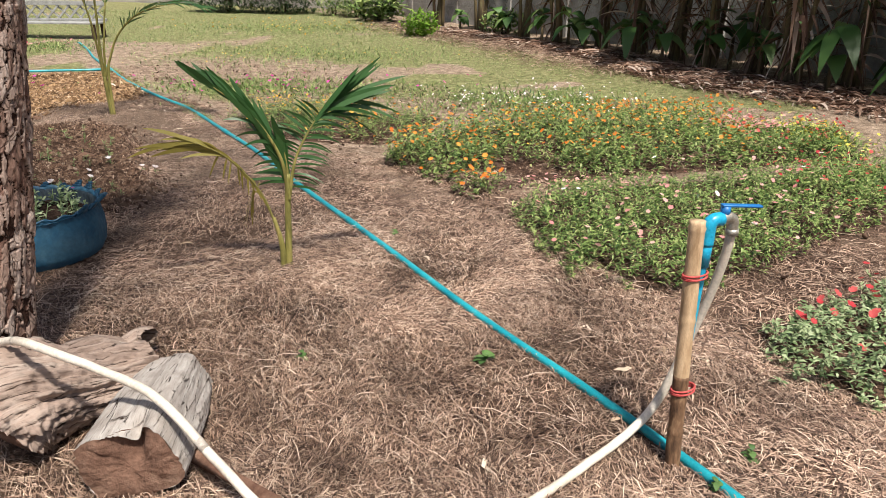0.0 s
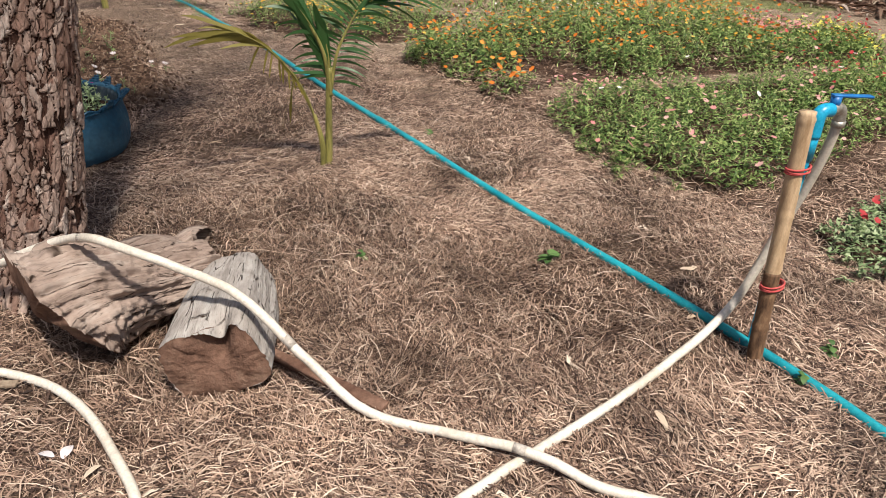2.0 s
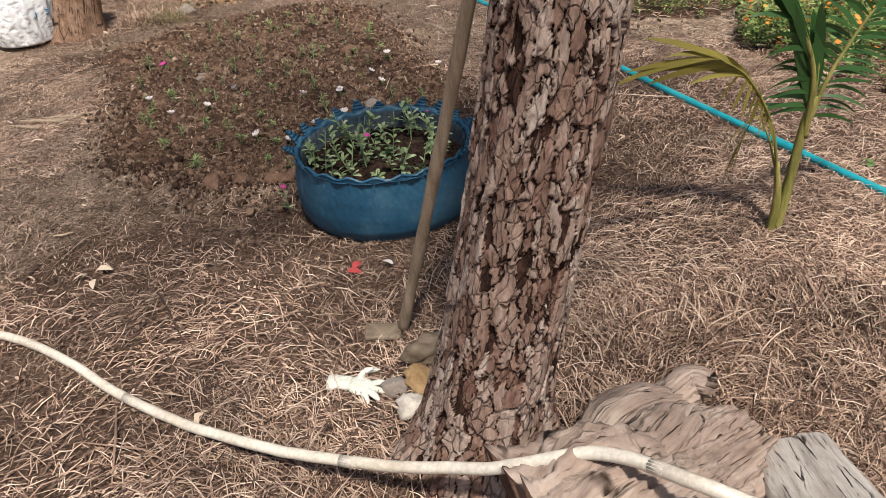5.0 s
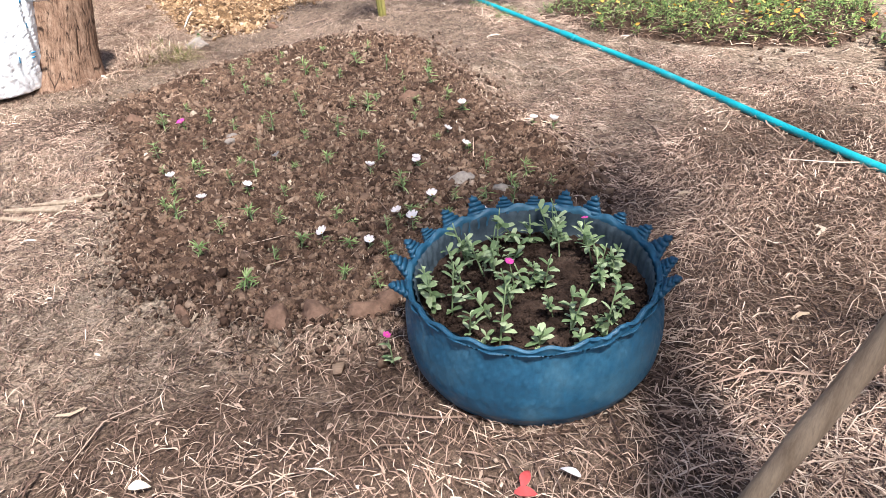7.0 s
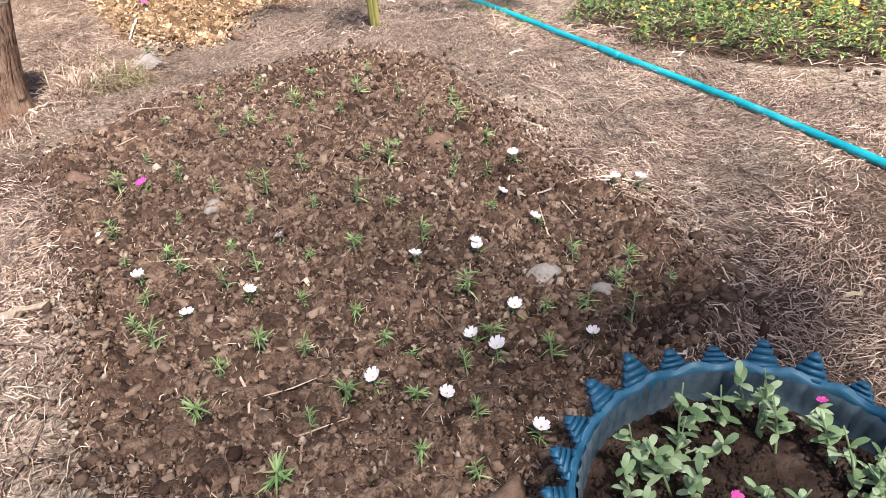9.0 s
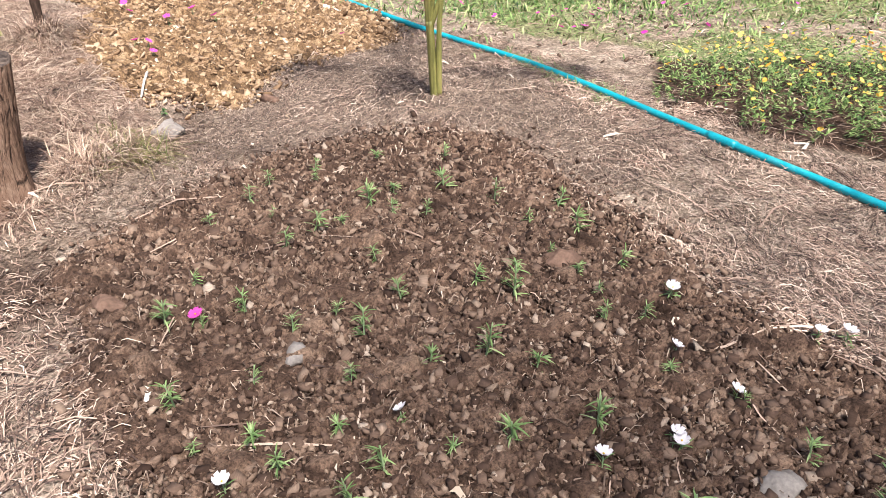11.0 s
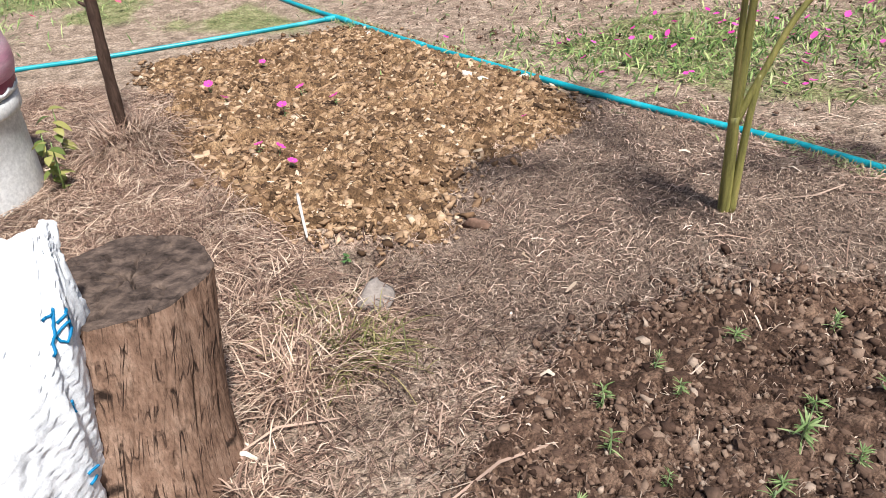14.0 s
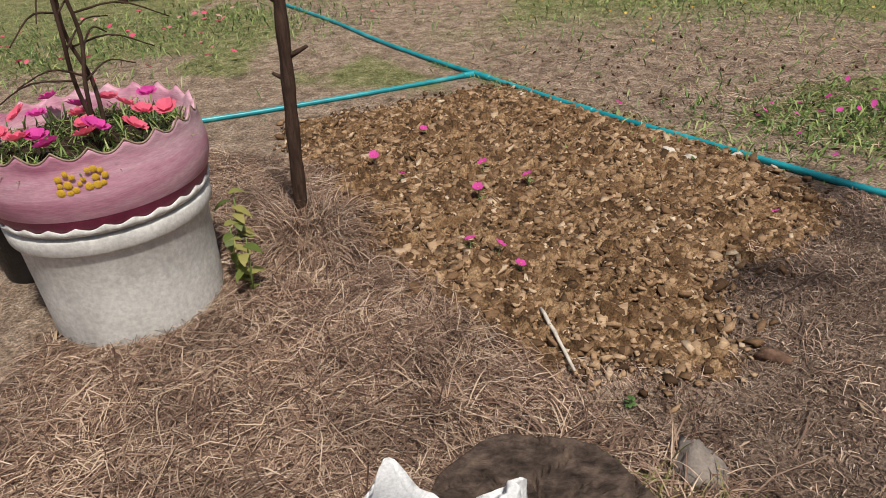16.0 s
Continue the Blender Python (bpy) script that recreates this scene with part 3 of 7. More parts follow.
def rubble(name, label, poly, spacing, layers, mat, seed, edge=0.05):
    """The broken surface of a dug bed: layers of (size, height, tilt, share) of angular lumps over the ground."""
    P = np.asarray(poly)
    xs, ys = np.arange(P[:, 0].min() - 0.25, P[:, 0].max() + 0.25, spacing), np.arange(P[:, 1].min() - 0.25, P[:, 1].max() + 0.25, spacing)
    X, Y = np.meshgrid(xs, ys, indexing="ij")
    X, Y = X + (rng.random(X.shape) - 0.5) * spacing * 0.6, Y + (rng.random(X.shape) - 0.5) * spacing * 0.6
    sd = poly_sd(poly, X, Y) + 0.30 * (fnoise(X, Y, 2.6, 131) - 0.5) + 0.10 * (fnoise(X, Y, 11, seed) - 0.5)
    wx, wy = X + 0.012 * (fnoise(X, Y, 34, seed + 7) - 0.5), Y + 0.012 * (fnoise(X, Y, 34, seed + 9) - 0.5)
    H, tone = np.full(X.shape, -0.012), np.full(X.shape, 0.25)
    for n, (size, height, tilt, share) in enumerate(layers):
        d, gap, ox, oy, (r1, r2, r3) = worley(wx, wy, size, seed + 20 * n)
        h = height * (0.25 + 0.75 * r1) * step(0.0, 0.22 * size, gap) + tilt * ((r2 - 0.5) * ox + (r3 - 0.5) * oy) - 0.35 * height * (d / size) ** 2
        h = np.where(r3 < share, h, -0.02)
        tone = np.where(h > H, 0.15 + 0.7 * r2, tone)
        H = np.maximum(H, h)
    H = H + 0.006 * (fnoise(X, Y, 55, seed + 3, 3) - 0.5)
    Z = gz(X, Y) + H * step(edge + 0.06, -0.05, sd) - 0.03 * step(edge - 0.02, edge + 0.05, sd) + 0.002
    i, j = np.meshgrid(np.arange(len(xs) - 1), np.arange(len(ys) - 1), indexing="ij")
    keep = (sd[:-1, :-1] < edge + 0.05).ravel()
    k = (i * len(ys) + j).ravel()[keep]
    me = mesh(name, np.stack([X, Y, Z], -1), np.stack([k, k + len(ys), k + len(ys) + 1, k + 1], -1), False)
    attribute(me, "tone", np.clip(tone + 0.35 * (fnoise(X, Y, 5, seed + 11) - 0.5), 0, 1).ravel())
    return single(name, me, mat, label, "soil", kind="stuff")


def tone_material(name, cols, fine=120):
    m, nt, b = nodes_of(name, 0.95, 0.1)
    v = coords(nt)
    small, mid = noise_node(nt, fine, 5, 0.75, v), noise_node(nt, 28, 4, 0.7, v)
    c = ramp(nt, mix(nt, 0.35, attr_node(nt, "tone"), mid), cols)
    c = mix(nt, 1.0, c, ramp(nt, small, [(0.36, (0.38, 0.36, 0.34)), (0.5, (1, 1, 1)), (0.64, (1.6, 1.58, 1.55))]), "MULTIPLY")
    nt.links.new(c, b.inputs["Base Color"])
    bump(nt, b, mix(nt, 0.5, small, mid), 1.0, 0.012)
    return m


M_dug = tone_material("dug_brown_soil", [(0.2, (0.025, 0.0145, 0.010)), (0.5, (0.100, 0.060, 0.041)), (0.8, (0.225, 0.146, 0.100))])
M_clay = tone_material("broken_yellow_clay", [(0.2, (0.045, 0.026, 0.014)), (0.5, (0.18, 0.107, 0.056)), (0.8, (0.40, 0.268, 0.153))])

# ---- ground ----
gx, gy = axis(-6.7, 2.7, 0.042, -900, 900), axis(0.9, 9.6, 0.042, -900, 900)
X, Y = np.meshgrid(gx, gy, indexing="ij")
Z = gz(X, Y)
i, j = np.meshgrid(np.arange(len(gx) - 1), np.arange(len(gy) - 1), indexing="ij")
k = i * len(gy) + j
me = mesh("ground", np.stack([X, Y, Z], -1), np.stack([k, k + len(gy), k + len(gy) + 1, k + 1], -1).reshape(-1, 4), True)


def lawn(x, y):
    """How green the ground is: patches of grass beyond the pipe and past the far beds."""
    px = np.interp(y, [p[1] for p in PIPE], [p[0] for p in PIPE])
    right = step(0.3, 1.0, x - px) * step(6.3, 7.6, y) * step(0.42, 0.58, fnoise(x, y, 0.7, 41))
    left = 0.8 * step(9.6, 10.3, y + 0.3 * x + 1.6) * step(0.36, 0.56, fnoise(x, y, 1.3, 43)) * step(0.1, 0.5, px - x)
    far = step(10, 13, y) * step(0.3, 0.5, fnoise(x, y, 0.4, 47)) * 0.8
    shade = step(0.6, -0.4, 0.86 * (x - 2.2) + 0.5 * (y - 10.6))
    return np.clip(np.maximum(right, np.maximum(left, far)), 0, 1) * shade


xs, ys = X.ravel(), Y.ravel()
wob = 0.30 * (fnoise(xs, ys, 2.6, 131) - 0.5) + 0.16 * (fnoise(xs, ys, 9, 133) - 0.5)
soil = step(0.10, -0.06, poly_sd(BED_A, xs, ys) + wob)
for bed in (FL_PINK, FL_ORANGE, FL_RED, FL_YELLOW):
    soil = np.maximum(soil, 0.8 * step(0.1, -0.1, poly_sd(bed, xs, ys)))
attribute(me, "soil", soil)
attribute(me, "tan", step(0.06, -0.05, poly_sd(BED_B, xs, ys) + 0.7 * wob))
attribute(me, "bare", step(0.16, -0.16, poly_sd(BARE, xs, ys) + wob))
attribute(me, "grass", lawn(xs, ys))
pipe_x = np.interp(ys, [p[1] for p in PIPE], [p[0] for p in PIPE])
away = 0.9 * (ys - xs) + 1.6 * wob
attribute(me, "dry", np.maximum(step(0.05, 0.6, xs - pipe_x + wob) * step(3.5, 6.0, ys), 0.85 * step(5.0, 6.6, away) * (1 - 0.8 * np.exp(-((xs + 4.65) ** 2 + (ys - 5.15) ** 2) / 0.2))))
single("ground", me, M_ground, "dry brown garden earth strewn with fallen needles", "ground", kind="structure")


# ---- boundary wall and far planting ----
WALL = [(-12.0, 25.5), (-3.5, 22.8), (1.2, 16.6), (4.3, 12.0), (6.6, 8.6), (8.8, 4.8)]


def box(bm, x0, x1, y0, y1, z0, z1, m=Matrix(), bevel=0.0):
    r = bmesh.ops.create_cube(bm, size=1, matrix=m @ Matrix.LocRotScale(((x0 + x1) / 2, (y0 + y1) / 2, (z0 + z1) / 2), None, (x1 - x0, y1 - y0, z1 - z0)))
    if bevel:
        es = list({e for v in r["verts"] for e in v.link_edges})
        bmesh.ops.bevel(bm, geom=es, offset=bevel, segments=2, affect="EDGES", profile=0.6)


wall = thing("wall_boundary", "weathered grey concrete panel wall between posts", "wall", kind="structure")
for (ax, ay), (bx, by) in zip(WALL, WALL[1:]):
    length, turn = math.hypot(bx - ax, by - ay), math.degrees(math.atan2(by - ay, bx - ax))
    count = max(1, round(length / 2.1))
    for n in range(count):
        m = pose(ax + (bx - ax) * n / count, ay + (by - ay) * n / count, 0, 0, 0, turn)
        w = length / count
        for row in range(4):
            bm = bmesh.new()
            box(bm, 0.07, w - 0.07, -0.025, 0.025, -0.1 + 0.5 * row - (0.8 if row == 0 else 0), 0.396 + 0.5 * row, m, 0.006)
            part("panel", from_bm(bm, "panel", False), M_wall, wall)
        bm = bmesh.new()
        box(bm, -0.068, 0.068, -0.07, 0.07, -0.2, 2.05, m, 0.008)
        part("post", from_bm(bm, "post", False), M_wall, wall)


def ribbons(base, ways, length, width, droop, seg=4, fold=0.0, taper=1.0, sideways=None):
    """Long leaves as ribbons: they start along `ways` and sag by `droop` of their length. Quads."""
    base, ways = np.asarray(base, float), np.asarray(ways, float)
    n = len(base)
    length, width, droop = (np.broadcast_to(np.asarray(v, float), (n,)) for v in (length, width, droop))
    ways = ways / (np.linalg.norm(ways, axis=1)[:, None] + 1e-9)
    if sideways is None:
        side = np.cross(ways, (0.01, 0.02, 1.0))
    else:
        side = np.asarray(sideways, float)
    side = side / (np.linalg.norm(side, axis=1)[:, None] + 1e-9)
    V = np.zeros((n, seg + 1, 2, 3))
    for s in range(seg + 1):
        u = s / seg
        c = base + ways * (length * u)[:, None]
        c[:, 2] -= droop * length * u * u
        w = width * (0.25 + 0.75 * math.sin(min(u * 2.2, 1) * math.pi / 2)) * (1 - u ** 3) ** taper + 0.0006
        V[:, s, 0], V[:, s, 1] = c - side * w[:, None] / 2, c + side * w[:, None] / 2
        V[:, s, 0, 2] += fold * w
        V[:, s, 1, 2] += fold * w * 0.2
    k = (np.arange(n) * (seg + 1) * 2)[:, None] + 2 * np.arange(seg)[None]
    F = np.stack([k, k + 1, k + 3, k + 2], -1).reshape(-1, 4)
    return V.reshape(-1, 3), F


def random_ways(n, up_lo=-0.2, up_hi=0.9):
    a, u = rng.random(n) * 2 * np.pi, up_lo + rng.random(n) * (up_hi - up_lo)
    c = np.sqrt(np.clip(1 - u * u, 0.02, 1))
    return np.stack([c * np.cos(a), c * np.sin(a), u], 1)


def banana(at, height, lean, leaf_count, dead_count, stem_r=0.085):
    dead_count = dead_count * 5
    x, y = at
    ob = thing("banana_plant", "green banana plant with brown dead leaves hanging along its stalk", "banana plant", "banana plants along the wall", (x, y, float(gz(x, y))))
    top = np.array([lean[0], lean[1], height])
    P = spline([(0, 0, -0.03), top * 0.5 + (0.03, -0.02, 0), top], 14)
    part("stalk", mesh("stalk", *tube(P, np.linspace(stem_r * 0.95, stem_r * 0.5, 14), 12), True), M_banana_stem, ob)
    for s in range(2):
        a = rng.random() * 6.3
        Q = spline([(0.12 * math.cos(a), 0.12 * math.sin(a), -0.03), (0.16 * math.cos(a), 0.16 * math.sin(a), height * 0.4), (0.3 * math.cos(a), 0.3 * math.sin(a), height * 0.85)], 10)
        part("stalk", mesh("stalk", *tube(Q, np.linspace(stem_r * 0.5, stem_r * 0.25, 10), 10), True), M_banana_stem, ob)
    for n in range(leaf_count):
        a = n * 2.4 + rng.random()
        rise = 0.5 + 0.6 * rng.random()
        L = 1.2 + 0.6 * rng.random()
        d = np.array([math.cos(a), math.sin(a), 0])
        up = np.array([0, 0, 1.0])
        u = np.linspace(0, 1, 12)[:, None]
        mid = top + d * L * u * 0.85 + up * (rise * u - 1.25 * rise * u ** 2)
        w = 0.28 * np.sin(np.clip(u * 1.05 + 0.02, 0, 1) * np.pi) ** 0.6 + 0.01
        side = np.cross(d, up)
        tear = 1 - 0.35 * rng.random((12, 1))
        V = np.stack([mid + side * w * tear - up * 0.1 * w, mid, mid - side * w * tear[::-1] - up * 0.1 * w], 1).reshape(-1, 3)
        k = np.arange(11) * 3
        F = np.concatenate([np.stack([k, k + 1, k + 4, k + 3], 1), np.stack([k + 1, k + 2, k + 5, k + 4], 1)])
        part("leaf", mesh("leaf", V, F), M_banana, ob)
    n = dead_count
    hgt = 0.2 + rng.random(n) * (height - 0.3)
    a = rng.random(n) * 2 * np.pi
    base = np.stack([lean[0] * hgt / height + stem_r * np.cos(a), lean[1] * hgt / height + stem_r * np.sin(a), hgt], 1)
    a = a + rng.normal(size=n) * 0.7
    ways = np.stack([0.6 * np.cos(a), 0.6 * np.sin(a), 0.25 - 1.1 * rng.random(n)], 1)
    part("dead_foliage", mesh("dead_foliage", *ribbons(base, ways, np.minimum(0.25 + 0.6 * rng.random(n), hgt * 0.9), 0.012 + 0.045 * rng.random(n) ** 2, 0.1 + 0.7 * rng.random(n), 6, 0.9)), M_banana_dry, ob, "brown shrivelled hanging leaves")
    return ob


for at, h, lean, nl, nd in (((-0.4, 17.0), 1.9, (0.1, 0.1), 3, 2), ((0.55, 16.0), 1.6, (-0.1, 0.1), 3, 3), ((1.35, 14.6), 2.2, (0.12, 0), 4, 5),
                            ((1.9, 13.6), 1.4, (-0.15, -0.1), 4, 8), ((2.5, 12.9), 2.3, (0.1, 0.1), 6, 16), ((2.95, 12.0), 1.8, (-0.1, 0.05), 7, 22),
                            ((3.35, 11.3), 2.4, (0.1, 0.05), 8, 26), ((3.65, 10.5), 1.9, (-0.12, 0), 7, 26), ((4.15, 10.1), 2.4, (0.1, 0.1), 7, 26),
                            ((4.3, 9.3), 2.0, (-0.1, 0.1), 7, 26), ((4.85, 9.0), 2.5, (0.1, 0), 7, 26), ((5.6, 8.6), 2.2, (0, 0.1), 7, 26), ((6.2, 7.4), 2.3, (0.1, 0.1), 7, 26)):
    banana(at, h, lean, nl, nd)

# low suckers of broad leaves between the stalks
for x, y, h in ((1.05, 14.9, 0.7), (2.2, 12.5, 0.8), (3.1, 11.0, 0.9), (4.0, 9.6, 1.0), (5.2, 8.1, 1.0), (0.1, 16.2, 0.6), (1.6, 13.7, 0.9), (2.75, 11.7, 1.1), (3.5, 10.3, 1.0), (4.5, 8.75, 1.2), (3.9, 10.4, 1.3), (5.5, 7.6, 0.9), (2.0, 13.1, 1.0), (0.8, 15.3, 0.8)):
    h *= 0.75
    ob = thing("banana_sucker", "young banana shoot with broad upright leaves", "banana plant", "young banana shoots", (x, y, float(gz(x, y))))
    part("stalk", mesh("stalk", *tube([(0, 0, -0.02), (0, 0, h * 0.5)], [0.035, 0.02], 8), True), M_banana_stem, ob)
    w = random_ways(9, 0.1, 0.85)
    b = np.zeros((9, 3))
    b[:, 2] = h * (0.45 + 0.4 * rng.random(9))
    part("foliage", mesh("foliage", *ribbons(b, w, h * (0.45 + 0.35 * rng.random(9)), 0.17 + 0.10 * rng.random(9), 0.9, 9, 0.25)), M_banana, ob)

# dark small-leaved trees in the corner
for x, y, lean, r in ((4.95, 8.05, (0.25, 0.1), 0.10), (5.1, 8.2, (-0.3, 0.1), 0.08), (5.95, 7.1, (0.5, 0.2), 0.09)):
    ob = thing("corner_tree", "slender tree in deep shade before the wall", "tree", "trees by the wall", (x, y, float(gz(x, y))))
    P = spline([(0, 0, -0.05), (lean[0] * 0.4, lean[1] * 0.4, 0.9), (lean[0], lean[1], 2.2), (lean[0] * 1.2, lean[1], 3.1)], 24)
    part("trunk", mesh("trunk", *tube(P, np.linspace(r, r * 0.45, 24), 12), True), M_twig, ob)
    n = 2600
    q = rng.normal(size=(n, 3)) * (0.75, 0.75, 0.55) + (lean[0] * 1.1, lean[1], 2.4)
    q += 0.35 * np.sin(q[:, [1, 2, 0]] * 5)
    part("crown", mesh("crown", *ribbons(q, random_ways(n, -0.6, 0.6), 0.07 + 0.07 * rng.random(n), 0.035, 0.2, 2)), M_hedge, ob)


def bush(name, at, size, n, mat, leaf, label, category):
    ob = thing(name, label, category, "", (*at, float(gz(*at))))
    q = rng.normal(size=(n, 3))
    q = q / np.linalg.norm(q, axis=1)[:, None] * (rng.random((n, 1)) ** 0.4)
    lump = 0.75 + 0.5 * fnoise(q[:, 0] * 2 + 9, q[:, 1] * 2 + q[:, 2] * 1.7, 1.2, 71)
    q = q * lump[:, None] * np.array(size) * 0.5
    q[:, 2] = np.abs(q[:, 2] + size[2] * 0.35) + 0.01
    part("foliage", mesh("foliage", *ribbons(q, random_ways(n, -0.1, 0.95), leaf * (0.6 + 0.7 * rng.random(n)), leaf * 0.35, 0.3, 3, 0.15)), mat, ob)
    for s in range(6):
        a = s * 1.05
        P = spline([(0.03 * math.cos(a), 0.03 * math.sin(a), -0.02), (0.1 * size[0] * math.cos(a), 0.1 * size[1] * math.sin(a), size[2] * 0.4), (0.3 * size[0] * math.cos(a), 0.3 * size[1] * math.sin(a), size[2] * 0.75)], 8)
        part("branch", mesh("branch", *tube(P, np.linspace(0.012, 0.004, 8), 6), True), M_twig, ob)
    return ob


bush("lime_bush", (-0.72, 14.9), (0.75, 0.7, 0.6), 900, M_bush, 0.13, "small bright lime-green shrub at the lawn's edge", "shrub")
bush("broad_leaf_bush", (-1.9, 18.4), (1.3, 0.9, 0.8), 420, M_leaf, 0.3, "yellow-green strap-leaved clump before the grey wall", "shrub")
for x, y, w in ((-6.4, 21.0, 2.4), (-4.8, 20.8, 2.2)):
    bush("hedge", (x, y), (w, 1.4, 1.7), 2600, M_hedge, 0.16, "dark green hedge at the far end of the lawn", "hedge")
for x, y in ((-3.3, 20.2), (-2.6, 19.6), (1.0, 15.3)):
    bush("weedy_shrub", (x, y), (1.1, 0.8, 0.6), 500, M_leaf, 0.14, "low green weedy shrub by the wall", "shrub")

# lattice bench
bench = thing("lattice_bench", "faded white bench with a lattice back", "bench", "", (-7.4, 14.1, 0))
for z in (0.30, 0.58, 0.62):
    bm = bmesh.new()
    box(bm, -1.3, 0.75, -0.03, 0.03, z, z + 0.045, Matrix(), 0.006)
    part("rail", from_bm(bm, "rail", False), M_paint_grey, bench)
for n in range(9):
    for s in (-1, 1):
        bm = bmesh.new()
        box(bm, -0.19, 0.19, -0.008 + 0.012 * s, 0.008 + 0.012 * s, -0.016, 0.016, pose(-1.1 + 0.21 * n, 0, 0.46, 0, 44 * s, 0))
        part("lattice_bar", from_bm(bm, "lattice_bar", False), M_paint_grey, bench)
bm = bmesh.new()
box(bm, -1.3, 0.75, -0.42, -0.035, 0.27, 0.30, Matrix(), 0.006)
part("seat", from_bm(bm, "seat", False), M_paint_grey, bench)
for x in (-1.2, 0.65):
    for y in (-0.38, 0.0):
        bm = bmesh.new()
        box(bm, x - 0.035, x + 0.035, y - 0.025, y + 0.025, -0.03, 0.268, Matrix(), 0.004)
        part("leg", from_bm(bm, "leg", False), M_twig, bench)

# dead leaves and sticks heaped along the wall
n = 11000
t = rng.random(n)
line = np.array([(-0.6, 15.8), (1.9, 12.0), (2.7, 9.4), (4.2, 7.4), (6.3, 5.6)])
u = t * 4
c = np.stack([np.interp(u, range(5), line[:, 0]), np.interp(u, range(5), line[:, 1])], 1)
c += np.stack([rng.random(n) * 1.7 - 0.25, rng.random(n) * 1.5 - 0.2], 1) * (0.35 + 0.65 * t[:, None])
single("dead_leaf_litter", mesh("dead_leaf_litter", *ribbons(on_ground(c, 0.015 + 0.07 * rng.random(n) ** 2), random_ways(n, -0.15, 0.35), 0.08 + 0.28 * rng.random(n), 0.008 + 0.025 * rng.random(n), 0.3, 4, 0.6)), M_banana_dry, "heap of brown dead banana leaves along the wall", "leaf litter", kind="stuff")

n = 9000
t = rng.random(n)
c = np.stack([-1.6 + 4.2 * t, 17.2 - 6.2 * t - 0.9 * t * t], 1) + np.stack([rng.normal(size=n) * 0.45, rng.normal(size=n) * 0.45], 1)
single("wall_side_straw", mesh("wall_side_straw", *ribbons(on_ground(c, 0.005 + 0.05 * rng.random(n) ** 2), random_ways(n, -0.1, 0.5), 0.10 + 0.22 * rng.random(n), 0.006 + 0.010 * rng.random(n), 0.3, 3, 0.3)), M_straw, "bleached dry straw before the wall", "straw", kind="stuff")


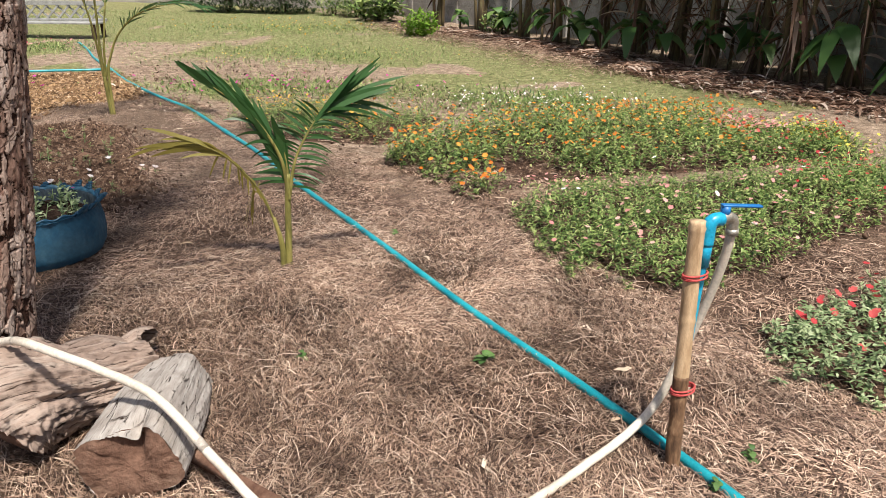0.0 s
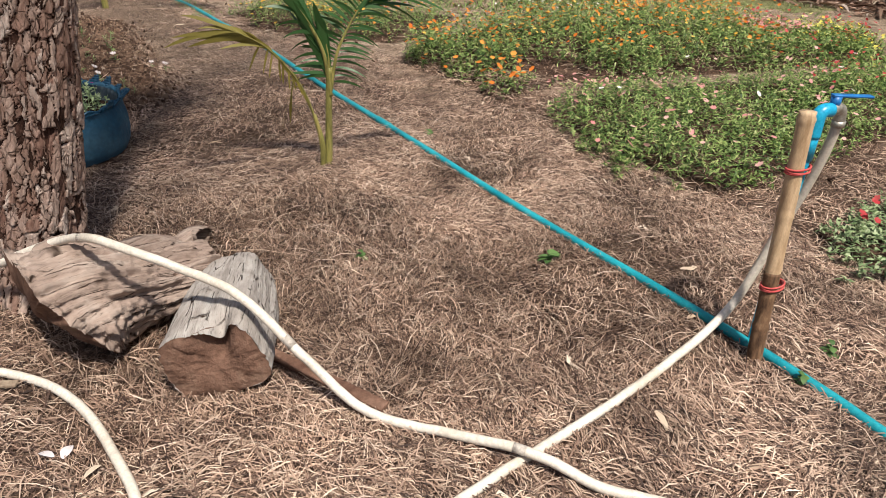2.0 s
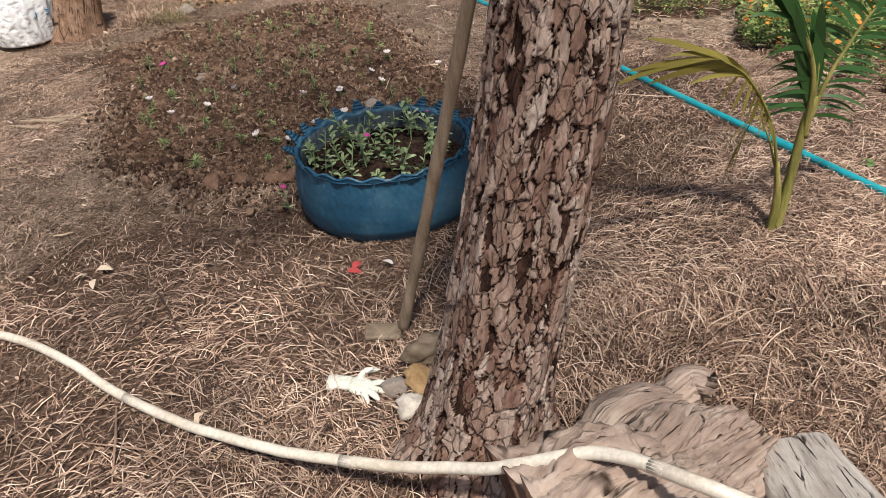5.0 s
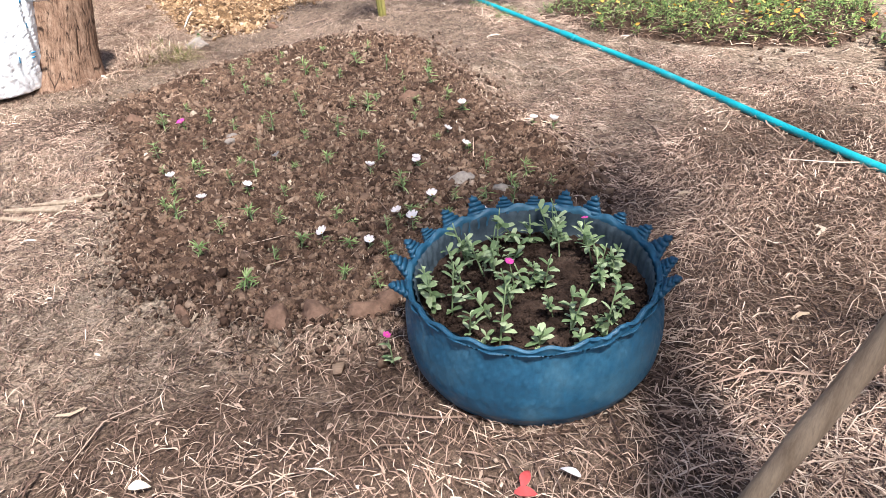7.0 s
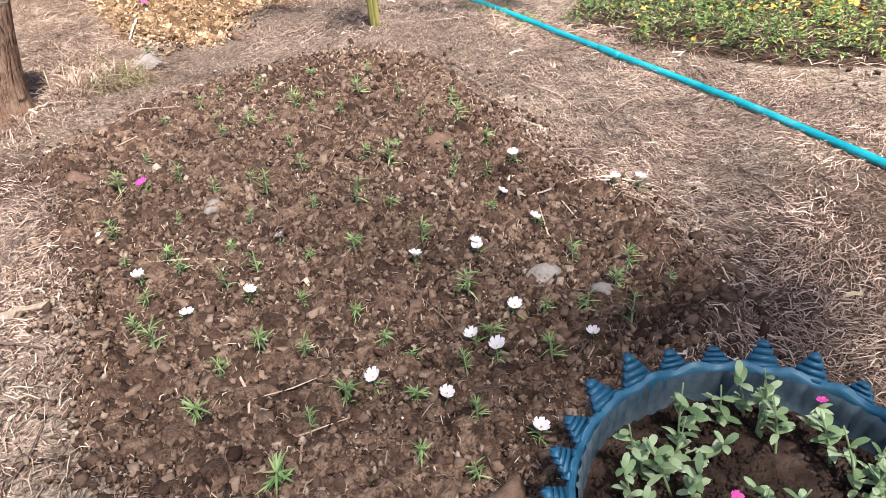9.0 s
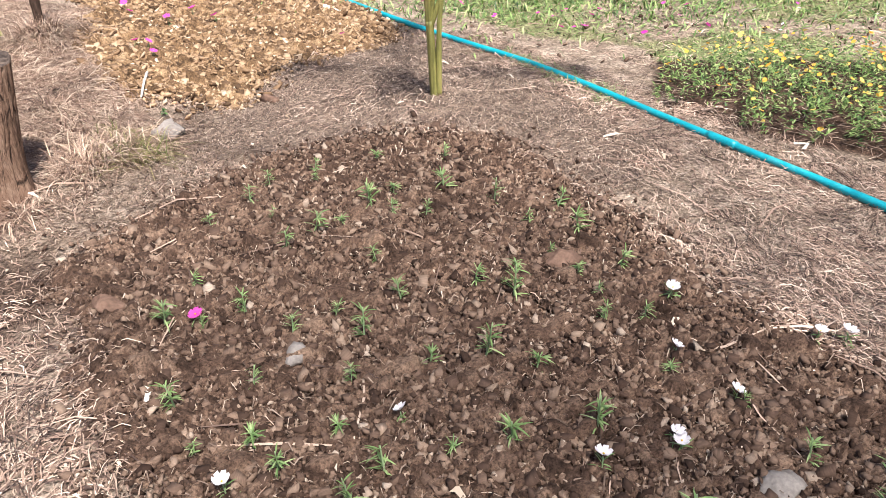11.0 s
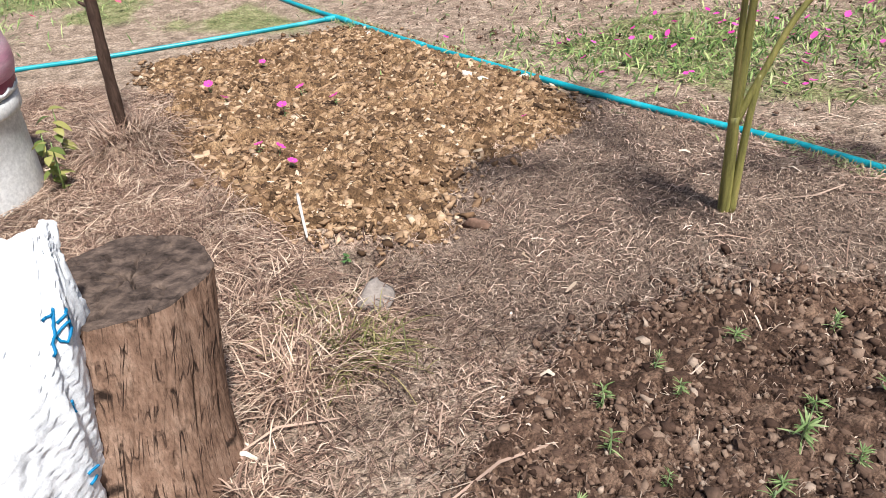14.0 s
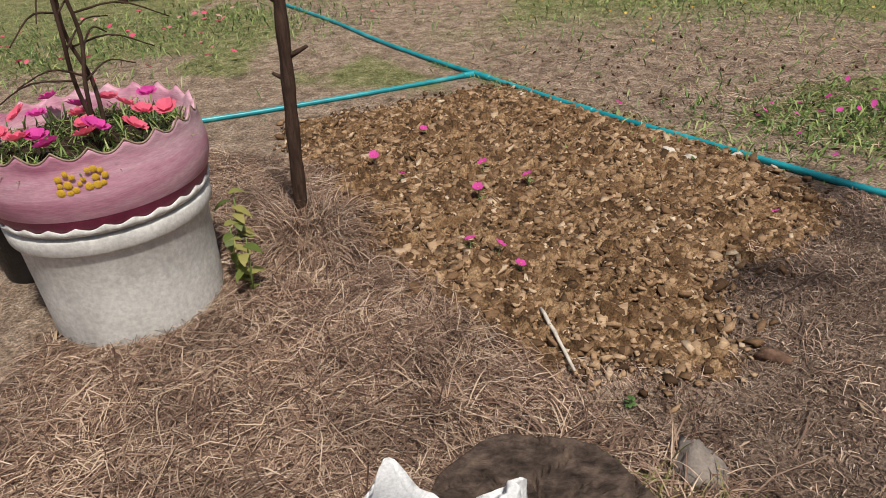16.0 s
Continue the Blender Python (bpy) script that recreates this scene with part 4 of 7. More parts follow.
# ---- the big tree ----
def bark_tree():
    ob = thing("tree", "leaning pine-like tree trunk with thick cracked plated bark", "tree", "", (-1.69, 2.19, 0))
    nz, na = 440, 230
    zz = np.concatenate([np.linspace(-0.06, 1.55, nz - 30), np.linspace(1.57, 4.2, 30)])
    cx, cy = 0.155 * zz + 0.02 * np.sin(zz * 2.2), 0.10 * zz
    r = 0.132 + 0.05 * np.exp(-np.clip(zz, 0, 9) / 0.13) - 0.012 * np.clip(zz - 0.5, 0, 4)
    th = np.linspace(0, 2 * np.pi, na, endpoint=False)
    A, H = np.meshgrid(th, zz)
    R = r[:, None] * (1 + 0.05 * np.sin(3 * A + H * 1.3) + 0.035 * np.sin(5 * A - H * 2)) + 0.05 * np.exp(-np.clip(H, 0, 9) / 0.09) * np.clip(np.sin(4 * A + 0.6), 0, 1)
    # plates: stretched cells on the unrolled bark
    S = np.stack([rng.random(700) * 0.92, rng.random(700) * 1.7 - 0.08], 1)
    tall = 2.7
    U, W = (A / (2 * np.pi) * 0.92).ravel(), H.ravel()
    U2 = U + 0.05 * (fnoise(U, W, 12, 5) - 0.5) + 0.012 * (fnoise(U, W, 50, 6) - 0.5) + 0.005 * (fnoise(U, W, 130, 16) - 0.5)
    W2 = W + 0.09 * (fnoise(U, W, 11, 7) - 0.5) + 0.03 * (fnoise(U, W, 50, 8) - 0.5) + 0.012 * (fnoise(U, W, 130, 18) - 0.5)
    f1, f2, idx, idy = np.zeros(U.size), np.zeros(U.size), np.zeros(U.size, int), np.zeros(U.size, int)
    for s in range(0, U.size, 3000):
        du = np.abs(U2[s:s + 3000, None] - S[None, :, 0])
        du = np.minimum(du, 0.92 - du)
        dw = np.abs(W2[s:s + 3000, None] - S[None, :, 1]) / tall
        d = 0.75 * np.maximum(du, dw) + 0.25 * (du + dw)
        o = np.argpartition(d, 1, axis=1)[:, :2]
        dd = np.take_along_axis(d, o, 1)
        sw = dd[:, 0] > dd[:, 1]
        f1[s:s + 3000], f2[s:s + 3000] = dd.min(1), dd.max(1)
        idx[s:s + 3000], idy[s:s + 3000] = np.where(sw, o[:, 1], o[:, 0]), np.where(sw, o[:, 0], o[:, 1])
    gap = (f2 - f1)
    rnd = rng.random(700)
    lean = rng.normal(size=700)
    across = np.abs(S[idx, 0] - S[idy, 0])
    across = np.minimum(across, 0.92 - across)
    upright = across / (across + np.abs(S[idx, 1] - S[idy, 1]) / tall + 1e-6)
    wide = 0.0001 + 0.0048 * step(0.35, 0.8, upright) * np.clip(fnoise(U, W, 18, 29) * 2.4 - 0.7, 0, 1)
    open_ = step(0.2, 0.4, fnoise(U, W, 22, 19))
    lift = (1 - open_ * (1 - step(wide, wide + 0.003, gap))) * (0.005 + 0.005 * rnd[idx]) + 0.0022 * (fnoise(U * 2.6, W * 0.7, 70, 9, 3) - 0.5) + np.clip(0.07 * (S[idx, 1] - W2), -0.003, 0.003) + np.clip(0.15 * lean[idx] * (U2 - S[idx, 0]), -0.004, 0.004)
    R = R + (lift.reshape(R.shape) - 0.008)
    V = np.stack([cx[:, None] + R * np.cos(A), cy[:, None] + R * np.sin(A), H], -1)
    i, j = np.meshgrid(np.arange(nz - 1), np.arange(na), indexing="ij")
    k = (j + 1) % na
    me = mesh("trunk", V, np.stack([i * na + j, i * na + k, (i + 1) * na + k, (i + 1) * na + j], -1).reshape(-1, 4), False)
    attribute(me, "plate", rnd[idx] * 0.75 + 0.5 * (fnoise(U * 2.8, W, 42, 31) - 0.5) + 0.1)
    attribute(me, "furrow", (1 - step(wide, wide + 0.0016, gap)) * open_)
    attribute(me, "along", W)
    attribute(me, "around", U)
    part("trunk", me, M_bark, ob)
    # unseen crown, added overhead: limbs and foliage set to dapple yard and beds
    shade_limb_ends = [(1.4, -2.2, 4.5), (1.0, -2.4, 4.6), (-0.6, -1.5, 3.9), (-1.4, -1.3, 3.8), (-0.9, -0.6, 4.0), (-2.0, -0.9, 3.9)]
    for n in range(17):
        a, h = n * 2.4 + 0.5, 3.1 + 0.06 * n
        L = 1.2 + 1.5 * rng.random()
        s = np.array([0.155 * h, 0.1 * h, h])
        far = s + np.array([L * math.cos(a) - 0.4, L * math.sin(a) + 0.55, 1.0 + 0.6 * rng.random()])
        if n > 10:
            far = np.array(shade_limb_ends[n - 11])
        P = spline([s, s * 0.45 + far * 0.55 + (0, 0, 0.25), far], 12)
        shade_limb = part("shade_limb", mesh("shade_limb", *tube(P, np.linspace(0.045, 0.012, 12), 8), True), M_twig, ob)
        m = 260 if n > 12 else 420 if n > 10 else 160 if n in (0, 5, 10) else 360
        c = P[rng.integers(4, 12, m)] + rng.normal(size=(m, 3)) * (0.48, 0.48, 0.25)
        part("foliage", mesh("foliage", *ribbons(c, random_ways(m, -0.5, 0.5), 0.16 + 0.1 * rng.random(m), 0.009, 0.6, 2)), M_canopy, shade_limb)
    return ob


bark_tree()


M_black = worn("black_plastic", [(0.3, (0.012, 0.012, 0.013)), (0.7, (0.03, 0.03, 0.032))], 12, 80, 0.5, 0.4)


M_hose_mark = worn("grey_hose_print", [(0.3, (0.34, 0.30, 0.26)), (0.7, (0.60, 0.54, 0.47))], 60, 200, 0.5, 0.4)


# ---- pipes ----
def pipe_line(points, r, lift=None):
    P = spline(np.column_stack([points, np.zeros(len(points))]), 40 * len(points))
    z = gz(P[:, 0], P[:, 1])
    ker = np.ones(41) / 41
    z = np.convolve(np.pad(z, 20, mode="edge"), ker, "valid")
    P[:, 2] = z + r * 0.75 - 0.05 * step(12.9, 13.6, P[:, 1])
    return P


main = pipe_line(PIPE, 0.020)
pipe = thing("water_pipe", "long turquoise plastic water pipe lying on the ground", "water pipe")
cuts = [0, 150, 262, 418, len(main) - 1]
for a, b in zip(cuts, cuts[1:]):
    part("pipe_length", mesh("pipe_length", *tube(main[a:b + 1], 0.0168, 16), True), M_pvc, pipe)
for c in cuts[1:-1]:
    part("coupling", mesh("coupling", *tube(main[c - 3:c + 4], 0.0205, 16), True), M_pvc, pipe, "pale scuffed joint sleeve")
branch = pipe_line(BRANCH, 0.019)
part("branch_length", mesh("branch_length", *tube(branch[2:], 0.0165, 16), True), M_pvc, pipe)
tee_at = int(np.argmin(np.hypot(main[:, 0] + 4.82, main[:, 1] - 10.15)))
part("tee_fitting", mesh("tee_fitting", *joined(tube(main[tee_at - 4:tee_at + 5], 0.0225, 16), tube(branch[:6], 0.0225, 16)), True), M_pvc, pipe)

# ---- tap stand ----
stake = thing("bamboo_stake", "cut bamboo stake driven into the earth beside the tap", "stake", "", (0.726, 1.748, float(gz(0.726, 1.748))))
top = np.array([-0.005, 0.078, 0.775])
ts = np.linspace(-0.09, 1, 80)
rad = 0.0225 + 0.0006 * np.sin(ts * 20)
for node in (0.16, 0.29, 0.62, 0.97):
    rad = rad + 0.003 * np.exp(-((ts - node) / 0.008) ** 2) - 0.0012 * np.exp(-((ts - node - 0.018) / 0.01) ** 2)
P = ts[:, None] * top[None]
part("culm", mesh("culm", *tube(P[34:], rad[34:], 18), True), M_bamboo, stake)
part("stained_foot", mesh("stained_foot", *tube(P[:36], rad[:36] * 1.01, 18), True), M_bamboo_dirty, stake, "dark earth-stained bamboo foot")
for h in (0.33, 0.79):
    for d in (-0.006, 0.0, 0.006):
        a = np.linspace(0, 2 * np.pi, 28)
        c = top * h + (0, 0, d)
        u, v = 0.013 + 0.041 * np.cos(a), 0.027 * np.sin(a)
        ring = np.stack([c[0] + 0.84 * u - 0.55 * v, c[1] + 0.55 * u + 0.84 * v, c[2] + 0.003 * np.sin(a + d * 500)], 1)
        part("tie", mesh("tie", *tube(ring, 0.0032, 6, False), True), M_tie, stake, "red twine tie")

tap = thing("garden_tap", "bright blue plastic riser with elbow and ball valve", "tap", "", (0.748, 1.827, 0.012))
part("riser", mesh("riser", *tube(spline([(0, 0, -0.02), (0.0, 0.004, 0.4), (0.012, 0.012, 0.735)], 20), 0.0135, 16), True), M_pvc_bright, tap)
part("riser_collar", mesh("riser_collar", *tube([(0.010, 0.011, 0.65), (0.012, 0.012, 0.735)], 0.0175, 18), True), M_pvc_bright, tap)
part("elbow", mesh("elbow", *tube(spline([(0.012, 0.012, 0.715), (0.012, 0.013, 0.760), (0.014, 0.014, 0.777), (0.024, 0.018, 0.787), (0.050, 0.028, 0.788)], 18), 0.0195, 18), True), M_pvc_bright, tap)
body = part("valve_body", mesh("valve_body", *tube(spline([(0.045, 0.026, 0.789), (0.070, 0.036, 0.790), (0.086, 0.043, 0.780), (0.090, 0.045, 0.752)], 16), [0.018] * 7 + [0.0165] * 9, 16), True), M_brass, tap, "dull metal ball valve body")
part("valve_stem", mesh("valve_stem", *tube([(0.058, 0.032, 0.795), (0.058, 0.032, 0.824)], 0.014, 14), True), M_lever, body, "blue handle boss")
bm = bmesh.new()
box(bm, -0.014, 0.106, -0.010, 0.010, -0.003, 0.004, pose(0.058, 0.032, 0.826, 0, 3, 8), 0.0028)
part("lever", from_bm(bm, "lever"), M_lever, body, "flat blue lever handle")
part("hose_clip", mesh("hose_clip", *tube([(0.091, 0.045, 0.735), (0.091, 0.045, 0.753)], 0.0185, 16), True), M_brass, tap)

# ---- hose ----
hose_line = spline([(0.839, 1.872, 0.765), (0.838, 1.882, 0.67), (0.824, 1.90, 0.54), (0.79, 1.925, 0.36), (0.725, 1.92, 0.15), (0.65, 1.88, 0.055), (0.53, 1.775, 0.03), (0.296, 1.575, 0.018), (-0.02, 1.335, 0.018), (-0.185, 1.209, 0.018),
                    (-0.42, 1.03, 0.02), (-0.80, 0.98, 0.02), (-1.02, 1.26, 0.02), (-1.225, 1.50, 0.02), (-1.42, 1.626, 0.02), (-1.664, 1.668, 0.02), (-1.962, 1.622, 0.02),
                    (-2.287, 1.52, 0.02), (-2.75, 1.42, 0.02), (-3.05, 1.55, 0.02), (-2.98, 1.80, 0.02), (-2.554, 1.854, 0.02), (-2.093, 1.699, 0.03), (-1.94, 1.61, 0.052), (-1.811, 1.522, 0.02), (-1.515, 1.306, 0.02),
                    (-1.25, 0.95, 0.02), (-0.5, 0.45, 0.02), (0.7, 0.55, 0.02), (0.85, 0.95, 0.02), (0.33, 1.17, 0.02), (0.15, 1.226, 0.025), (-0.02, 1.315, 0.052), (-0.24, 1.42, 0.025), (-0.45, 1.50, 0.03),
                    (-0.63, 1.60, 0.14), (-0.80, 1.695, 0.262), (-0.95, 1.76, 0.305), (-1.13, 1.785, 0.365), (-1.26, 1.82, 0.39), (-1.34, 1.885, 0.355), (-1.418, 1.929, 0.32), (-1.48, 1.936, 0.295), (-1.545, 1.937, 0.265), (-1.624, 1.95, 0.225), (-1.711, 1.981, 0.178), (-1.845, 2.014, 0.128), (-1.986, 2.044, 0.095), (-2.137, 2.077, 0.07), (-2.305, 2.125, 0.045), (-2.50, 2.195, 0.02), (-2.73, 2.29, 0.02), (-2.99, 2.415, 0.02),
                    (-3.3, 2.50, 0.02), (-3.8, 2.45, 0.02), (-4.3, 2.1, 0.02)], 900)
hose_line[:, 2] += gz(hose_line[:, 0], hose_line[:, 1])
hose = thing("garden_hose", "long milky white garden hose looping over logs and needles", "hose")
for a, b in ((0, 300), (300, 600), (600, 899)):
    part("tube_length", mesh("tube_length", *tube(hose_line[a:b + 1], 0.0137, 14), True), M_hose, hose)
for c in (300, 600):
    part("joint_sleeve", mesh("joint_sleeve", *tube(hose_line[c - 2:c + 3], 0.0143, 14), True), M_hose, hose)
# grey printed marks along the tube
for c in range(250, 880, 42):
    part("printed_mark", mesh("printed_mark", *tube(hose_line[c:c + 3], 0.01385, 14), True), M_hose_mark, hose, "grey printed mark")


# ---- logs ----
def swept_log(axis_pts, radii, squash, n=64, m=90, rough=0.02, seed=1, corners=0.0, undercut=0.0, square=0.0):
    """A lying log: uneven rings along an axis, with cracked ends as separate discs."""
    P = spline(axis_pts, m)
    R = np.interp(np.linspace(0, 1, m), np.linspace(0, 1, len(radii)), radii)
    T = np.gradient(P, axis=0)
    T /= np.linalg.norm(T, axis=1)[:, None]
    side = np.cross(T, (0, 0, 1.0))
    side /= np.linalg.norm(side, axis=1)[:, None]
    up = np.cross(side, T)
    th = np.linspace(0, 2 * np.pi, n, endpoint=False)
    A, S = np.meshgrid(th, np.arange(m))
    form = 1 + corners * np.cos(5 * A + 0.7) + 0.06 * np.sin(2 * A + 1.0 + S * 0.02) + rough * 4 * (fnoise(A * 3 + 20, S * 0.02, 2.0, seed) - 0.5)
    form += rough * 1.3 * (fnoise(np.minimum(A, 2 * np.pi - A) * 7 + 30, S * 0.16, 1.6, seed + 5, 4) - 0.5)
    form += rough * 2.2 * (np.abs(fnoise(np.minimum(A, 2 * np.pi - A) * 9 + 50, S * 0.012, 1.5, seed + 3, 3) - 0.5) * 2 - 0.3)
    if square:
        turned = A - 0.35
        form = form * (np.abs(np.cos(turned)) ** square + np.abs(np.sin(turned)) ** square) ** (-1 / square) * 0.93
    V = P[:, None] + (R[:, None] * form)[..., None] * (np.cos(A)[..., None] * side[:, None] + squash * np.sin(A)[..., None] * up[:, None])
    if undercut:
        fade = np.clip(1 - np.arange(m) / (0.35 * m), 0, 1)[:, None]
        V = V + T[:, None] * (np.clip(0.27 - V[..., 2], 0, 0.4) * undercut * fade)[..., None]
    i, j = np.meshgrid(np.arange(m - 1), np.arange(n), indexing="ij")
    k = (j + 1) % n
    F = np.stack([i * n + j, i * n + k, (i + 1) * n + k, (i + 1) * n + j], -1).reshape(-1, 4)
    ends = []
    for ring, c, out in ((V[0], P[0], -T[0]), (V[-1], P[-1], T[-1])):
        rows = [ring]
        for q, push in ((0.85, 0.004), (0.6, 0.012), (0.35, 0.0), (0.12, 0.008), (0.01, 0.006)):
            w = c + (ring - c) * q + out * (push + 0.012 * (fnoise(np.cos(th) * q * 3 + 7, np.sin(th) * q * 3, 2, seed + 9) - 0.5))[:, None]
            rows.append(w)
        E = np.stack(rows)
        i, j = np.meshgrid(np.arange(len(rows) - 1), np.arange(n), indexing="ij")
        k = (j + 1) % n
        ends.append((E.reshape(-1, 3), np.stack([i * n + j, i * n + k, (i + 1) * n + k, (i + 1) * n + j], -1).reshape(-1, 4)))
    length = np.r_[0, np.cumsum(np.linalg.norm(np.diff(P, axis=0), axis=1))]
    return (V.reshape(-1, 3), F), ends, np.repeat(length, n), (np.minimum(A, 2 * np.pi - A) * R.mean()).ravel()


def log_side(parent, name, log_parts, mat):
    (V, F), _, along, around = log_parts
    me = mesh(name, V, F, True)
    attribute(me, "along", along)
    attribute(me, "around", around)
    return part(name, me, mat, parent)


log = thing("split_log", "short weathered grey split log lying in needles", "log")
lp = swept_log([(-0.885, 1.60, 0.105), (-0.91, 1.85, 0.09), (-0.955, 2.17, 0.045)], [0.142, 0.138, 0.125, 0.108], 0.88, 120, 90, rough=0.024, seed=4, corners=0.03, square=3.6)
(V, F), ends, along, around = lp
for arr in (V, ends[0][0]):
    near = np.exp(-((arr[:, 1] - 1.60) / 0.10) ** 2)
    groove = np.exp(-((arr[:, 0] + 0.865 + 0.10 * (arr[:, 1] - 1.6)) / 0.024) ** 2) * np.clip((arr[:, 2] - 0.06) / 0.12, 0, 1)
    arr[:, 2] -= 0.055 * groove * near
    arr[:, 1] += 0.03 * groove * near
log_side(log, "side", lp, M_log_grey)
V, F = lp[1][0]
V[:, 1] += 0.05 * np.exp(-((V[:, 0] + 0.885) ** 2 / 0.002 + (V[:, 2] - 0.17) ** 2 / 0.004)) + 0.02 * (fnoise(V[:, 0] + 5, V[:, 2], 30, 3) - 0.5)
part("end_face", mesh("end_face", V, F, True), M_log_brown, log, "rotten brown hollowed end grain")
part("end_face", mesh("end_face", *lp[1][1], True), M_log_brown, log)

log = thing("flared_log", "cracked tan stump piece flaring at its sawn end", "log")
lp = swept_log([(-1.47, 1.80, 0.12), (-1.37, 1.89, 0.135), (-1.22, 2.03, 0.095), (-1.06, 2.19, 0.06)], [0.235, 0.205, 0.15, 0.118, 0.105], 0.88, 160, 130, rough=0.10, seed=12, corners=0.05, undercut=0.55)
log_side(log, "side", lp, M_log_tan)
part("end_face", mesh("end_face", *lp[1][0], True), M_log_brown, log, "dark sawn end")
part("end_face", mesh("end_face", *lp[1][1], True), M_log_brown, log)
for n, (line_, radii_) in enumerate((([(-1.42, 2.10, 0.05), (-1.3, 2.22, 0.09), (-1.14, 2.33, 0.03)], [0.07, 0.10, 0.09, 0.05]), ([(-1.34, 2.0, 0.16), (-1.25, 2.12, 0.15), (-1.18, 2.26, 0.10)], [0.05, 0.085, 0.08, 0.04]), ([(-1.22, 2.32, 0.08), (-1.16, 2.36, 0.10), (-1.12, 2.34, 0.12)], [0.045, 0.05, 0.035]))):
    log_side(log, "root_lobe", swept_log(line_, radii_, 0.8, 60, 50, rough=0.12, seed=31 + n), M_log_tan)

# added dark strip that stands in for the hose's shadow on the ground
bm = bmesh.new()
box(bm, -0.24, 0.24, -0.020, 0.020, -0.008, 0.008, pose(-0.60, 1.65, 0.024, 8, 0, -33), 0.004)
single("hose_shadow_strip", from_bm(bm, "hose_shadow_strip", False), M_log_brown, "flat dark brown strip standing in for the hose's shadow", "bark piece")
bm = bmesh.new()
box(bm, -0.42, 0.42, -0.013, 0.013, -0.005, 0.005, pose(-1.88, 1.56, 0.022, 0, 0, 6), 0.003)
single("wood_strip", from_bm(bm, "wood_strip", False), M_stick, "thin flat wooden strip lying under the hose", "wooden strip")


# ---- palms ----
def frond(parent, points, n, leaflet, mat, stalk_r, start=0.35, spread=0.75, droop=0.25, width=0.02, both=True, forward=0.8, roll=0):
    P = spline(points, 60)
    T, A, B = frames(P)
    fr = part("frond", mesh("frond", *tube(P, np.linspace(stalk_r, stalk_r * 0.22, 60), 8), True), M_stem, parent)
    u = np.linspace(start, 0.99, n)
    idx = np.clip((u * 59).astype(int), 0, 59)
    side = np.cross(T[idx], (0, 0, 1.0))
    side /= np.linalg.norm(side, axis=1)[:, None] + 1e-9
    up = np.cross(side, T[idx])
    ca, sa = math.cos(math.radians(roll)), math.sin(math.radians(roll))
    side, up = side * ca + up * sa, up * ca - side * sa
    bases, ways, lens, wides, flats = [], [], [], [], []
    for s in ((-1, 1) if both else (1,)):
        jit = 1 + 0.12 * (rng.random(n) - 0.5)
        w = side * s * spread + T[idx] * (forward + 0.5 * u[:, None] ** 3) + up * 0.22 + 0.08 * rng.normal(size=(n, 3))
        bases.append(P[idx])
        ways.append(w)
        lens.append(leaflet * jit * (0.55 + 0.45 * np.sin(np.clip((u - start) / (1 - start) * 2.6 + 0.35, 0, np.pi))))
        wides.append(np.full(n, width) * (0.8 + 0.4 * rng.random(n)))
        flats.append(np.cross(w, up + 0.35 * side * s))
    bases, ways, lens, wides, flats = np.vstack(bases), np.vstack(ways), np.concatenate(lens), np.concatenate(wides), np.vstack(flats)
    V, F = ribbons(bases, ways, lens, wides, droop * (0.6 + 0.8 * rng.random(len(lens))), 7, 0.0, 0.8, flats)
    V = V.reshape(len(lens), 16, 3)
    for leaf in V:
        part("leaflet", mesh("leaflet", leaf, F[:7]), mat, fr)
    return fr


palm = thing("palm_sapling", "young palm sapling with green fronds and one yellowing frond", "palm", "palm saplings", (-0.778, 3.19, float(gz(-0.778, 3.19))))
part("stem", mesh("stem", *tube(spline([(0, 0, -0.03), (0.012, 0, 0.15), (0.022, 0.005, 0.36), (0.03, 0.0, 0.47)], 20), np.linspace(0.019, 0.013, 20), 12), True), M_stem, palm)
part("sheath", mesh("sheath", *tube(spline([(-0.02, -0.012, -0.02), (-0.018, -0.02, 0.12), (-0.045, -0.03, 0.26)], 12), np.linspace(0.017, 0.009, 12), 10), True), M_stem, palm)


def leaf_row(parent, points, stalk_r, rows, mat):
    """A frond whose leaflets lie close along its rib: rows of (u0, u1, n, way0, way1, length0, length1, width, droop)."""
    P = spline(points, 60)
    fr = part("frond", mesh("frond", *tube(P, np.linspace(stalk_r, stalk_r * 0.25, 60), 8), True), M_stem, parent)
    for u0, u1, n, w0, w1, l0, l1, width, droop in rows:
        k = np.linspace(0, 1, n)[:, None]
        base = P[np.clip(((u0 + (u1 - u0) * k[:, 0]) * 59).astype(int), 0, 59)]
        w = np.array(w0) * (1 - k) + np.array(w1) * k + rng.normal(size=(n, 3)) * (0.05, 0.12, 0.05)
        flat = np.cross(w, np.array((0.15, -1.0, 0.35)) + rng.normal(size=(n, 3)) * 0.35)
        ln = (l0 + (l1 - l0) * k[:, 0]) * (0.9 + 0.2 * rng.random(n))
        V, F = ribbons(base, w, ln, width * (0.8 + 0.4 * rng.random(n)), droop * (0.6 + 0.8 * rng.random(n)), 7, 0.0, 0.8, flat)
        for leaf in V.reshape(n, 16, 3):
            part("leaflet", mesh("leaflet", leaf, F[:7]), mat, fr)
    return fr


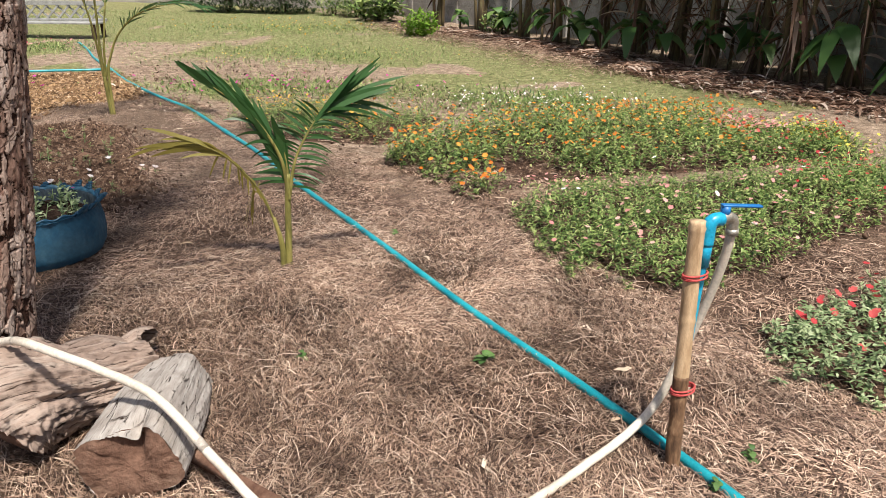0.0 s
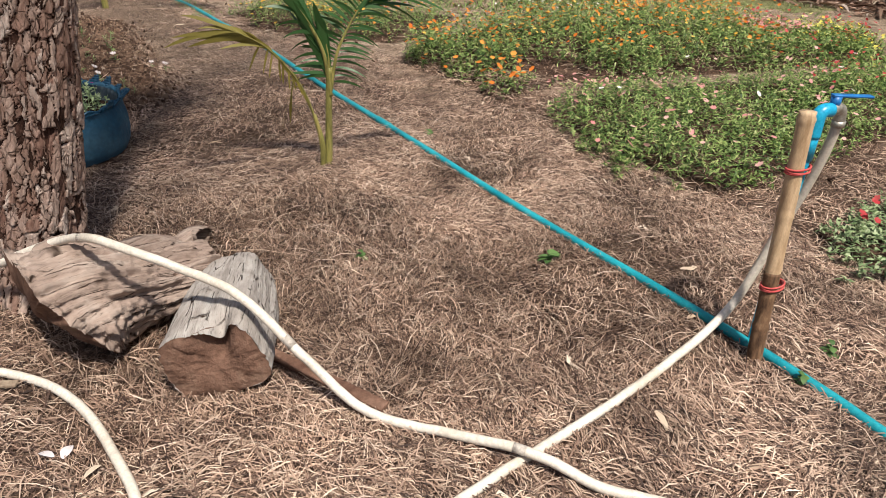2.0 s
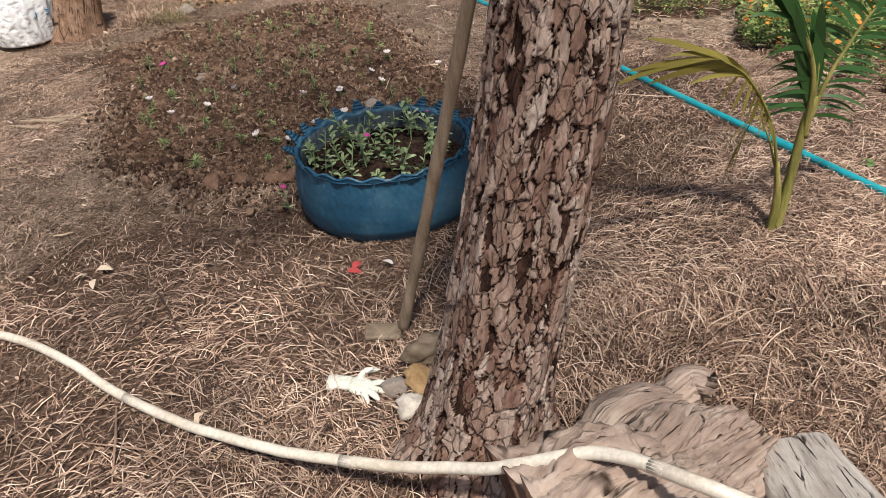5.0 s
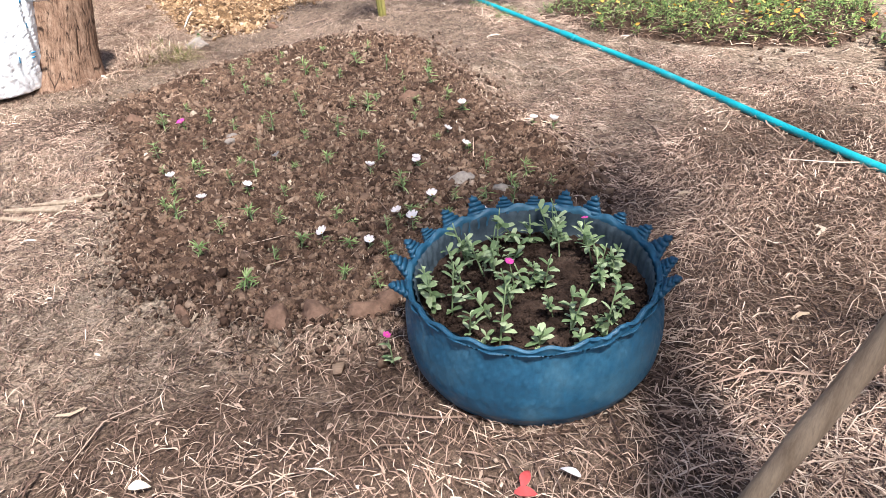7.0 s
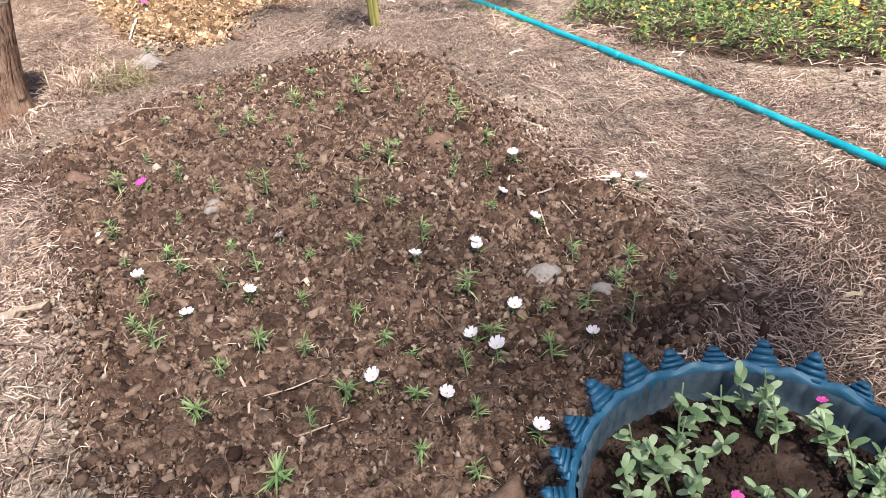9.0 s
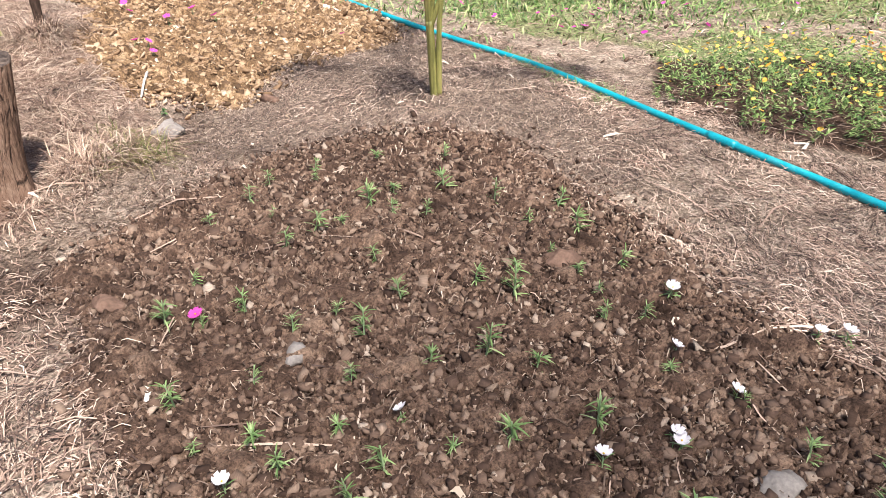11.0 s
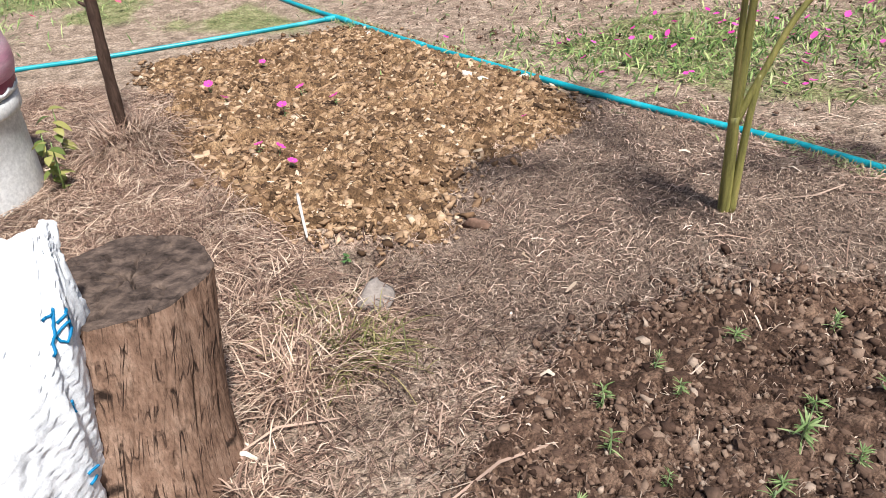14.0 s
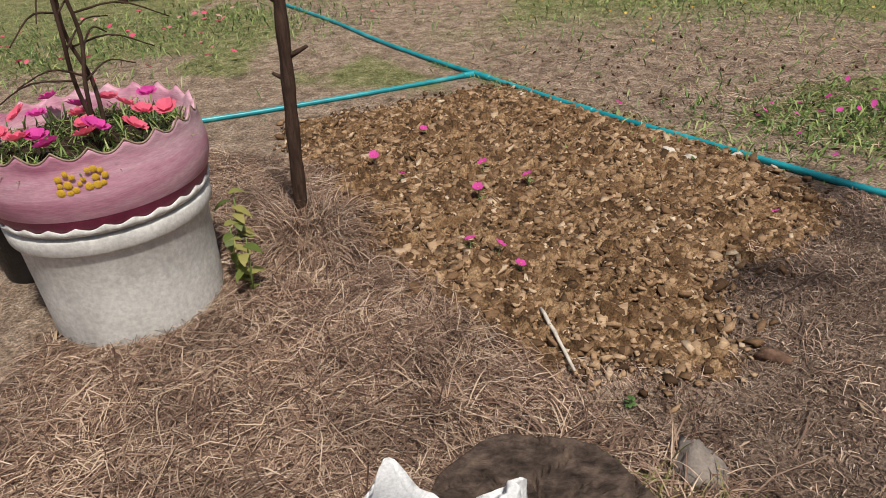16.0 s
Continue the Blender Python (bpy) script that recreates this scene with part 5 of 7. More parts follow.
leaf_row(palm, [(0.03, 0, 0.34), (0.005, -0.02, 0.56), (-0.10, -0.06, 0.76), (-0.24, -0.11, 0.89)], 0.011,
         [(0.12, 0.97, 24, (-0.30, 0.0, 0.95), (-0.72, -0.1, 0.62), 0.36, 0.19, 0.030, 0.03), (0.15, 0.6, 7, (-0.9, -0.3, 0.35), (-0.9, -0.2, 0.6), 0.14, 0.20, 0.016, 0.6),
          (0.3, 1.0, 9, (-0.5, -0.05, 0.85), (-0.80, -0.1, 0.60), 0.30, 0.18, 0.032, 0.02)], M_frond)
leaf_row(palm, [(0.03, 0.01, 0.36), (0.07, 0.02, 0.54), (0.155, 0.06, 0.70), (0.235, 0.10, 0.79)], 0.009,
         [(0.12, 0.85, 20, (-0.95, -0.2, 0.35), (-0.55, -0.15, 0.85), 0.20, 0.16, 0.015, 0.25), (0.1, 0.8, 17, (0.95, 0.1, 0.15), (0.9, 0.1, 0.3), 0.14, 0.18, 0.014, 0.45),
          (0.7, 1.0, 7, (0.62, 0.2, 0.75), (0.72, 0.2, 0.72), 0.36, 0.32, 0.027, 0.05), (0.8, 1.0, 5, (0.95, 0.2, 0.36), (0.95, 0.2, 0.42), 0.34, 0.38, 0.028, 0.10), (0.8, 1.0, 5, (0.95, 0.1, 0.22), (0.98, 0.1, 0.15), 0.29, 0.34, 0.022, 0.42)], M_frond)
leaf_row(palm, [(0.03, 0, 0.4), (0.03, 0.0, 0.50), (0.02, 0.0, 0.60)], 0.009, [(0.0, 1.0, 8, (-0.12, 0, 1), (-0.22, 0, 1), 0.22, 0.18, 0.034, 0.02)], M_frond)
leaf_row(palm, [(-0.02, -0.015, 0.02), (-0.035, -0.03, 0.2), (-0.09, -0.06, 0.40), (-0.20, -0.14, 0.58), (-0.31, -0.22, 0.67)], 0.007,
         [(0.80, 1.0, 9, (-0.9, -0.3, 0.42), (-0.95, -0.3, 0.10), 0.20, 0.27, 0.020, 0.22), (0.85, 1.0, 7, (-0.75, -0.2, 0.75), (-0.85, -0.3, 0.5), 0.12, 0.22, 0.019, 0.25),
          (0.52, 0.85, 11, (-0.5, -0.2, 0.8), (-0.6, -0.2, 0.8), 0.06, 0.10, 0.014, 0.15), (0.52, 0.85, 9, (0.3, 0.1, -0.7), (-0.3, 0.1, -0.6), 0.06, 0.10, 0.009, 0.3)], M_frond_dry)
frond(palm, [(-0.03, -0.02, 0.2), (-0.09, -0.03, 0.36), (-0.13, -0.01, 0.41), (-0.16, 0.0, 0.30)], 9, 0.10, M_frond_dry, 0.005, 0.4, 0.5, 0.9, 0.008, True, 0.5)

palm = thing("palm_sapling", "tall young palm with bare green stalks by the pipe", "palm", "palm saplings", (-3.262, 6.745, float(gz(-3.262, 6.745))))
part("stem", mesh("stem", *tube(spline([(0, 0, -0.03), (-0.008, 0, 0.12), (-0.02, 0, 0.36)], 20), np.linspace(0.025, 0.018, 20), 12), True), M_stem, palm)
part("sheath", mesh("sheath", *tube(spline([(0.018, -0.01, -0.02), (0.02, -0.012, 0.12), (0.026, -0.01, 0.34), (0.045, 0.0, 0.5)], 12), np.linspace(0.017, 0.010, 12), 10), True), M_stem, palm)
frond(palm, [(-0.02, 0, 0.33), (-0.02, 0, 0.6), (0.0, 0.0, 0.95), (0.05, -0.1, 1.3), (0.12, -0.35, 1.6), (0.15, -0.6, 1.55)], 26, 0.34, M_frond, 0.015, 0.52, 0.7, 0.35, 0.024)
frond(palm, [(-0.015, 0, 0.33), (0.05, 0, 0.5), (0.17, 0.0, 0.74), (0.40, -0.03, 0.93), (0.72, -0.05, 1.02), (1.02, -0.05, 1.0)], 26, 0.30, M_frond, 0.013, 0.40, 0.7, 0.25, 0.022)
frond(palm, [(-0.025, 0, 0.33), (-0.04, 0.0, 0.6), (-0.07, -0.02, 0.95), (-0.16, -0.05, 1.3), (-0.32, -0.05, 1.5), (-0.48, 0.0, 1.45)], 26, 0.34, M_frond, 0.013, 0.45, 0.7, 0.55, 0.022)
frond(palm, [(-0.01, 0, 0.33), (0.01, 0.05, 0.7), (0.05, 0.2, 1.15), (0.1, 0.5, 1.4), (0.1, 0.8, 1.3)], 22, 0.34, M_frond, 0.012, 0.45, 0.7, 0.4, 0.022)

# ---- blue tyre planter ----
tyre = thing("tyre_planter", "blue painted planter cut from an old tyre with toothed rim", "planter", "", (-2.175, 3.43, float(gz(-2.178, 3.2)) - 0.005))
tyre.scale = (1.045, 1.045, 1.08)
prof = [(0.20, 0.0), (0.27, 0.0), (0.305, 0.012), (0.325, 0.05), (0.333, 0.10), (0.331, 0.16), (0.322, 0.21), (0.318, 0.238), (0.321, 0.245), (0.316, 0.25), (0.306, 0.243), (0.302, 0.22), (0.305, 0.15), (0.29, 0.10)]
turn_ = np.interp(np.linspace(0, 13, 53), range(14), [p[0] for p in prof])
rise_ = np.interp(np.linspace(0, 13, 53), range(14), [p[1] for p in prof])
V, F = lathe(np.column_stack([turn_, rise_]), 264)
th = np.arctan2(V[:, 1], V[:, 0])
wave = 0.5 + 0.5 * np.cos(22 * th)
V[:, 2] += 0.012 * wave * step(0.225, 0.245, V[:, 2])
tread = (np.abs(((th * 36 / np.pi + V[:, 2] * 26) % 1) - 0.5) < 0.17) * step(0.05, 0.09, V[:, 2]) * (fnoise(th * 2 + 9, V[:, 2] * 12, 1.3, 61) > 0.42) * step(0.31, 0.316, np.hypot(V[:, 0], V[:, 1]))
rr = 1 - 0.012 * tread + 0.01 * np.sin(2 * th + 0.4)
V[:, 0] *= rr
V[:, 1] *= rr
part("tyre_wall", mesh("tyre_wall", V, F, True), M_tyre, tyre)
tooth_V = np.array([(-0.036, 0, 0), (0.036, 0, 0), (0.0, 0.028, 0.052), (-0.036, -0.010, 0), (0.036, -0.010, 0), (0.0, 0.020, 0.055)])
tooth_F = np.array([(0, 1, 2), (5, 4, 3), (0, 3, 4), (0, 4, 1), (1, 4, 5), (1, 5, 2), (2, 5, 3), (2, 3, 0)])
ribs = []
for u in (0.1, 0.3, 0.5, 0.7):
    w = 0.033 * (1 - u)
    base, up = np.array([0, -0.006 + 0.028 * u, 0.055 * u + 0.002]), np.array([0, 0.004, 0.008])
    C = np.array([base + (x, y, 0) + up * z for z in (0, 1) for x, y in ((-w, -0.0062), (w, -0.0062), (w * 0.95, 0.0072), (-w * 0.95, 0.0072))])
    ribs.append((C, np.array([(0, 2, 1), (0, 3, 2), (4, 5, 6), (4, 6, 7), (0, 1, 5), (0, 5, 4), (1, 2, 6), (1, 6, 5), (2, 3, 7), (2, 7, 6), (3, 0, 4), (3, 4, 7)])))
tooth_me = mesh("tooth", *joined((tooth_V, tooth_F), *ribs))
tooth_me.materials.append(M_tyre)
for n in range(24):
    a = 2 * math.pi * n / 24
    flat = 1.0 if math.sin(a) > -0.3 else 0.3
    t = part("tooth", tooth_me, None, tyre)
    t.matrix_basis = pose(0.318 * math.cos(a), 0.318 * math.sin(a), 0.236, 0, 0, math.degrees(a) - 90) @ pose(0, 0, 0, -14 - 20 * math.sin(n * 2.3) ** 2, 0, 0) @ Matrix.Diagonal((1.1, flat, flat * (0.95 + 0.25 * math.sin(n * 1.7)), 1))
V, F = lathe([(0.3055, 0.243), (0.302, 0.236), (0.300, 0.225), (0.299, 0.20), (0.296, 0.15), (0.25, 0.12)], 360)
V *= np.repeat((1 - 0.014 * (np.abs((np.arctan2(V[:, 1], V[:, 0]) * 32 / np.pi + V[:, 2] * 6) % 1 - 0.5) < 0.34))[:, None], 3, 1) * (1, 1, 0) + (0, 0, 1)
part("inner_band", mesh("inner_band", V, F, True), M_tyre_in, tyre, "faded grey inner tread band")
V, F = lathe(np.column_stack([np.linspace(0.308, 0.003, 44), np.linspace(0.172, 0.182, 44)]), 150)
V[:, 2] += 0.028 * (fnoise(V[:, 0] + 5, V[:, 1], 16, 77) - 0.5) + 0.020 * (fnoise(V[:, 0] + 5, V[:, 1], 70, 78) - 0.5)
part("soil", mesh("soil", V, F, False), M_soil_bed, tyre, "dark moist potting soil")
n = 2600
a, q, size = rng.random(n) * 2 * np.pi, 0.285 * np.sqrt(rng.random(n)), 0.002 + 0.006 * rng.random(n) ** 2
V = np.array([(1, 0, 0), (-1, 0, 0), (0, 1, 0), (0, -1, 0), (0, 0, 0.8), (0, 0, -0.8)])[None] * (0.6 + 0.8 * rng.random((n, 6, 1))) * size[:, None, None] + np.stack([q * np.cos(a), q * np.sin(a), np.full(n, 0.181)], 1)[:, None]
F = np.array([(0, 2, 4), (2, 1, 4), (1, 3, 4), (3, 0, 4), (2, 0, 5), (1, 2, 5), (3, 1, 5), (0, 3, 5)])[None] + (np.arange(n) * 6)[:, None, None]
part("crumbled_soil", mesh("crumbled_soil", V, F.reshape(-1, 3)), M_soil_bed, tyre, "loose crumbs of soil")


def flower_piece(r, petals_n=6, cup=0.35):
    V, F = [(0, 0, 0)], []
    for n in range(petals_n):
        a, w = 2 * math.pi * n / petals_n, 2 * math.pi / petals_n * 0.52
        b = len(V)
        for q, da, h in ((0.72, -w, 0.5), (0.98, -w * 0.6, 1.0), (0.94, w * 0.6, 0.85), (0.74, w, 0.6)):
            V.append((r * q * math.cos(a + da), r * q * math.sin(a + da), r * cup * h))
        F += [(0, b, b + 1), (0, b + 1, b + 2), (0, b + 2, b + 3)]
    return np.array(V), np.array(F)


def scatter(piece, places, sizes, tilt=0.4, turn=None):
    """Many copies of one small piece in one mesh, each turned and tilted at random."""
    V, F = piece
    n = len(places)
    a = rng.random(n) * 2 * np.pi
    ca, sa = np.cos(a), np.sin(a)
    tx, ty = rng.normal(size=n) * tilt, rng.normal(size=n) * tilt
    W = np.stack([V[None, :, 0] * ca[:, None] - V[None, :, 1] * sa[:, None], V[None, :, 0] * sa[:, None] + V[None, :, 1] * ca[:, None], np.repeat(V[None, :, 2], n, 0)], -1)
    W[..., 2] += W[..., 0] * tx[:, None] + W[..., 1] * ty[:, None]
    W = W * np.asarray(sizes).reshape(-1, 1, 1) + np.asarray(places)[:, None]
    return W.reshape(-1, 3), (F[None] + (np.arange(n) * len(V))[:, None, None]).reshape(-1, 3)


def seedling(name, label, category, group, leaves_n, height, leaf_len, leaf_w, mat, flower=None, flower_r=0.02, bend=0.3, tip=1.0, rise=0.15, petals_n=6, cup=0.42):
    """A small plant: a short stem with leaves up its length and, for some, an open flower."""
    ob = thing(name, label, category, group, (0, 0, -50))
    lean = (rng.random(2) - 0.5) * bend * height
    P = spline([(0, 0, -0.01), (lean[0] * 0.4, lean[1] * 0.4, height * 0.5), (lean[0], lean[1], height)], 8)
    part("stem", mesh("stem", *tube(P, np.linspace(0.0028, 0.0014, 8), 5), True), M_leaf_grey, ob)
    u = 0.12 + 0.88 * rng.random(leaves_n)
    idx = (u * 7).astype(int)
    w = random_ways(leaves_n, rise, 0.85)
    part("foliage", mesh("foliage", *ribbons(P[idx], w, leaf_len * (0.6 + 0.6 * rng.random(leaves_n)), leaf_w, 0.25, 5, 0.25, tip)), mat, ob)
    if flower:
        fl = part("flower", mesh("flower", *scatter(flower_piece(1.0, petals_n, cup), [P[-1] + (0, 0, 0.006)], [flower_r], 0.2)), flower, ob, "open papery flower")
        part("flower_centre", mesh("flower_centre", *scatter(ICO, [P[-1] + (0, 0, 0.01)], [flower_r * 0.13], 0.1)), M_centre, fl)
    return ob


def ico(level):
    bm = bmesh.new()
    bmesh.ops.create_icosphere(bm, subdivisions=level, radius=1)
    V = np.array([v.co for v in bm.verts])
    F = np.array([[v.index for v in f.verts] for f in bm.faces])
    bm.free()
    return V, F


ICO, ICO3 = ico(1), ico(3)


def place_copies(makers, spots, lift=0.0, scale=(0.75, 1.2)):
    for n, (x, y, z) in enumerate(spots):
        s = scale[0] + rng.random() * (scale[1] - scale[0])
        ob = makers[n % len(makers)]
        m = pose(x, y, z + lift, 8 * rng.normal(), 8 * rng.normal(), 360 * rng.random())
        if n < len(makers):
            c = ob
            c.matrix_basis = m
        else:
            c = copy_thing(ob, m)
        c.scale = (s, s, s)


makers = [seedling("planter_seedling", "grey-green leafy seedling in the tyre planter", "seedling", "seedlings in the tyre planter", 12, 0.07 + 0.014 * n, 0.036, 0.0125, M_leaf_grey, None, 0.02, 0.9, 0.35, 0.3) for n in range(6)]
spots = []
tz = float(gz(-2.178, 3.2)) + 0.186
while len(spots) < 46:
    q = (rng.random(2) - 0.5) * 0.56
    if np.hypot(*q) < 0.275 and all(np.hypot(q[0] - s[0] + 2.175, q[1] - s[1] + 3.43) > 0.045 for s in spots):
        spots.append((q[0] - 2.175, q[1] + 3.43, tz))
place_copies(makers, spots, 0.0, (0.8, 1.3))
m2 = [seedling("flowering_seedling", "grey-green seedling with one magenta bloom", "seedling", "magenta blooms round the tyre planter", 9, 0.09, 0.04, 0.012, M_leaf_grey, M_magenta, 0.012)]
place_copies(m2, [(-2.22, 3.42, tz), (-2.03, 3.64, tz + 0.03), (-2.49, 3.66, 0.03), (-2.56, 3.32, 0.02)], 0.0, (0.9, 1.1))


# ---- stump, sack, pot and pole ----
def stump(at, r0, r1, h):
    ob = thing("tree_stump", "upright sawn tree stump with cracked sides and charred top", "stump", "", at)
    nz, na = 110, 280
    zz = np.linspace(-0.06, h, nz)
    u = np.clip(zz / h, 0, 1)
    r = r1 + (r0 - r1) * (0.25 * (1 - u) + 0.75 * (1 - u) ** 5)
    th = np.linspace(0, 2 * np.pi, na, endpoint=False)
    A, H = np.meshgrid(th, zz)
    crack = np.zeros_like(A)
    for s in range(90):
        a0, z0, z1 = rng.random() * 2 * np.pi, rng.random() * h * 0.7, 0
        z1 = z0 + 0.06 + 0.22 * rng.random()
        path = a0 + 0.04 * np.sin(H * 7 + s) + 0.02 * np.sin(H * 31 + s * 2)
        d = np.abs((A - path + np.pi) % (2 * np.pi) - np.pi)
        crack = np.maximum(crack, (0.35 + 0.65 * (s % 5 == 0)) * np.exp(-(d / (0.010 + 0.008 * (s % 5 == 0))) ** 2) * step(z0, z0 + 0.05, H) * step(z1, z1 - 0.05, H))
    R = r[:, None] * (1 + 0.03 * np.sin(3 * A + 1) + 0.025 * np.sin(7 * A + H * 3)) - 0.018 * crack + 0.008 * (fnoise(np.cos(A) * 3 + 9, np.sin(A) * 3 + H * 2, 3, 3) - 0.5)
    V = np.stack([R * np.cos(A) + 0.055 * H / h, R * np.sin(A) + 0.145 * H / h, H], -1)
    i, j = np.meshgrid(np.arange(nz - 1), np.arange(na), indexing="ij")
    k = (j + 1) % na
    me = mesh("side", V, np.stack([i * na + j, i * na + k, (i + 1) * na + k, (i + 1) * na + j], -1).reshape(-1, 4), True)
    attribute(me, "crack", np.clip(crack * 1.4 - 0.25, 0, 1).ravel())
    attribute(me, "along", H.ravel())
    attribute(me, "around", (np.minimum(A, 2 * np.pi - A) * 0.2).ravel())
    part("side", me, M_stump, ob)
    rows = [V[-1]]
    for q in (0.985, 0.97, 0.95, 0.92, 0.88, 0.84, 0.79, 0.74, 0.68, 0.62, 0.56, 0.5, 0.44, 0.38, 0.32, 0.26, 0.2, 0.14, 0.08, 0.01):
        ring = (V[-1] - (0.055, 0.145, 0)) * (q, q, 1) + (0.055, 0.145, 0)
        split = np.min([np.abs((th - a + 0.25 * np.sin(q * 9 + a) + np.pi) % (2 * np.pi) - np.pi) for a in (0.4, 1.3, 2.5, 3.3, 4.4, 5.5)], axis=0)
        ring[:, 2] += 0.004 + 0.010 * (fnoise(ring[:, 0] * 3 + 3, ring[:, 1], 30, 13) - 0.5) + 0.002 * math.sin(q * 60) - 0.02 * np.exp(-(split * q / 0.018) ** 2)
        rows.append(ring)
    E = np.stack(rows)
    i, j = np.meshgrid(np.arange(len(rows) - 1), np.arange(na), indexing="ij")
    k = (j + 1) % na
    part("cut_top", mesh("cut_top", E, np.stack([i * na + j, i * na + k, (i + 1) * na + k, (i + 1) * na + j], -1).reshape(-1, 4), True), M_stump_top, ob, "blackened sawn top")
    return ob


stump((-5.10, 5.83, -0.02), 0.235, 0.187, 0.51)


def sack(at):
    ob = thing("white_sack", "full white woven plastic sack with open crumpled mouth", "sack", "", at)
    nz, na = 110, 130
    u = np.linspace(0, 1, nz)
    th = np.linspace(0, 2 * np.pi, na, endpoint=False)
    A, U = np.meshgrid(th, u)
    R = 0.2035 + 0.043 * np.sin(np.clip(U, 0, 1) * np.pi) - 0.10 * step(0.05, 0.0, U) - 0.024 * step(0.75, 1.0, U)
    fold = fnoise(np.cos(A) * 2.2 + 4, np.sin(A) * 2.2 + U * 1.6, 2.2, 51) - 0.5
    crease = np.abs(fnoise(np.cos(A) * 3 + 14 + U, np.sin(A) * 3 + U * 5, 2.6, 57, 3) - 0.5)
    R = R + 0.05 * fold - 0.10 * np.clip(0.10 - crease, 0, 1) * (0.5 + 0.7 * U)
    B = (A + np.pi) % (2 * np.pi) - np.pi
    height = 0.665 + 0.075 * np.exp(-((B - 1.95) / 0.24) ** 2) + 0.05 * np.exp(-((B - 0.05) / 0.55) ** 2) - 0.035 * np.exp(-((B - 1.2) / 0.25) ** 2) + 0.045 * np.exp(-((B + 0.9) / 0.7) ** 2) + 0.02 * (fnoise(np.cos(A) * 2 + 5, np.sin(A) * 2, 1.6, 65) - 0.5)
    H = U * height
    flat = 1 - 0.80 * step(0.62, 1.0, U)
    R = R + 0.035 * (fnoise(np.cos(A) * 2.4 + 2, np.sin(A) * 2.4 + U * 3, 1.6, 67, 3) - 0.5) * step(0.6, 1.0, U)
    V = np.stack([R * np.cos(A) * (1 - 0.12 * U ** 2 - 0.12 * step(0.78, 1.0, U)) + 0.085 * U ** 2 + 0.03 * step(0.78, 1.0, U), R * np.sin(A) * flat + 0.198 * U ** 2, H], -1)
    i, j = np.meshgrid(np.arange(nz - 1), np.arange(na), indexing="ij")
    k = (j + 1) % na
    F = np.stack([i * na + j, i * na + k, (i + 1) * na + k, (i + 1) * na + j], -1).reshape(-1, 4)
    rim = V[-1].copy()
    mid = rim.mean(0)
    inner = [rim, rim + (mid - rim) * (0.04, 0.04, 0) + (0, 0, 0.005)]
    for q, drop in ((0.93, 0.02), (0.90, 0.05), (0.84, 0.10), (0.55, 0.13), (0.02, 0.13)):
        row = (rim - mid) * (q, q, q * (1 - drop * 4)) + mid - (0, 0, drop)
        row[:, :2] += 0.02 * (fnoise(np.cos(th) * 2 + 9 + q, np.sin(th) * 2, 2.5, 63)[:, None] - 0.5)
        inner.append(row)
    E = np.stack(inner)
    i, j = np.meshgrid(np.arange(len(inner) - 1), np.arange(na), indexing="ij")
    k = (j + 1) % na
    F2 = np.stack([i * na + j, i * na + k, (i + 1) * na + k, (i + 1) * na + j], -1).reshape(-1, 4)
    part("bag", mesh("bag", *joined((V.reshape(-1, 3), F), (E.reshape(-1, 3), F2)), True), M_sack, ob)
    # dark brown disc set a little below the mouth
    C = np.stack([inner[4] + (0, 0, 0.012), (inner[4] - mid) * (0.5, 0.5, 0.2) + mid - (0, 0, 0.075), (inner[4] - mid) * (0.02, 0.02, 0) + mid - (0, 0, 0.07)])
    i, j = np.meshgrid(np.arange(2), np.arange(na), indexing="ij")
    k = (j + 1) % na
    part("dark_fill", mesh("dark_fill", C, np.stack([i * na + j, i * na + k, (i + 1) * na + k, (i + 1) * na + j], -1).reshape(-1, 4), True), M_soil_bed, ob, "dark brown fill inside the sack")
    # handwritten strokes in marker on the side
    strokes = [[(-0.038, 0.027), (-0.022, 0.030), (-0.008, 0.035)], [(-0.012, 0.033), (-0.014, 0.0), (-0.008, -0.034)], [(0.003, 0.012), (0.02, 0.022), (0.033, 0.02), (0.037, -0.018), (0.012, -0.024), (0.002, -0.012), (0.008, 0.004), (0.026, -0.002)],
               [(0.02, -0.15), (0.02, -0.175)], [(0.03, -0.145), (0.03, -0.17)], [(0.02, -0.30), (0.04, -0.30)], [(0.02, -0.32), (0.04, -0.32)], [(-0.04, -0.30), (-0.04, -0.33)]]
    a0, z0 = -0.33, 0.535
    for s in strokes:
        P = []
        for sx, sz in spline(np.column_stack([s, np.zeros(len(s))]), 14)[:, :2]:
            a, uu = a0 + sx * 1.15 / 0.22, (z0 + sz) / 0.70
            ia, iu = (a % (2 * np.pi)) / (2 * np.pi) * na, uu * (nz - 1)
            p = V[int(round(iu)) % nz, int(round(ia)) % na]
            n_ = np.array([math.cos(a), math.sin(a), 0.1])
            P.append(p + n_ * 0.003)
        part("marker_stroke", mesh("marker_stroke", *tube(np.array(P), 0.0034, 6), True), M_ink, ob, "blue marker stroke")
    P = []
    for uu in np.linspace(0.80, 0.90, 9):
        ia = -1.5 % (2 * np.pi) / (2 * np.pi) * na
        P.append(V[int(round(uu * (nz - 1))), int(round(ia))] + (0, -0.003, 0))
    part("red_stroke", mesh("red_stroke", *tube(np.array(P), 0.0036, 6), True), M_rose, ob, "bright pink printed stroke")
    return ob


sack((-5.335, 5.65, 0.0))

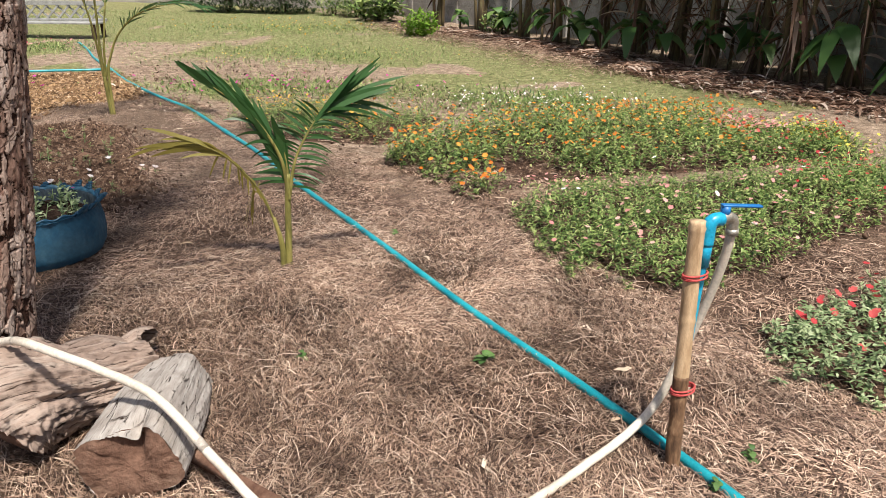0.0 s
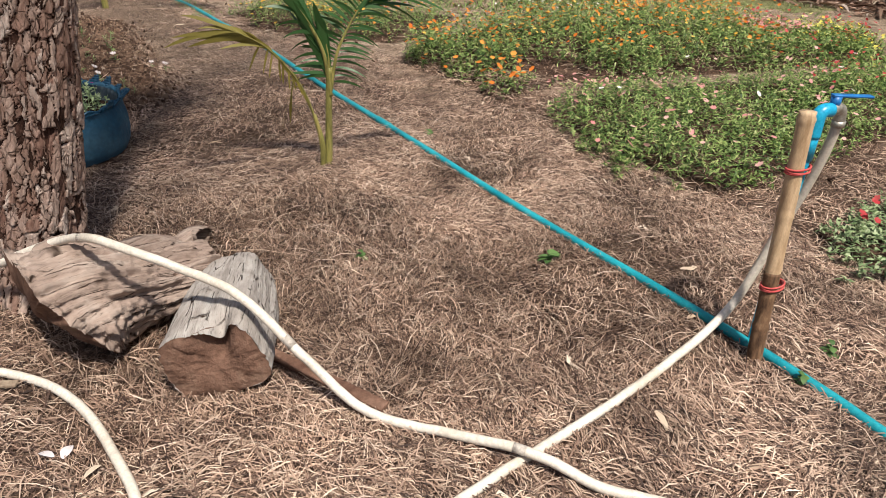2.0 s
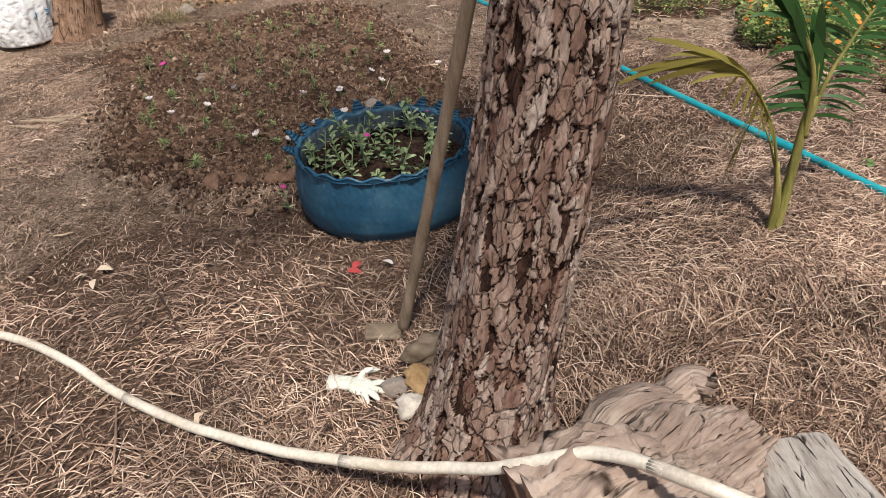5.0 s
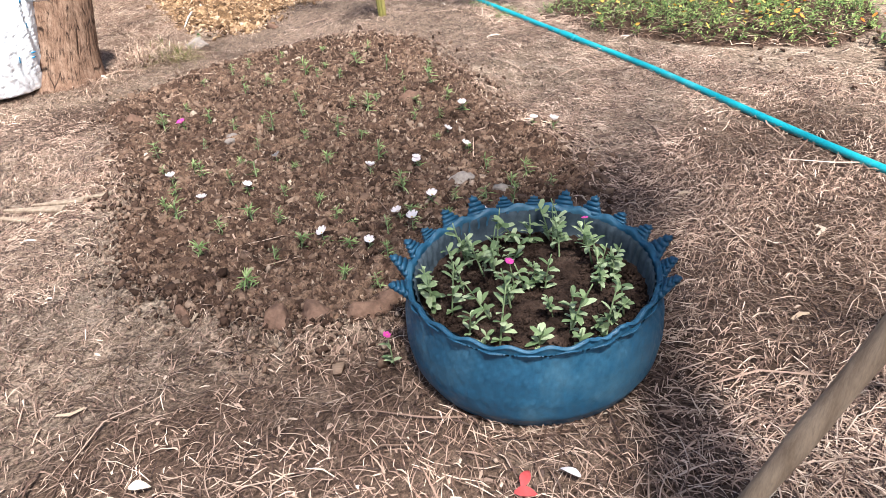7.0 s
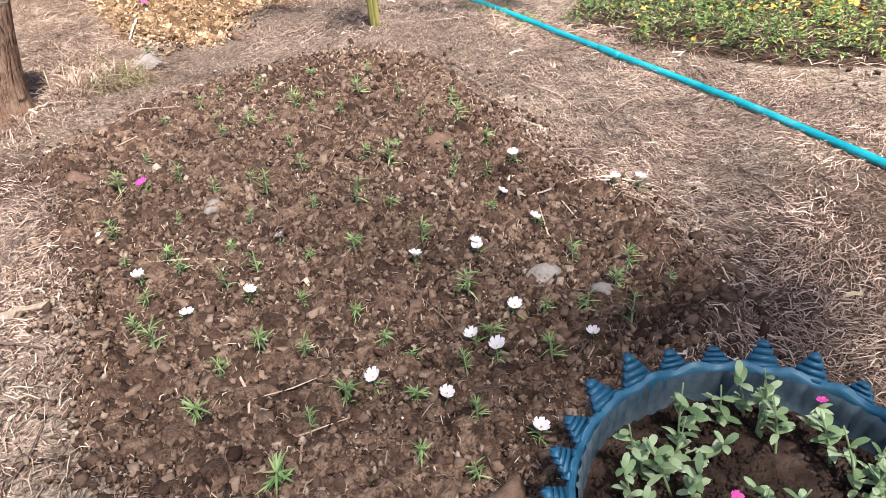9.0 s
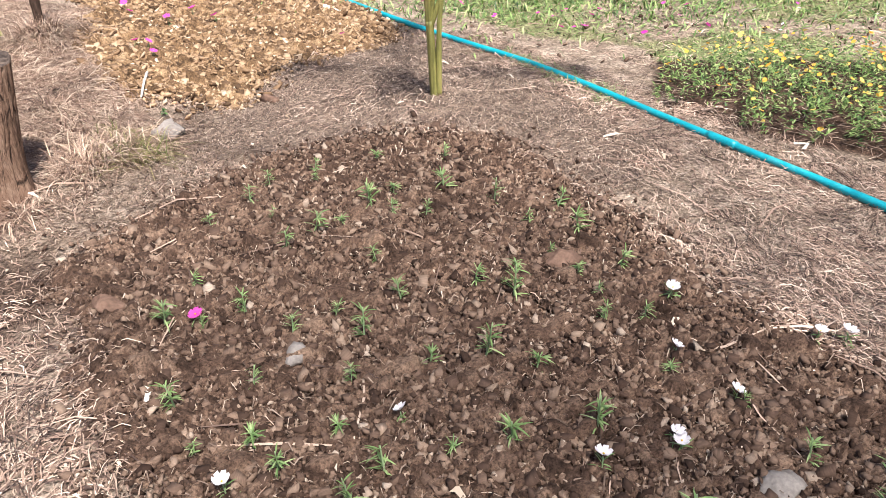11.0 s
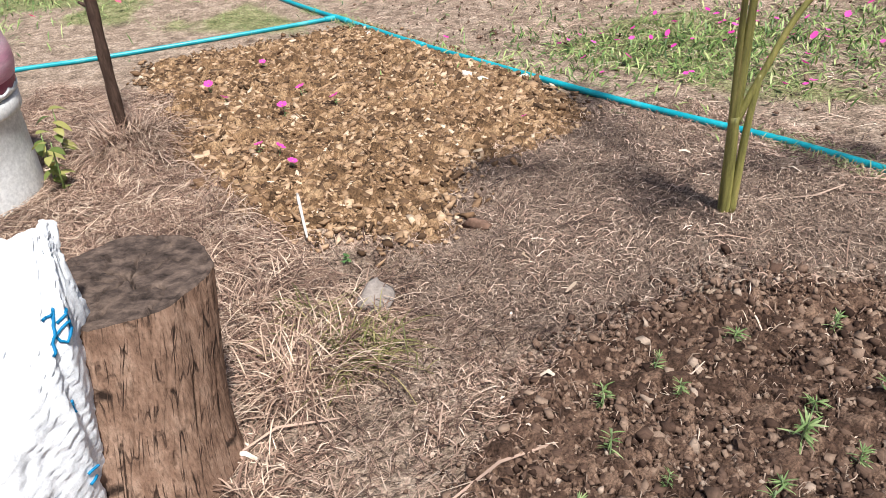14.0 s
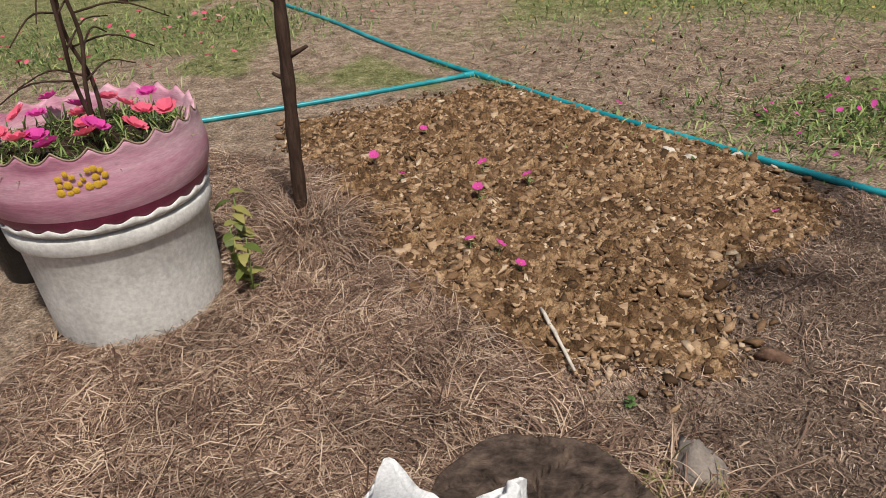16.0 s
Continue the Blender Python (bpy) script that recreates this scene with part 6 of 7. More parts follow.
ring = thing("concrete_ring", "pale grey concrete ring standing as a plinth", "concrete ring", "", (-6.345, 7.505, -0.02))
for name, prof in (("body", [(0.18, -0.03), (0.305, -0.03), (0.308, 0.0), (0.315, 0.2), (0.322, 0.385), (0.326, 0.392)]), ("flange", [(0.325, 0.391), (0.338, 0.395), (0.342, 0.402), (0.346, 0.45), (0.340, 0.458), (0.18, 0.46)])):
    V, F = lathe(prof, 96)
    rr = 1 + 0.008 * np.sin(3 * np.arctan2(V[:, 1], V[:, 0]) + V[:, 2] * 4)
    V[:, 0] *= rr
    V[:, 1] *= rr
    part(name, mesh(name, V, F, True), M_concrete, ring)

pot = thing("pink_pot", "pink painted tyre flower pot with scalloped rim", "flower pot", "", (-6.345, 7.505, 0.445))
V, F = lathe([(0.20, 0.0), (0.315, 0.0), (0.338, 0.012), (0.352, 0.035), (0.36, 0.07)], 144)
part("base_band", mesh("base_band", V, F, True), M_pot_dark, pot, "dark crimson lower band")
V, F = lathe([(0.3605, 0.068), (0.374, 0.11), (0.376, 0.16), (0.368, 0.21), (0.362, 0.245), (0.365, 0.255), (0.358, 0.262), (0.345, 0.25), (0.34, 0.21), (0.30, 0.17)], 144)
th = np.arctan2(V[:, 1], V[:, 0])
V[:, 2] += 0.030 * (1 - np.abs(np.sin(11 * th))) * step(0.225, 0.25, V[:, 2])
part("tyre_wall", mesh("tyre_wall", V, F, True), M_pot, pot)
a = np.linspace(0, 2 * np.pi, 265)
rim = np.stack([0.362 * np.cos(a), 0.362 * np.sin(a), 0.262 + 0.030 * (1 - np.abs(np.sin(11 * a)))], 1)
part("rim_edge", mesh("rim_edge", *tube(rim, 0.0032, 6, False), True), M_stick, pot, "pale cut rubber edge")
V, F = lathe([(0.333, 0.004), (0.345, 0.005), (0.352, 0.012), (0.3555, 0.024), (0.350, 0.026)], 264)
V[:, 2] += 0.016 * (1 - np.abs(np.sin(13 * np.arctan2(V[:, 1], V[:, 0])))) * step(0.005, 0.026, V[:, 2])
part("lower_lip", mesh("lower_lip", V, F, True), M_concrete, pot, "pale toothed lower lip")
V, F = lathe([(0.345, 0.19), (0.25, 0.205), (0.15, 0.21), (0.003, 0.215)], 60)
part("soil", mesh("soil", V, F, True), M_soil_bed, pot)
for fx, fz in ((0.02, 0.028), (0.10, 0.04)):
    for n in range(9):
        a, q = n * 0.785, 0.0 if n == 8 else 0.028
        ang = math.radians(-66) + (fx - 0.10 + q * math.cos(a) * (0.8 + 0.5 * rng.random())) / 0.376
        z = 0.165 + fz + q * math.sin(a) * (0.8 + 0.5 * rng.random())
        r_ = 0.3765 - 0.02 * max(0, z - 0.17) - 0.05 * max(0, 0.13 - z)
        d = part("painted_dot", mesh("painted_dot", *lathe(np.array([(0.0105, 0.0), (0.0095, 0.0006), (0.0005, 0.0007)]) * (0.7 + 0.6 * rng.random()), 9)), M_yellow_paint, pot, "yellow painted petal dot")
        d.matrix_basis = pose(r_ * math.cos(ang), r_ * math.sin(ang), z, 0, 90, math.degrees(ang))
n = 1500
q = rng.random((n, 2)) * 0.68 - 0.34
q = q[np.hypot(q[:, 0], q[:, 1]) < 0.325]
base = np.column_stack([q, np.full(len(q), 0.19)])
plant = thing("moss_rose_clump", "mat of needle-leaved moss rose with rose pink blooms", "flowers", "", (-6.345, 7.505, 0.455))
part("foliage", mesh("foliage", *ribbons(base, random_ways(len(q), 0.3, 1.0), 0.05 + 0.06 * rng.random(len(q)), 0.006, 0.3, 3)), M_leaf, plant)
fl = [(0.0, -0.27), (-0.2, -0.16), (0.28, 0.0), (0.16, 0.18), (-0.02, 0.02), (-0.11, -0.22), (-0.06, -0.20), (0.09, -0.20), (0.04, -0.08), (0.10, -0.13), (0.22, -0.12), (0.13, 0.06), (-0.17, 0.04), (-0.26, 0.07), (0.03, 0.16), (-0.06, 0.12), (0.2, 0.02), (-0.28, -0.08), (-0.2, 0.2)]
for n, (x, y) in enumerate(fl):
    part("flower", mesh("flower", *scatter(joined(flower_piece(1.0, 7, 0.45), flower_piece(0.72, 6, 0.85)), [(x, y, 0.262 + 0.02 * rng.random())], [0.036 + 0.008 * rng.random()], 0.3)), M_rose if n % 3 else M_magenta, plant)
black = thing("nursery_pot", "black plastic nursery pot behind the concrete ring", "plant pot", "", (-6.86, 7.78, float(gz(-6.86, 7.78))))
V, F = lathe([(0.02, 0.0), (0.12, 0.0), (0.125, 0.01), (0.15, 0.27), (0.16, 0.275), (0.16, 0.30), (0.15, 0.302), (0.145, 0.27), (0.13, 0.22), (0.01, 0.225)], 48)
part("body", mesh("body", V, F, True), M_black, black)
tree2 = thing("potted_shrub", "thin bare-stemmed shrub growing from the pink pot", "shrub", "", (-6.345, 7.505, 0.64))
for s in range(3):
    a = s * 2.1
    P = spline([(0.02 * math.cos(a), 0.02 * math.sin(a), 0), (0.03 * math.cos(a + 1), 0.03 * math.sin(a + 1), 0.2), (0.03 * math.cos(a + 2.4), 0.03 * math.sin(a + 2.4), 0.4), (0.06 * math.cos(a), 0.06 * math.sin(a), 0.8)], 24)
    stem = part("stem", mesh("stem", *tube(P + (0.05, -0.02, 0), np.linspace(0.008, 0.005, 24), 8), True), M_twig, tree2)
    for b in range(5):
        p = P[6 + b * 3] + (0.05, -0.02, 0)
        d = random_ways(1, -0.2, 0.5)[0] * (0.18 + 0.12 * rng.random())
        part("twig", mesh("twig", *tube(spline([p, p + d * 0.5 + (0, 0, 0.02), p + d - (0, 0, 0.04)], 8), np.linspace(0.004, 0.002, 8), 5), True), M_twig, stem)

pole = thing("sapling_trunk", "thin dark bare sapling trunk with short stubs", "tree", "", (-5.775, 7.93, float(gz(-5.775, 7.93))))
P = spline([(0, 0, -0.04), (0.022, 0.0, 0.35), (0.045, 0.01, 0.7), (0.07, 0.02, 1.2), (0.1, 0.03, 2.0)], 50)
part("trunk", mesh("trunk", *tube(P, np.linspace(0.03, 0.018, 50) + 0.002 * np.sin(np.arange(50) * 1.3), 12), True), M_twig, pole)
for h, a, L in ((18, 0.1, 0.09), (16, 2.9, 0.06), (24, 0.2, 0.1), (23, 3.0, 0.05), (30, 1.0, 0.12)):
    p = P[h]
    d = np.array([math.cos(a), math.sin(a), 0.45]) * L
    part("stub", mesh("stub", *tube([p, p + d * 0.6, p + d], [0.012, 0.009, 0.006], 8), True), M_twig, pole)
M_olive_leaf = island_mat("olive_weed_leaves", [(0.0, (0.09, 0.13, 0.03)), (0.6, (0.20, 0.24, 0.06)), (1.0, (0.36, 0.33, 0.11))], 0.5, 0.3, 0.3)
for x, y in ((-6.02, 7.80), (-5.98, 7.55), (-5.9, 7.45), (-6.9, 9.0)):
    ob = thing("weed_seedling", "young broad-leaved green weed by the pot", "weed", "broad-leaved weeds", (x, y, float(gz(x, y))))
    part("stem", mesh("stem", *tube([(0, 0, -0.01), (0.01, 0, 0.12), (0.015, 0.01, 0.24)], [0.005, 0.004, 0.002], 6), True), M_leaf, ob)
    b = np.zeros((8, 3))
    b[:, 2] = np.linspace(0.03, 0.24, 8)
    part("foliage", mesh("foliage", *ribbons(b, random_ways(8, -0.1, 0.5), 0.08, 0.042, 0.6, 5, 0.15, 0.7)), M_olive_leaf, ob)

# ---- things by the big tree ----
P = spline([(-1.963, 2.622, float(gz(-1.963, 2.622))), (-1.83, 2.565, 0.5), (-1.70, 2.51, 1.0), (-1.645, 2.487, 1.22)], 30)
handle = thing("tool_handle", "long worn wooden tool handle leaning against the tree", "tool handle")
part("shaft", mesh("shaft", *tube(P, 0.0165 + 0.001 * np.sin(np.arange(30)), 12), True), M_stick, handle)
bm = bmesh.new()
box(bm, -0.08, 0.03, -0.035, 0.035, -0.004, 0.012, pose(-1.99, 2.60, 0.015, 0, 4, 10), 0.006)
part("blade", from_bm(bm, "blade"), M_stone_dark, handle, "rusty brown flat blade")


def stone(x, y, r, mat, label, z=0.35, seed=0, name="stone", group="", stretch=(1, 0.8, 0.6), up=0.0):
    V, F = ICO3
    local = np.random.default_rng(seed)
    d = np.full(len(V), 1.1)
    for cut in range(11):
        w = local.normal(size=3)
        w /= np.linalg.norm(w)
        d = np.minimum(d, (0.45 + 0.35 * local.random()) / np.maximum(V @ w, 0.05))
    d = d * (0.70 + 0.60 * fnoise(V[:, 0] * 2 + seed * 3.1, V[:, 1] * 2 + V[:, 2] * 1.7 + seed, 2.6, 91 + seed, 4))
    W = V * d[:, None] * r * 1.25 * np.array(stretch)
    ob = single(name, mesh(name, W, F, False), mat, label, "stone", group)
    ob.matrix_basis = pose(x, y, float(gz(x, y)) + r * z * stretch[2] + up, 6 * math.sin(seed), 8 * math.cos(seed), 57 * seed)
    return ob


stone(-1.875, 2.51, 0.078, M_stone_dark, "rounded dark brown stone against the tree foot", 0.6, 1)
stone(-1.87, 2.42, 0.055, M_stone_ochre, "yellowish brown stone at the tree foot", 0.5, 2)
stone(-1.945, 2.37, 0.042, M_stone, "small grey stone beside a white glove", 0.5, 3)
stone(-1.875, 2.31, 0.05, M_stone_white, "chipped pale block at the tree foot", 0.5, 4, "block", "", (1, 0.7, 0.8))

glove = thing("work_glove", "dropped white cotton work glove at the tree foot", "glove", "", (-2.03, 2.37, float(gz(-2.03, 2.37)) + 0.012))
V, F = ICO3
pieces = [(V * (0.05, 0.042, 0.014), F)]
for n, (a, L) in enumerate(((150, 0.062), (172, 0.072), (198, 0.07), (222, 0.06))):
    d = np.array([math.cos(math.radians(a)), math.sin(math.radians(a)), 0])
    V2, F2 = tube(spline([d * 0.03, d * (0.03 + L * 0.6) + (0, 0, 0.012 * (n % 2)), d * (0.03 + L)], 8), [0.012, 0.0125, 0.012, 0.012, 0.012, 0.011, 0.009, 0.004], 10)
    V2[:, 2] *= 0.7
    pieces.append((V2, np.concatenate([F2[:, :3], F2[:, [0, 2, 3]]])))
V2, F2 = tube(spline([(0.02, -0.01, 0), (0.03, -0.06, 0.004), (0.0, -0.095, 0)], 8), [0.014, 0.014, 0.013, 0.013, 0.012, 0.011, 0.009, 0.004], 10)
pieces.append((V2, np.concatenate([F2[:, :3], F2[:, [0, 2, 3]]])))
V2, F2 = tube(spline([(0.035, 0.01, 0), (0.07, 0.03, 0.006), (0.10, 0.05, 0.004)], 8), [0.03, 0.031, 0.032, 0.031, 0.032, 0.034, 0.035, 0.036], 12)
V2[:, 2] *= 0.4
pieces.append((V2, np.concatenate([F2[:, :3], F2[:, [0, 2, 3]]])))
part("cloth", mesh("cloth", *joined(*pieces), True), M_glove, glove)
glove.scale = (0.82, 0.82, 0.82)
glove.rotation_euler = (0, 0, math.radians(150))

for x, y, r, mt, lb, s in ((-3.64, 4.885, 0.045, M_stone, "flat grey stone in the dug bed", 5), (-2.832, 5.31, 0.06, M_stone_red, "red clay lump in the dug bed", 6), (-2.486, 4.38, 0.05, M_stone, "grey slate-like stone in the dug bed", 7),
                           (-4.554, 6.51, 0.085, M_stone, "half-buried grey stone among dry grass", 8), (-4.138, 6.96, 0.045, M_stone_red, "brown stone on bare earth", 9), (-2.3, 4.32, 0.04, M_stone, "pale stone behind the tyre planter", 10),
                           (-2.05, 3.80, 0.05, M_stone_white, "pale round stone by the tyre planter", 11), (-4.02, 8.45, 0.04, M_stone_white, "pale chip of stone lying beside the pipe", 12), (-3.95, 8.36, 0.045, M_stone_white, "pale chip of stone lying beside the pipe", 13),
                           (-4.08, 8.5, 0.03, M_stone_white, "pale chip of stone lying beside the pipe", 14), (-4.62, 9.62, 0.045, M_stone_white, "pale stone near the pipe joint", 15), (-3.72, 8.36, 0.035, M_stone_white, "pale chip of stone lying beside the pipe", 16),
                           (-2.95, 3.47, 0.055, M_stone_red, "lump of red-brown soil at the bed edge", 17), (-2.83, 3.5, 0.06, M_stone_red, "lump of red-brown soil at the bed edge", 18), (-2.70, 3.52, 0.055, M_stone_red, "lump of red-brown soil at the bed edge", 19),
                           (-2.62, 3.60, 0.06, M_stone_red, "lump of red-brown soil at the bed edge", 20), (-3.28, 3.52, 0.03, M_stone_red, "small brown stone by the bed", 21), (-4.25, 5.1, 0.045, M_stone_red, "orange-brown clay lump in the dug bed", 22)):
    stone(x, y, r, mt, lb, 0.3, s, "stone", "stones on the ground")


# ---- flower beds ----
def bed_plants(poly, per_m2, height, leaf_len, leaf_w, seed):
    """Dense low plants: many stems, each with leaves along it. Returns leaves and the stem tops."""
    P = np.asarray(poly)
    area = 0.5 * abs(np.dot(P[:, 0], np.roll(P[:, 1], -1)) - np.dot(P[:, 1], np.roll(P[:, 0], -1)))
    q = sample_poly(poly, int(area * per_m2))
    edge = step(0.03, -0.16, poly_sd(poly, q[:, 0], q[:, 1]) + 0.12 * (fnoise(q[:, 0], q[:, 1], 2.2, seed) - 0.5))
    keep = rng.random(len(q)) < (0.25 + 0.75 * edge) * step(0.27, 0.40, fnoise(q[:, 0], q[:, 1], 1.5, seed + 5)) * (0.25 + 0.75 * step(0.3, 0.5, fnoise(q[:, 0], q[:, 1], 7, seed + 9, 2)))
    q, edge = q[keep], edge[keep]
    h = height * (0.35 + 0.65 * edge) * (0.35 + 0.5 * fnoise(q[:, 0], q[:, 1], 3.2, seed + 2) + 0.55 * step(0.3, 0.7, fnoise(q[:, 0], q[:, 1], 8, seed + 4, 2))) * (0.65 + 0.6 * rng.random(len(q)))
    lean = rng.normal(size=(len(q), 2)) * 0.35 * h[:, None]
    root = on_ground(q, -0.005)
    top = root + np.column_stack([lean, h])
    k = 11
    u = 0.12 + 0.88 * rng.random((len(q), k)) ** 0.7
    base = (root[:, None] * (1 - u[..., None]) + top[:, None] * u[..., None]).reshape(-1, 3)
    n = len(base)
    return ribbons(base, random_ways(n, 0.0, 0.85), leaf_len * (0.6 + 0.7 * rng.random(n)), leaf_w * (0.7 + 0.6 * rng.random(n)), 0.25, 2, 0.3), top


def blooms(tops, n, size, mat, parent, label, where=None, cup=0.35, up=0.022):
    t = tops if where is None else tops[where(tops[:, 0], tops[:, 1])]
    t = t[rng.permutation(len(t))[:n]] + (0, 0, up)
    part("blooms", mesh("blooms", *scatter(flower_piece(1.0, 6, cup), t, size * (0.75 + 0.5 * rng.random(len(t))), 0.35)), mat, parent, label)


bed = thing("pink_flower_bed", "dense bed of moss rose with small pale pink blooms", "flower bed", kind="stuff")
lv, tops = bed_plants(FL_PINK, 900, 0.19, 0.034, 0.0095, 201)
part("foliage", mesh("foliage", *lv), M_leaf, bed)
blooms(tops, 130, 0.0145, M_pink, bed, "pale pink blooms", lambda x, y: x < 2.6)
blooms(tops, 8, 0.015, M_white, bed, "white blooms", lambda x, y: x < 2.6)
blooms(tops, 60, 0.0125, M_red, bed, "red blooms", lambda x, y: (x > 2.2) & (y > 3.9))

bed = thing("orange_flower_bed", "dense bed of moss rose covered in orange blooms", "flower bed", kind="stuff")
lv, tops = bed_plants(FL_ORANGE, 620, 0.21, 0.042, 0.012, 211)
part("foliage", mesh("foliage", *lv), M_leaf, bed)
blooms(tops, 460, 0.0155, M_orange, bed, "orange blooms", lambda x, y: (x < 2.4) & (y > 5.0) & (fnoise(x, y, 2.6, 241) + 0.12 * (y - 5.6) > 0.5))
blooms(tops, 30, 0.018, M_orange, bed, "orange blooms at the front edge", lambda x, y: y < 4.9)
blooms(tops, 200, 0.0125, M_yellow, bed, "yellow blooms", lambda x, y: (y > 5.4) & (fnoise(x, y, 2.2, 243) > 0.48))
blooms(tops, 130, 0.0135, M_red, bed, "red blooms", lambda x, y: x > 2.3)

bed = thing("red_flower_bed", "low mat of moss rose with bright red blooms", "flower bed", kind="stuff")
lv, tops = bed_plants(FL_RED, 800, 0.14, 0.034, 0.012, 221)
part("foliage", mesh("foliage", *lv), M_leaf_grey, bed)
blooms(tops, 80, 0.016, M_red, bed, "bright red blooms", None, 0.55)

bed = thing("yellow_flower_bed", "bed of moss rose with yellow blooms beside the pipe", "flower bed", kind="stuff")
lv, tops = bed_plants(FL_YELLOW, 620, 0.18, 0.030, 0.008, 231)
part("foliage", mesh("foliage", *lv), M_leaf, bed)
blooms(tops, 280, 0.011, M_yellow, bed, "yellow blooms", lambda x, y: x < -0.8)
blooms(tops, 60, 0.013, M_orange, bed, "orange blooms", lambda x, y: x > -1.0)


def patch(name, label, cx, cy, sx, sy, n, mat, size, leaves, height=0.06):
    """A loose drift of low plants with blooms."""
    ob = thing(name, label, "flowers", kind="stuff")
    q = rng.normal(size=(leaves, 2)) * (sx, sy) + (cx, cy)
    part("foliage", mesh("foliage", *ribbons(on_ground(q, 0.0), random_ways(leaves, 0.2, 0.95), height * (0.6 + rng.random(leaves)), 0.012, 0.3, 2, 0.2)), M_leaf, ob)
    q = q[:n]
    part("blooms", mesh("blooms", *scatter(flower_piece(1.0, 5, 0.35), on_ground(q, height * (0.6 + 0.5 * rng.random(len(q)))), size * (0.7 + 0.6 * rng.random(len(q))), 0.35)), mat, ob)
    return ob


patch("white_flowers", "drift of small white flowers in the lawn", 0.95, 7.8, 0.5, 0.45, 190, M_white, 0.0115, 2600, 0.09)
patch("white_flowers", "scattered white flowers in the lawn", 0.2, 7.9, 0.9, 0.6, 45, M_white, 0.012, 1300, 0.08)
patch("pink_flowers", "drift of pale pink flowers before the wall", 2.72, 6.6, 0.22, 0.16, 300, M_pink, 0.018, 1200, 0.09)
patch("yellow_flowers", "drift of lemon yellow flowers before the wall", 3.25, 6.25, 0.16, 0.32, 260, M_lemon, 0.014, 1300, 0.09)
patch("red_flowers", "scarlet moss rose at the bed end", 3.0, 5.2, 0.28, 0.25, 60, M_red, 0.014, 900, 0.10)
patch("pink_flowers", "low pink moss rose in the gap between beds", 1.05, 4.78, 0.28, 0.06, 60, M_pink, 0.016, 120, 0.05)
patch("orange_flowers", "orange flowers at the far bed edge", 2.2, 7.4, 0.5, 0.3, 160, M_orange, 0.016, 1100, 0.09)
patch("yellow_flowers", "tiny yellow flowers far across the lawn", -3.3, 16.2, 1.5, 0.8, 140, M_yellow, 0.016, 2500, 0.1)
patch("yellow_flowers", "tiny yellow flowers in green grass", -2.4, 11.6, 1.2, 0.8, 90, M_yellow, 0.011, 2600, 0.09)
patch("magenta_flowers", "scattered magenta moss rose in sparse grass", -2.7, 8.85, 0.62, 0.42, 46, M_magenta, 0.019, 2300, 0.075)
patch("magenta_flowers", "scattered magenta moss rose in sparse grass", -1.4, 8.6, 0.7, 0.45, 30, M_magenta, 0.019, 2000, 0.075)
patch("pink_flowers", "mixed pink and red flowers in far grass", -8.6, 11.6, 1.0, 0.9, 50, M_rose, 0.026, 2500, 0.1)
patch("pink_flowers", "pale pink flowers in far grass", -6.9, 12.6, 0.8, 0.6, 22, M_pink, 0.024, 1500, 0.08)

# ---- lawn ----
n = 330000
q = np.column_stack([rng.random(n) * 16 - 11, 6.3 + rng.random(n) ** 1.3 * 15])
q = q[rng.random(n) < lawn(q[:, 0], q[:, 1]) * (0.25 + 0.75 * fnoise(q[:, 0], q[:, 1], 2.6, 61))]
n = len(q)
far = np.clip((q[:, 1] - 6) / 10, 0, 1)
single("lawn_grass", mesh("lawn_grass", *ribbons(on_ground(q, -0.004), random_ways(n, 0.25, 0.95), (0.035 + 0.045 * rng.random(n)) * (1 + 0.5 * far), 0.007 * (1 + 1.5 * far), 0.2, 1)), M_grass, "patchy short green lawn grass", "grass", kind="stuff")

# ---- seedlings in the dug bed ----
M_seed = island_mat("pale_needle_leaves", [(0.0, (0.10, 0.17, 0.05)), (0.6, (0.22, 0.32, 0.11)), (1.0, (0.38, 0.46, 0.20))], 0.5, 0.3, 0.3)
A = [seedling("bed_seedling", "small green moss rose seedling in dark soil", "seedling", "seedlings in the dug bed", 26, 0.045 + 0.012 * n, 0.040, 0.0038, M_seed, None) for n in range(4)]
spots = []
while len(spots) < 84:
    q = sample_poly(BED_A, 1)
    if len(q) and poly_sd(BED_A, q[:, 0], q[:, 1])[0] < -0.12 and all(np.hypot(q[0, 0] - s[0], q[0, 1] - s[1]) > 0.11 for s in spots):
        spots.append((q[0, 0], q[0, 1], float(gz(q[0, 0], q[0, 1]))))
place_copies(A, spots, 0.015, (0.6, 1.35))
W = [seedling("white_flower", "moss rose seedling with one open white flower", "flower", "white flowers in the dug bed", 20, 0.055, 0.036, 0.004, M_seed, M_white, 0.021, 0.2, 1.0, 0.15, 7, 0.75) for n in range(3)]
spots = [(-2.53, 5.10), (-2.589, 4.851), (-2.203, 4.87), (-2.111, 4.869), (-3.33, 4.63), (-2.684, 4.529), (-2.66, 4.505), (-2.485, 4.67), (-3.714, 4.395), (-3.35, 4.31), (-3.514, 4.233), (-2.864, 4.45), (-2.574, 4.213), (-2.924, 3.948), (-2.748, 3.896), (-2.664, 4.101), (-2.62, 4.04), (-2.36, 4.10), (-2.53, 3.78)]
place_copies(W, [(x, y, float(gz(x, y))) for x, y in spots], -0.016, (0.9, 1.1))
Mg = [seedling("magenta_flower", "moss rose seedling with one magenta flower", "flower", "magenta flowers in the clay bed", 14, 0.06, 0.034, 0.004, M_seed, M_magenta, 0.026, 0.2) for n in range(2)]
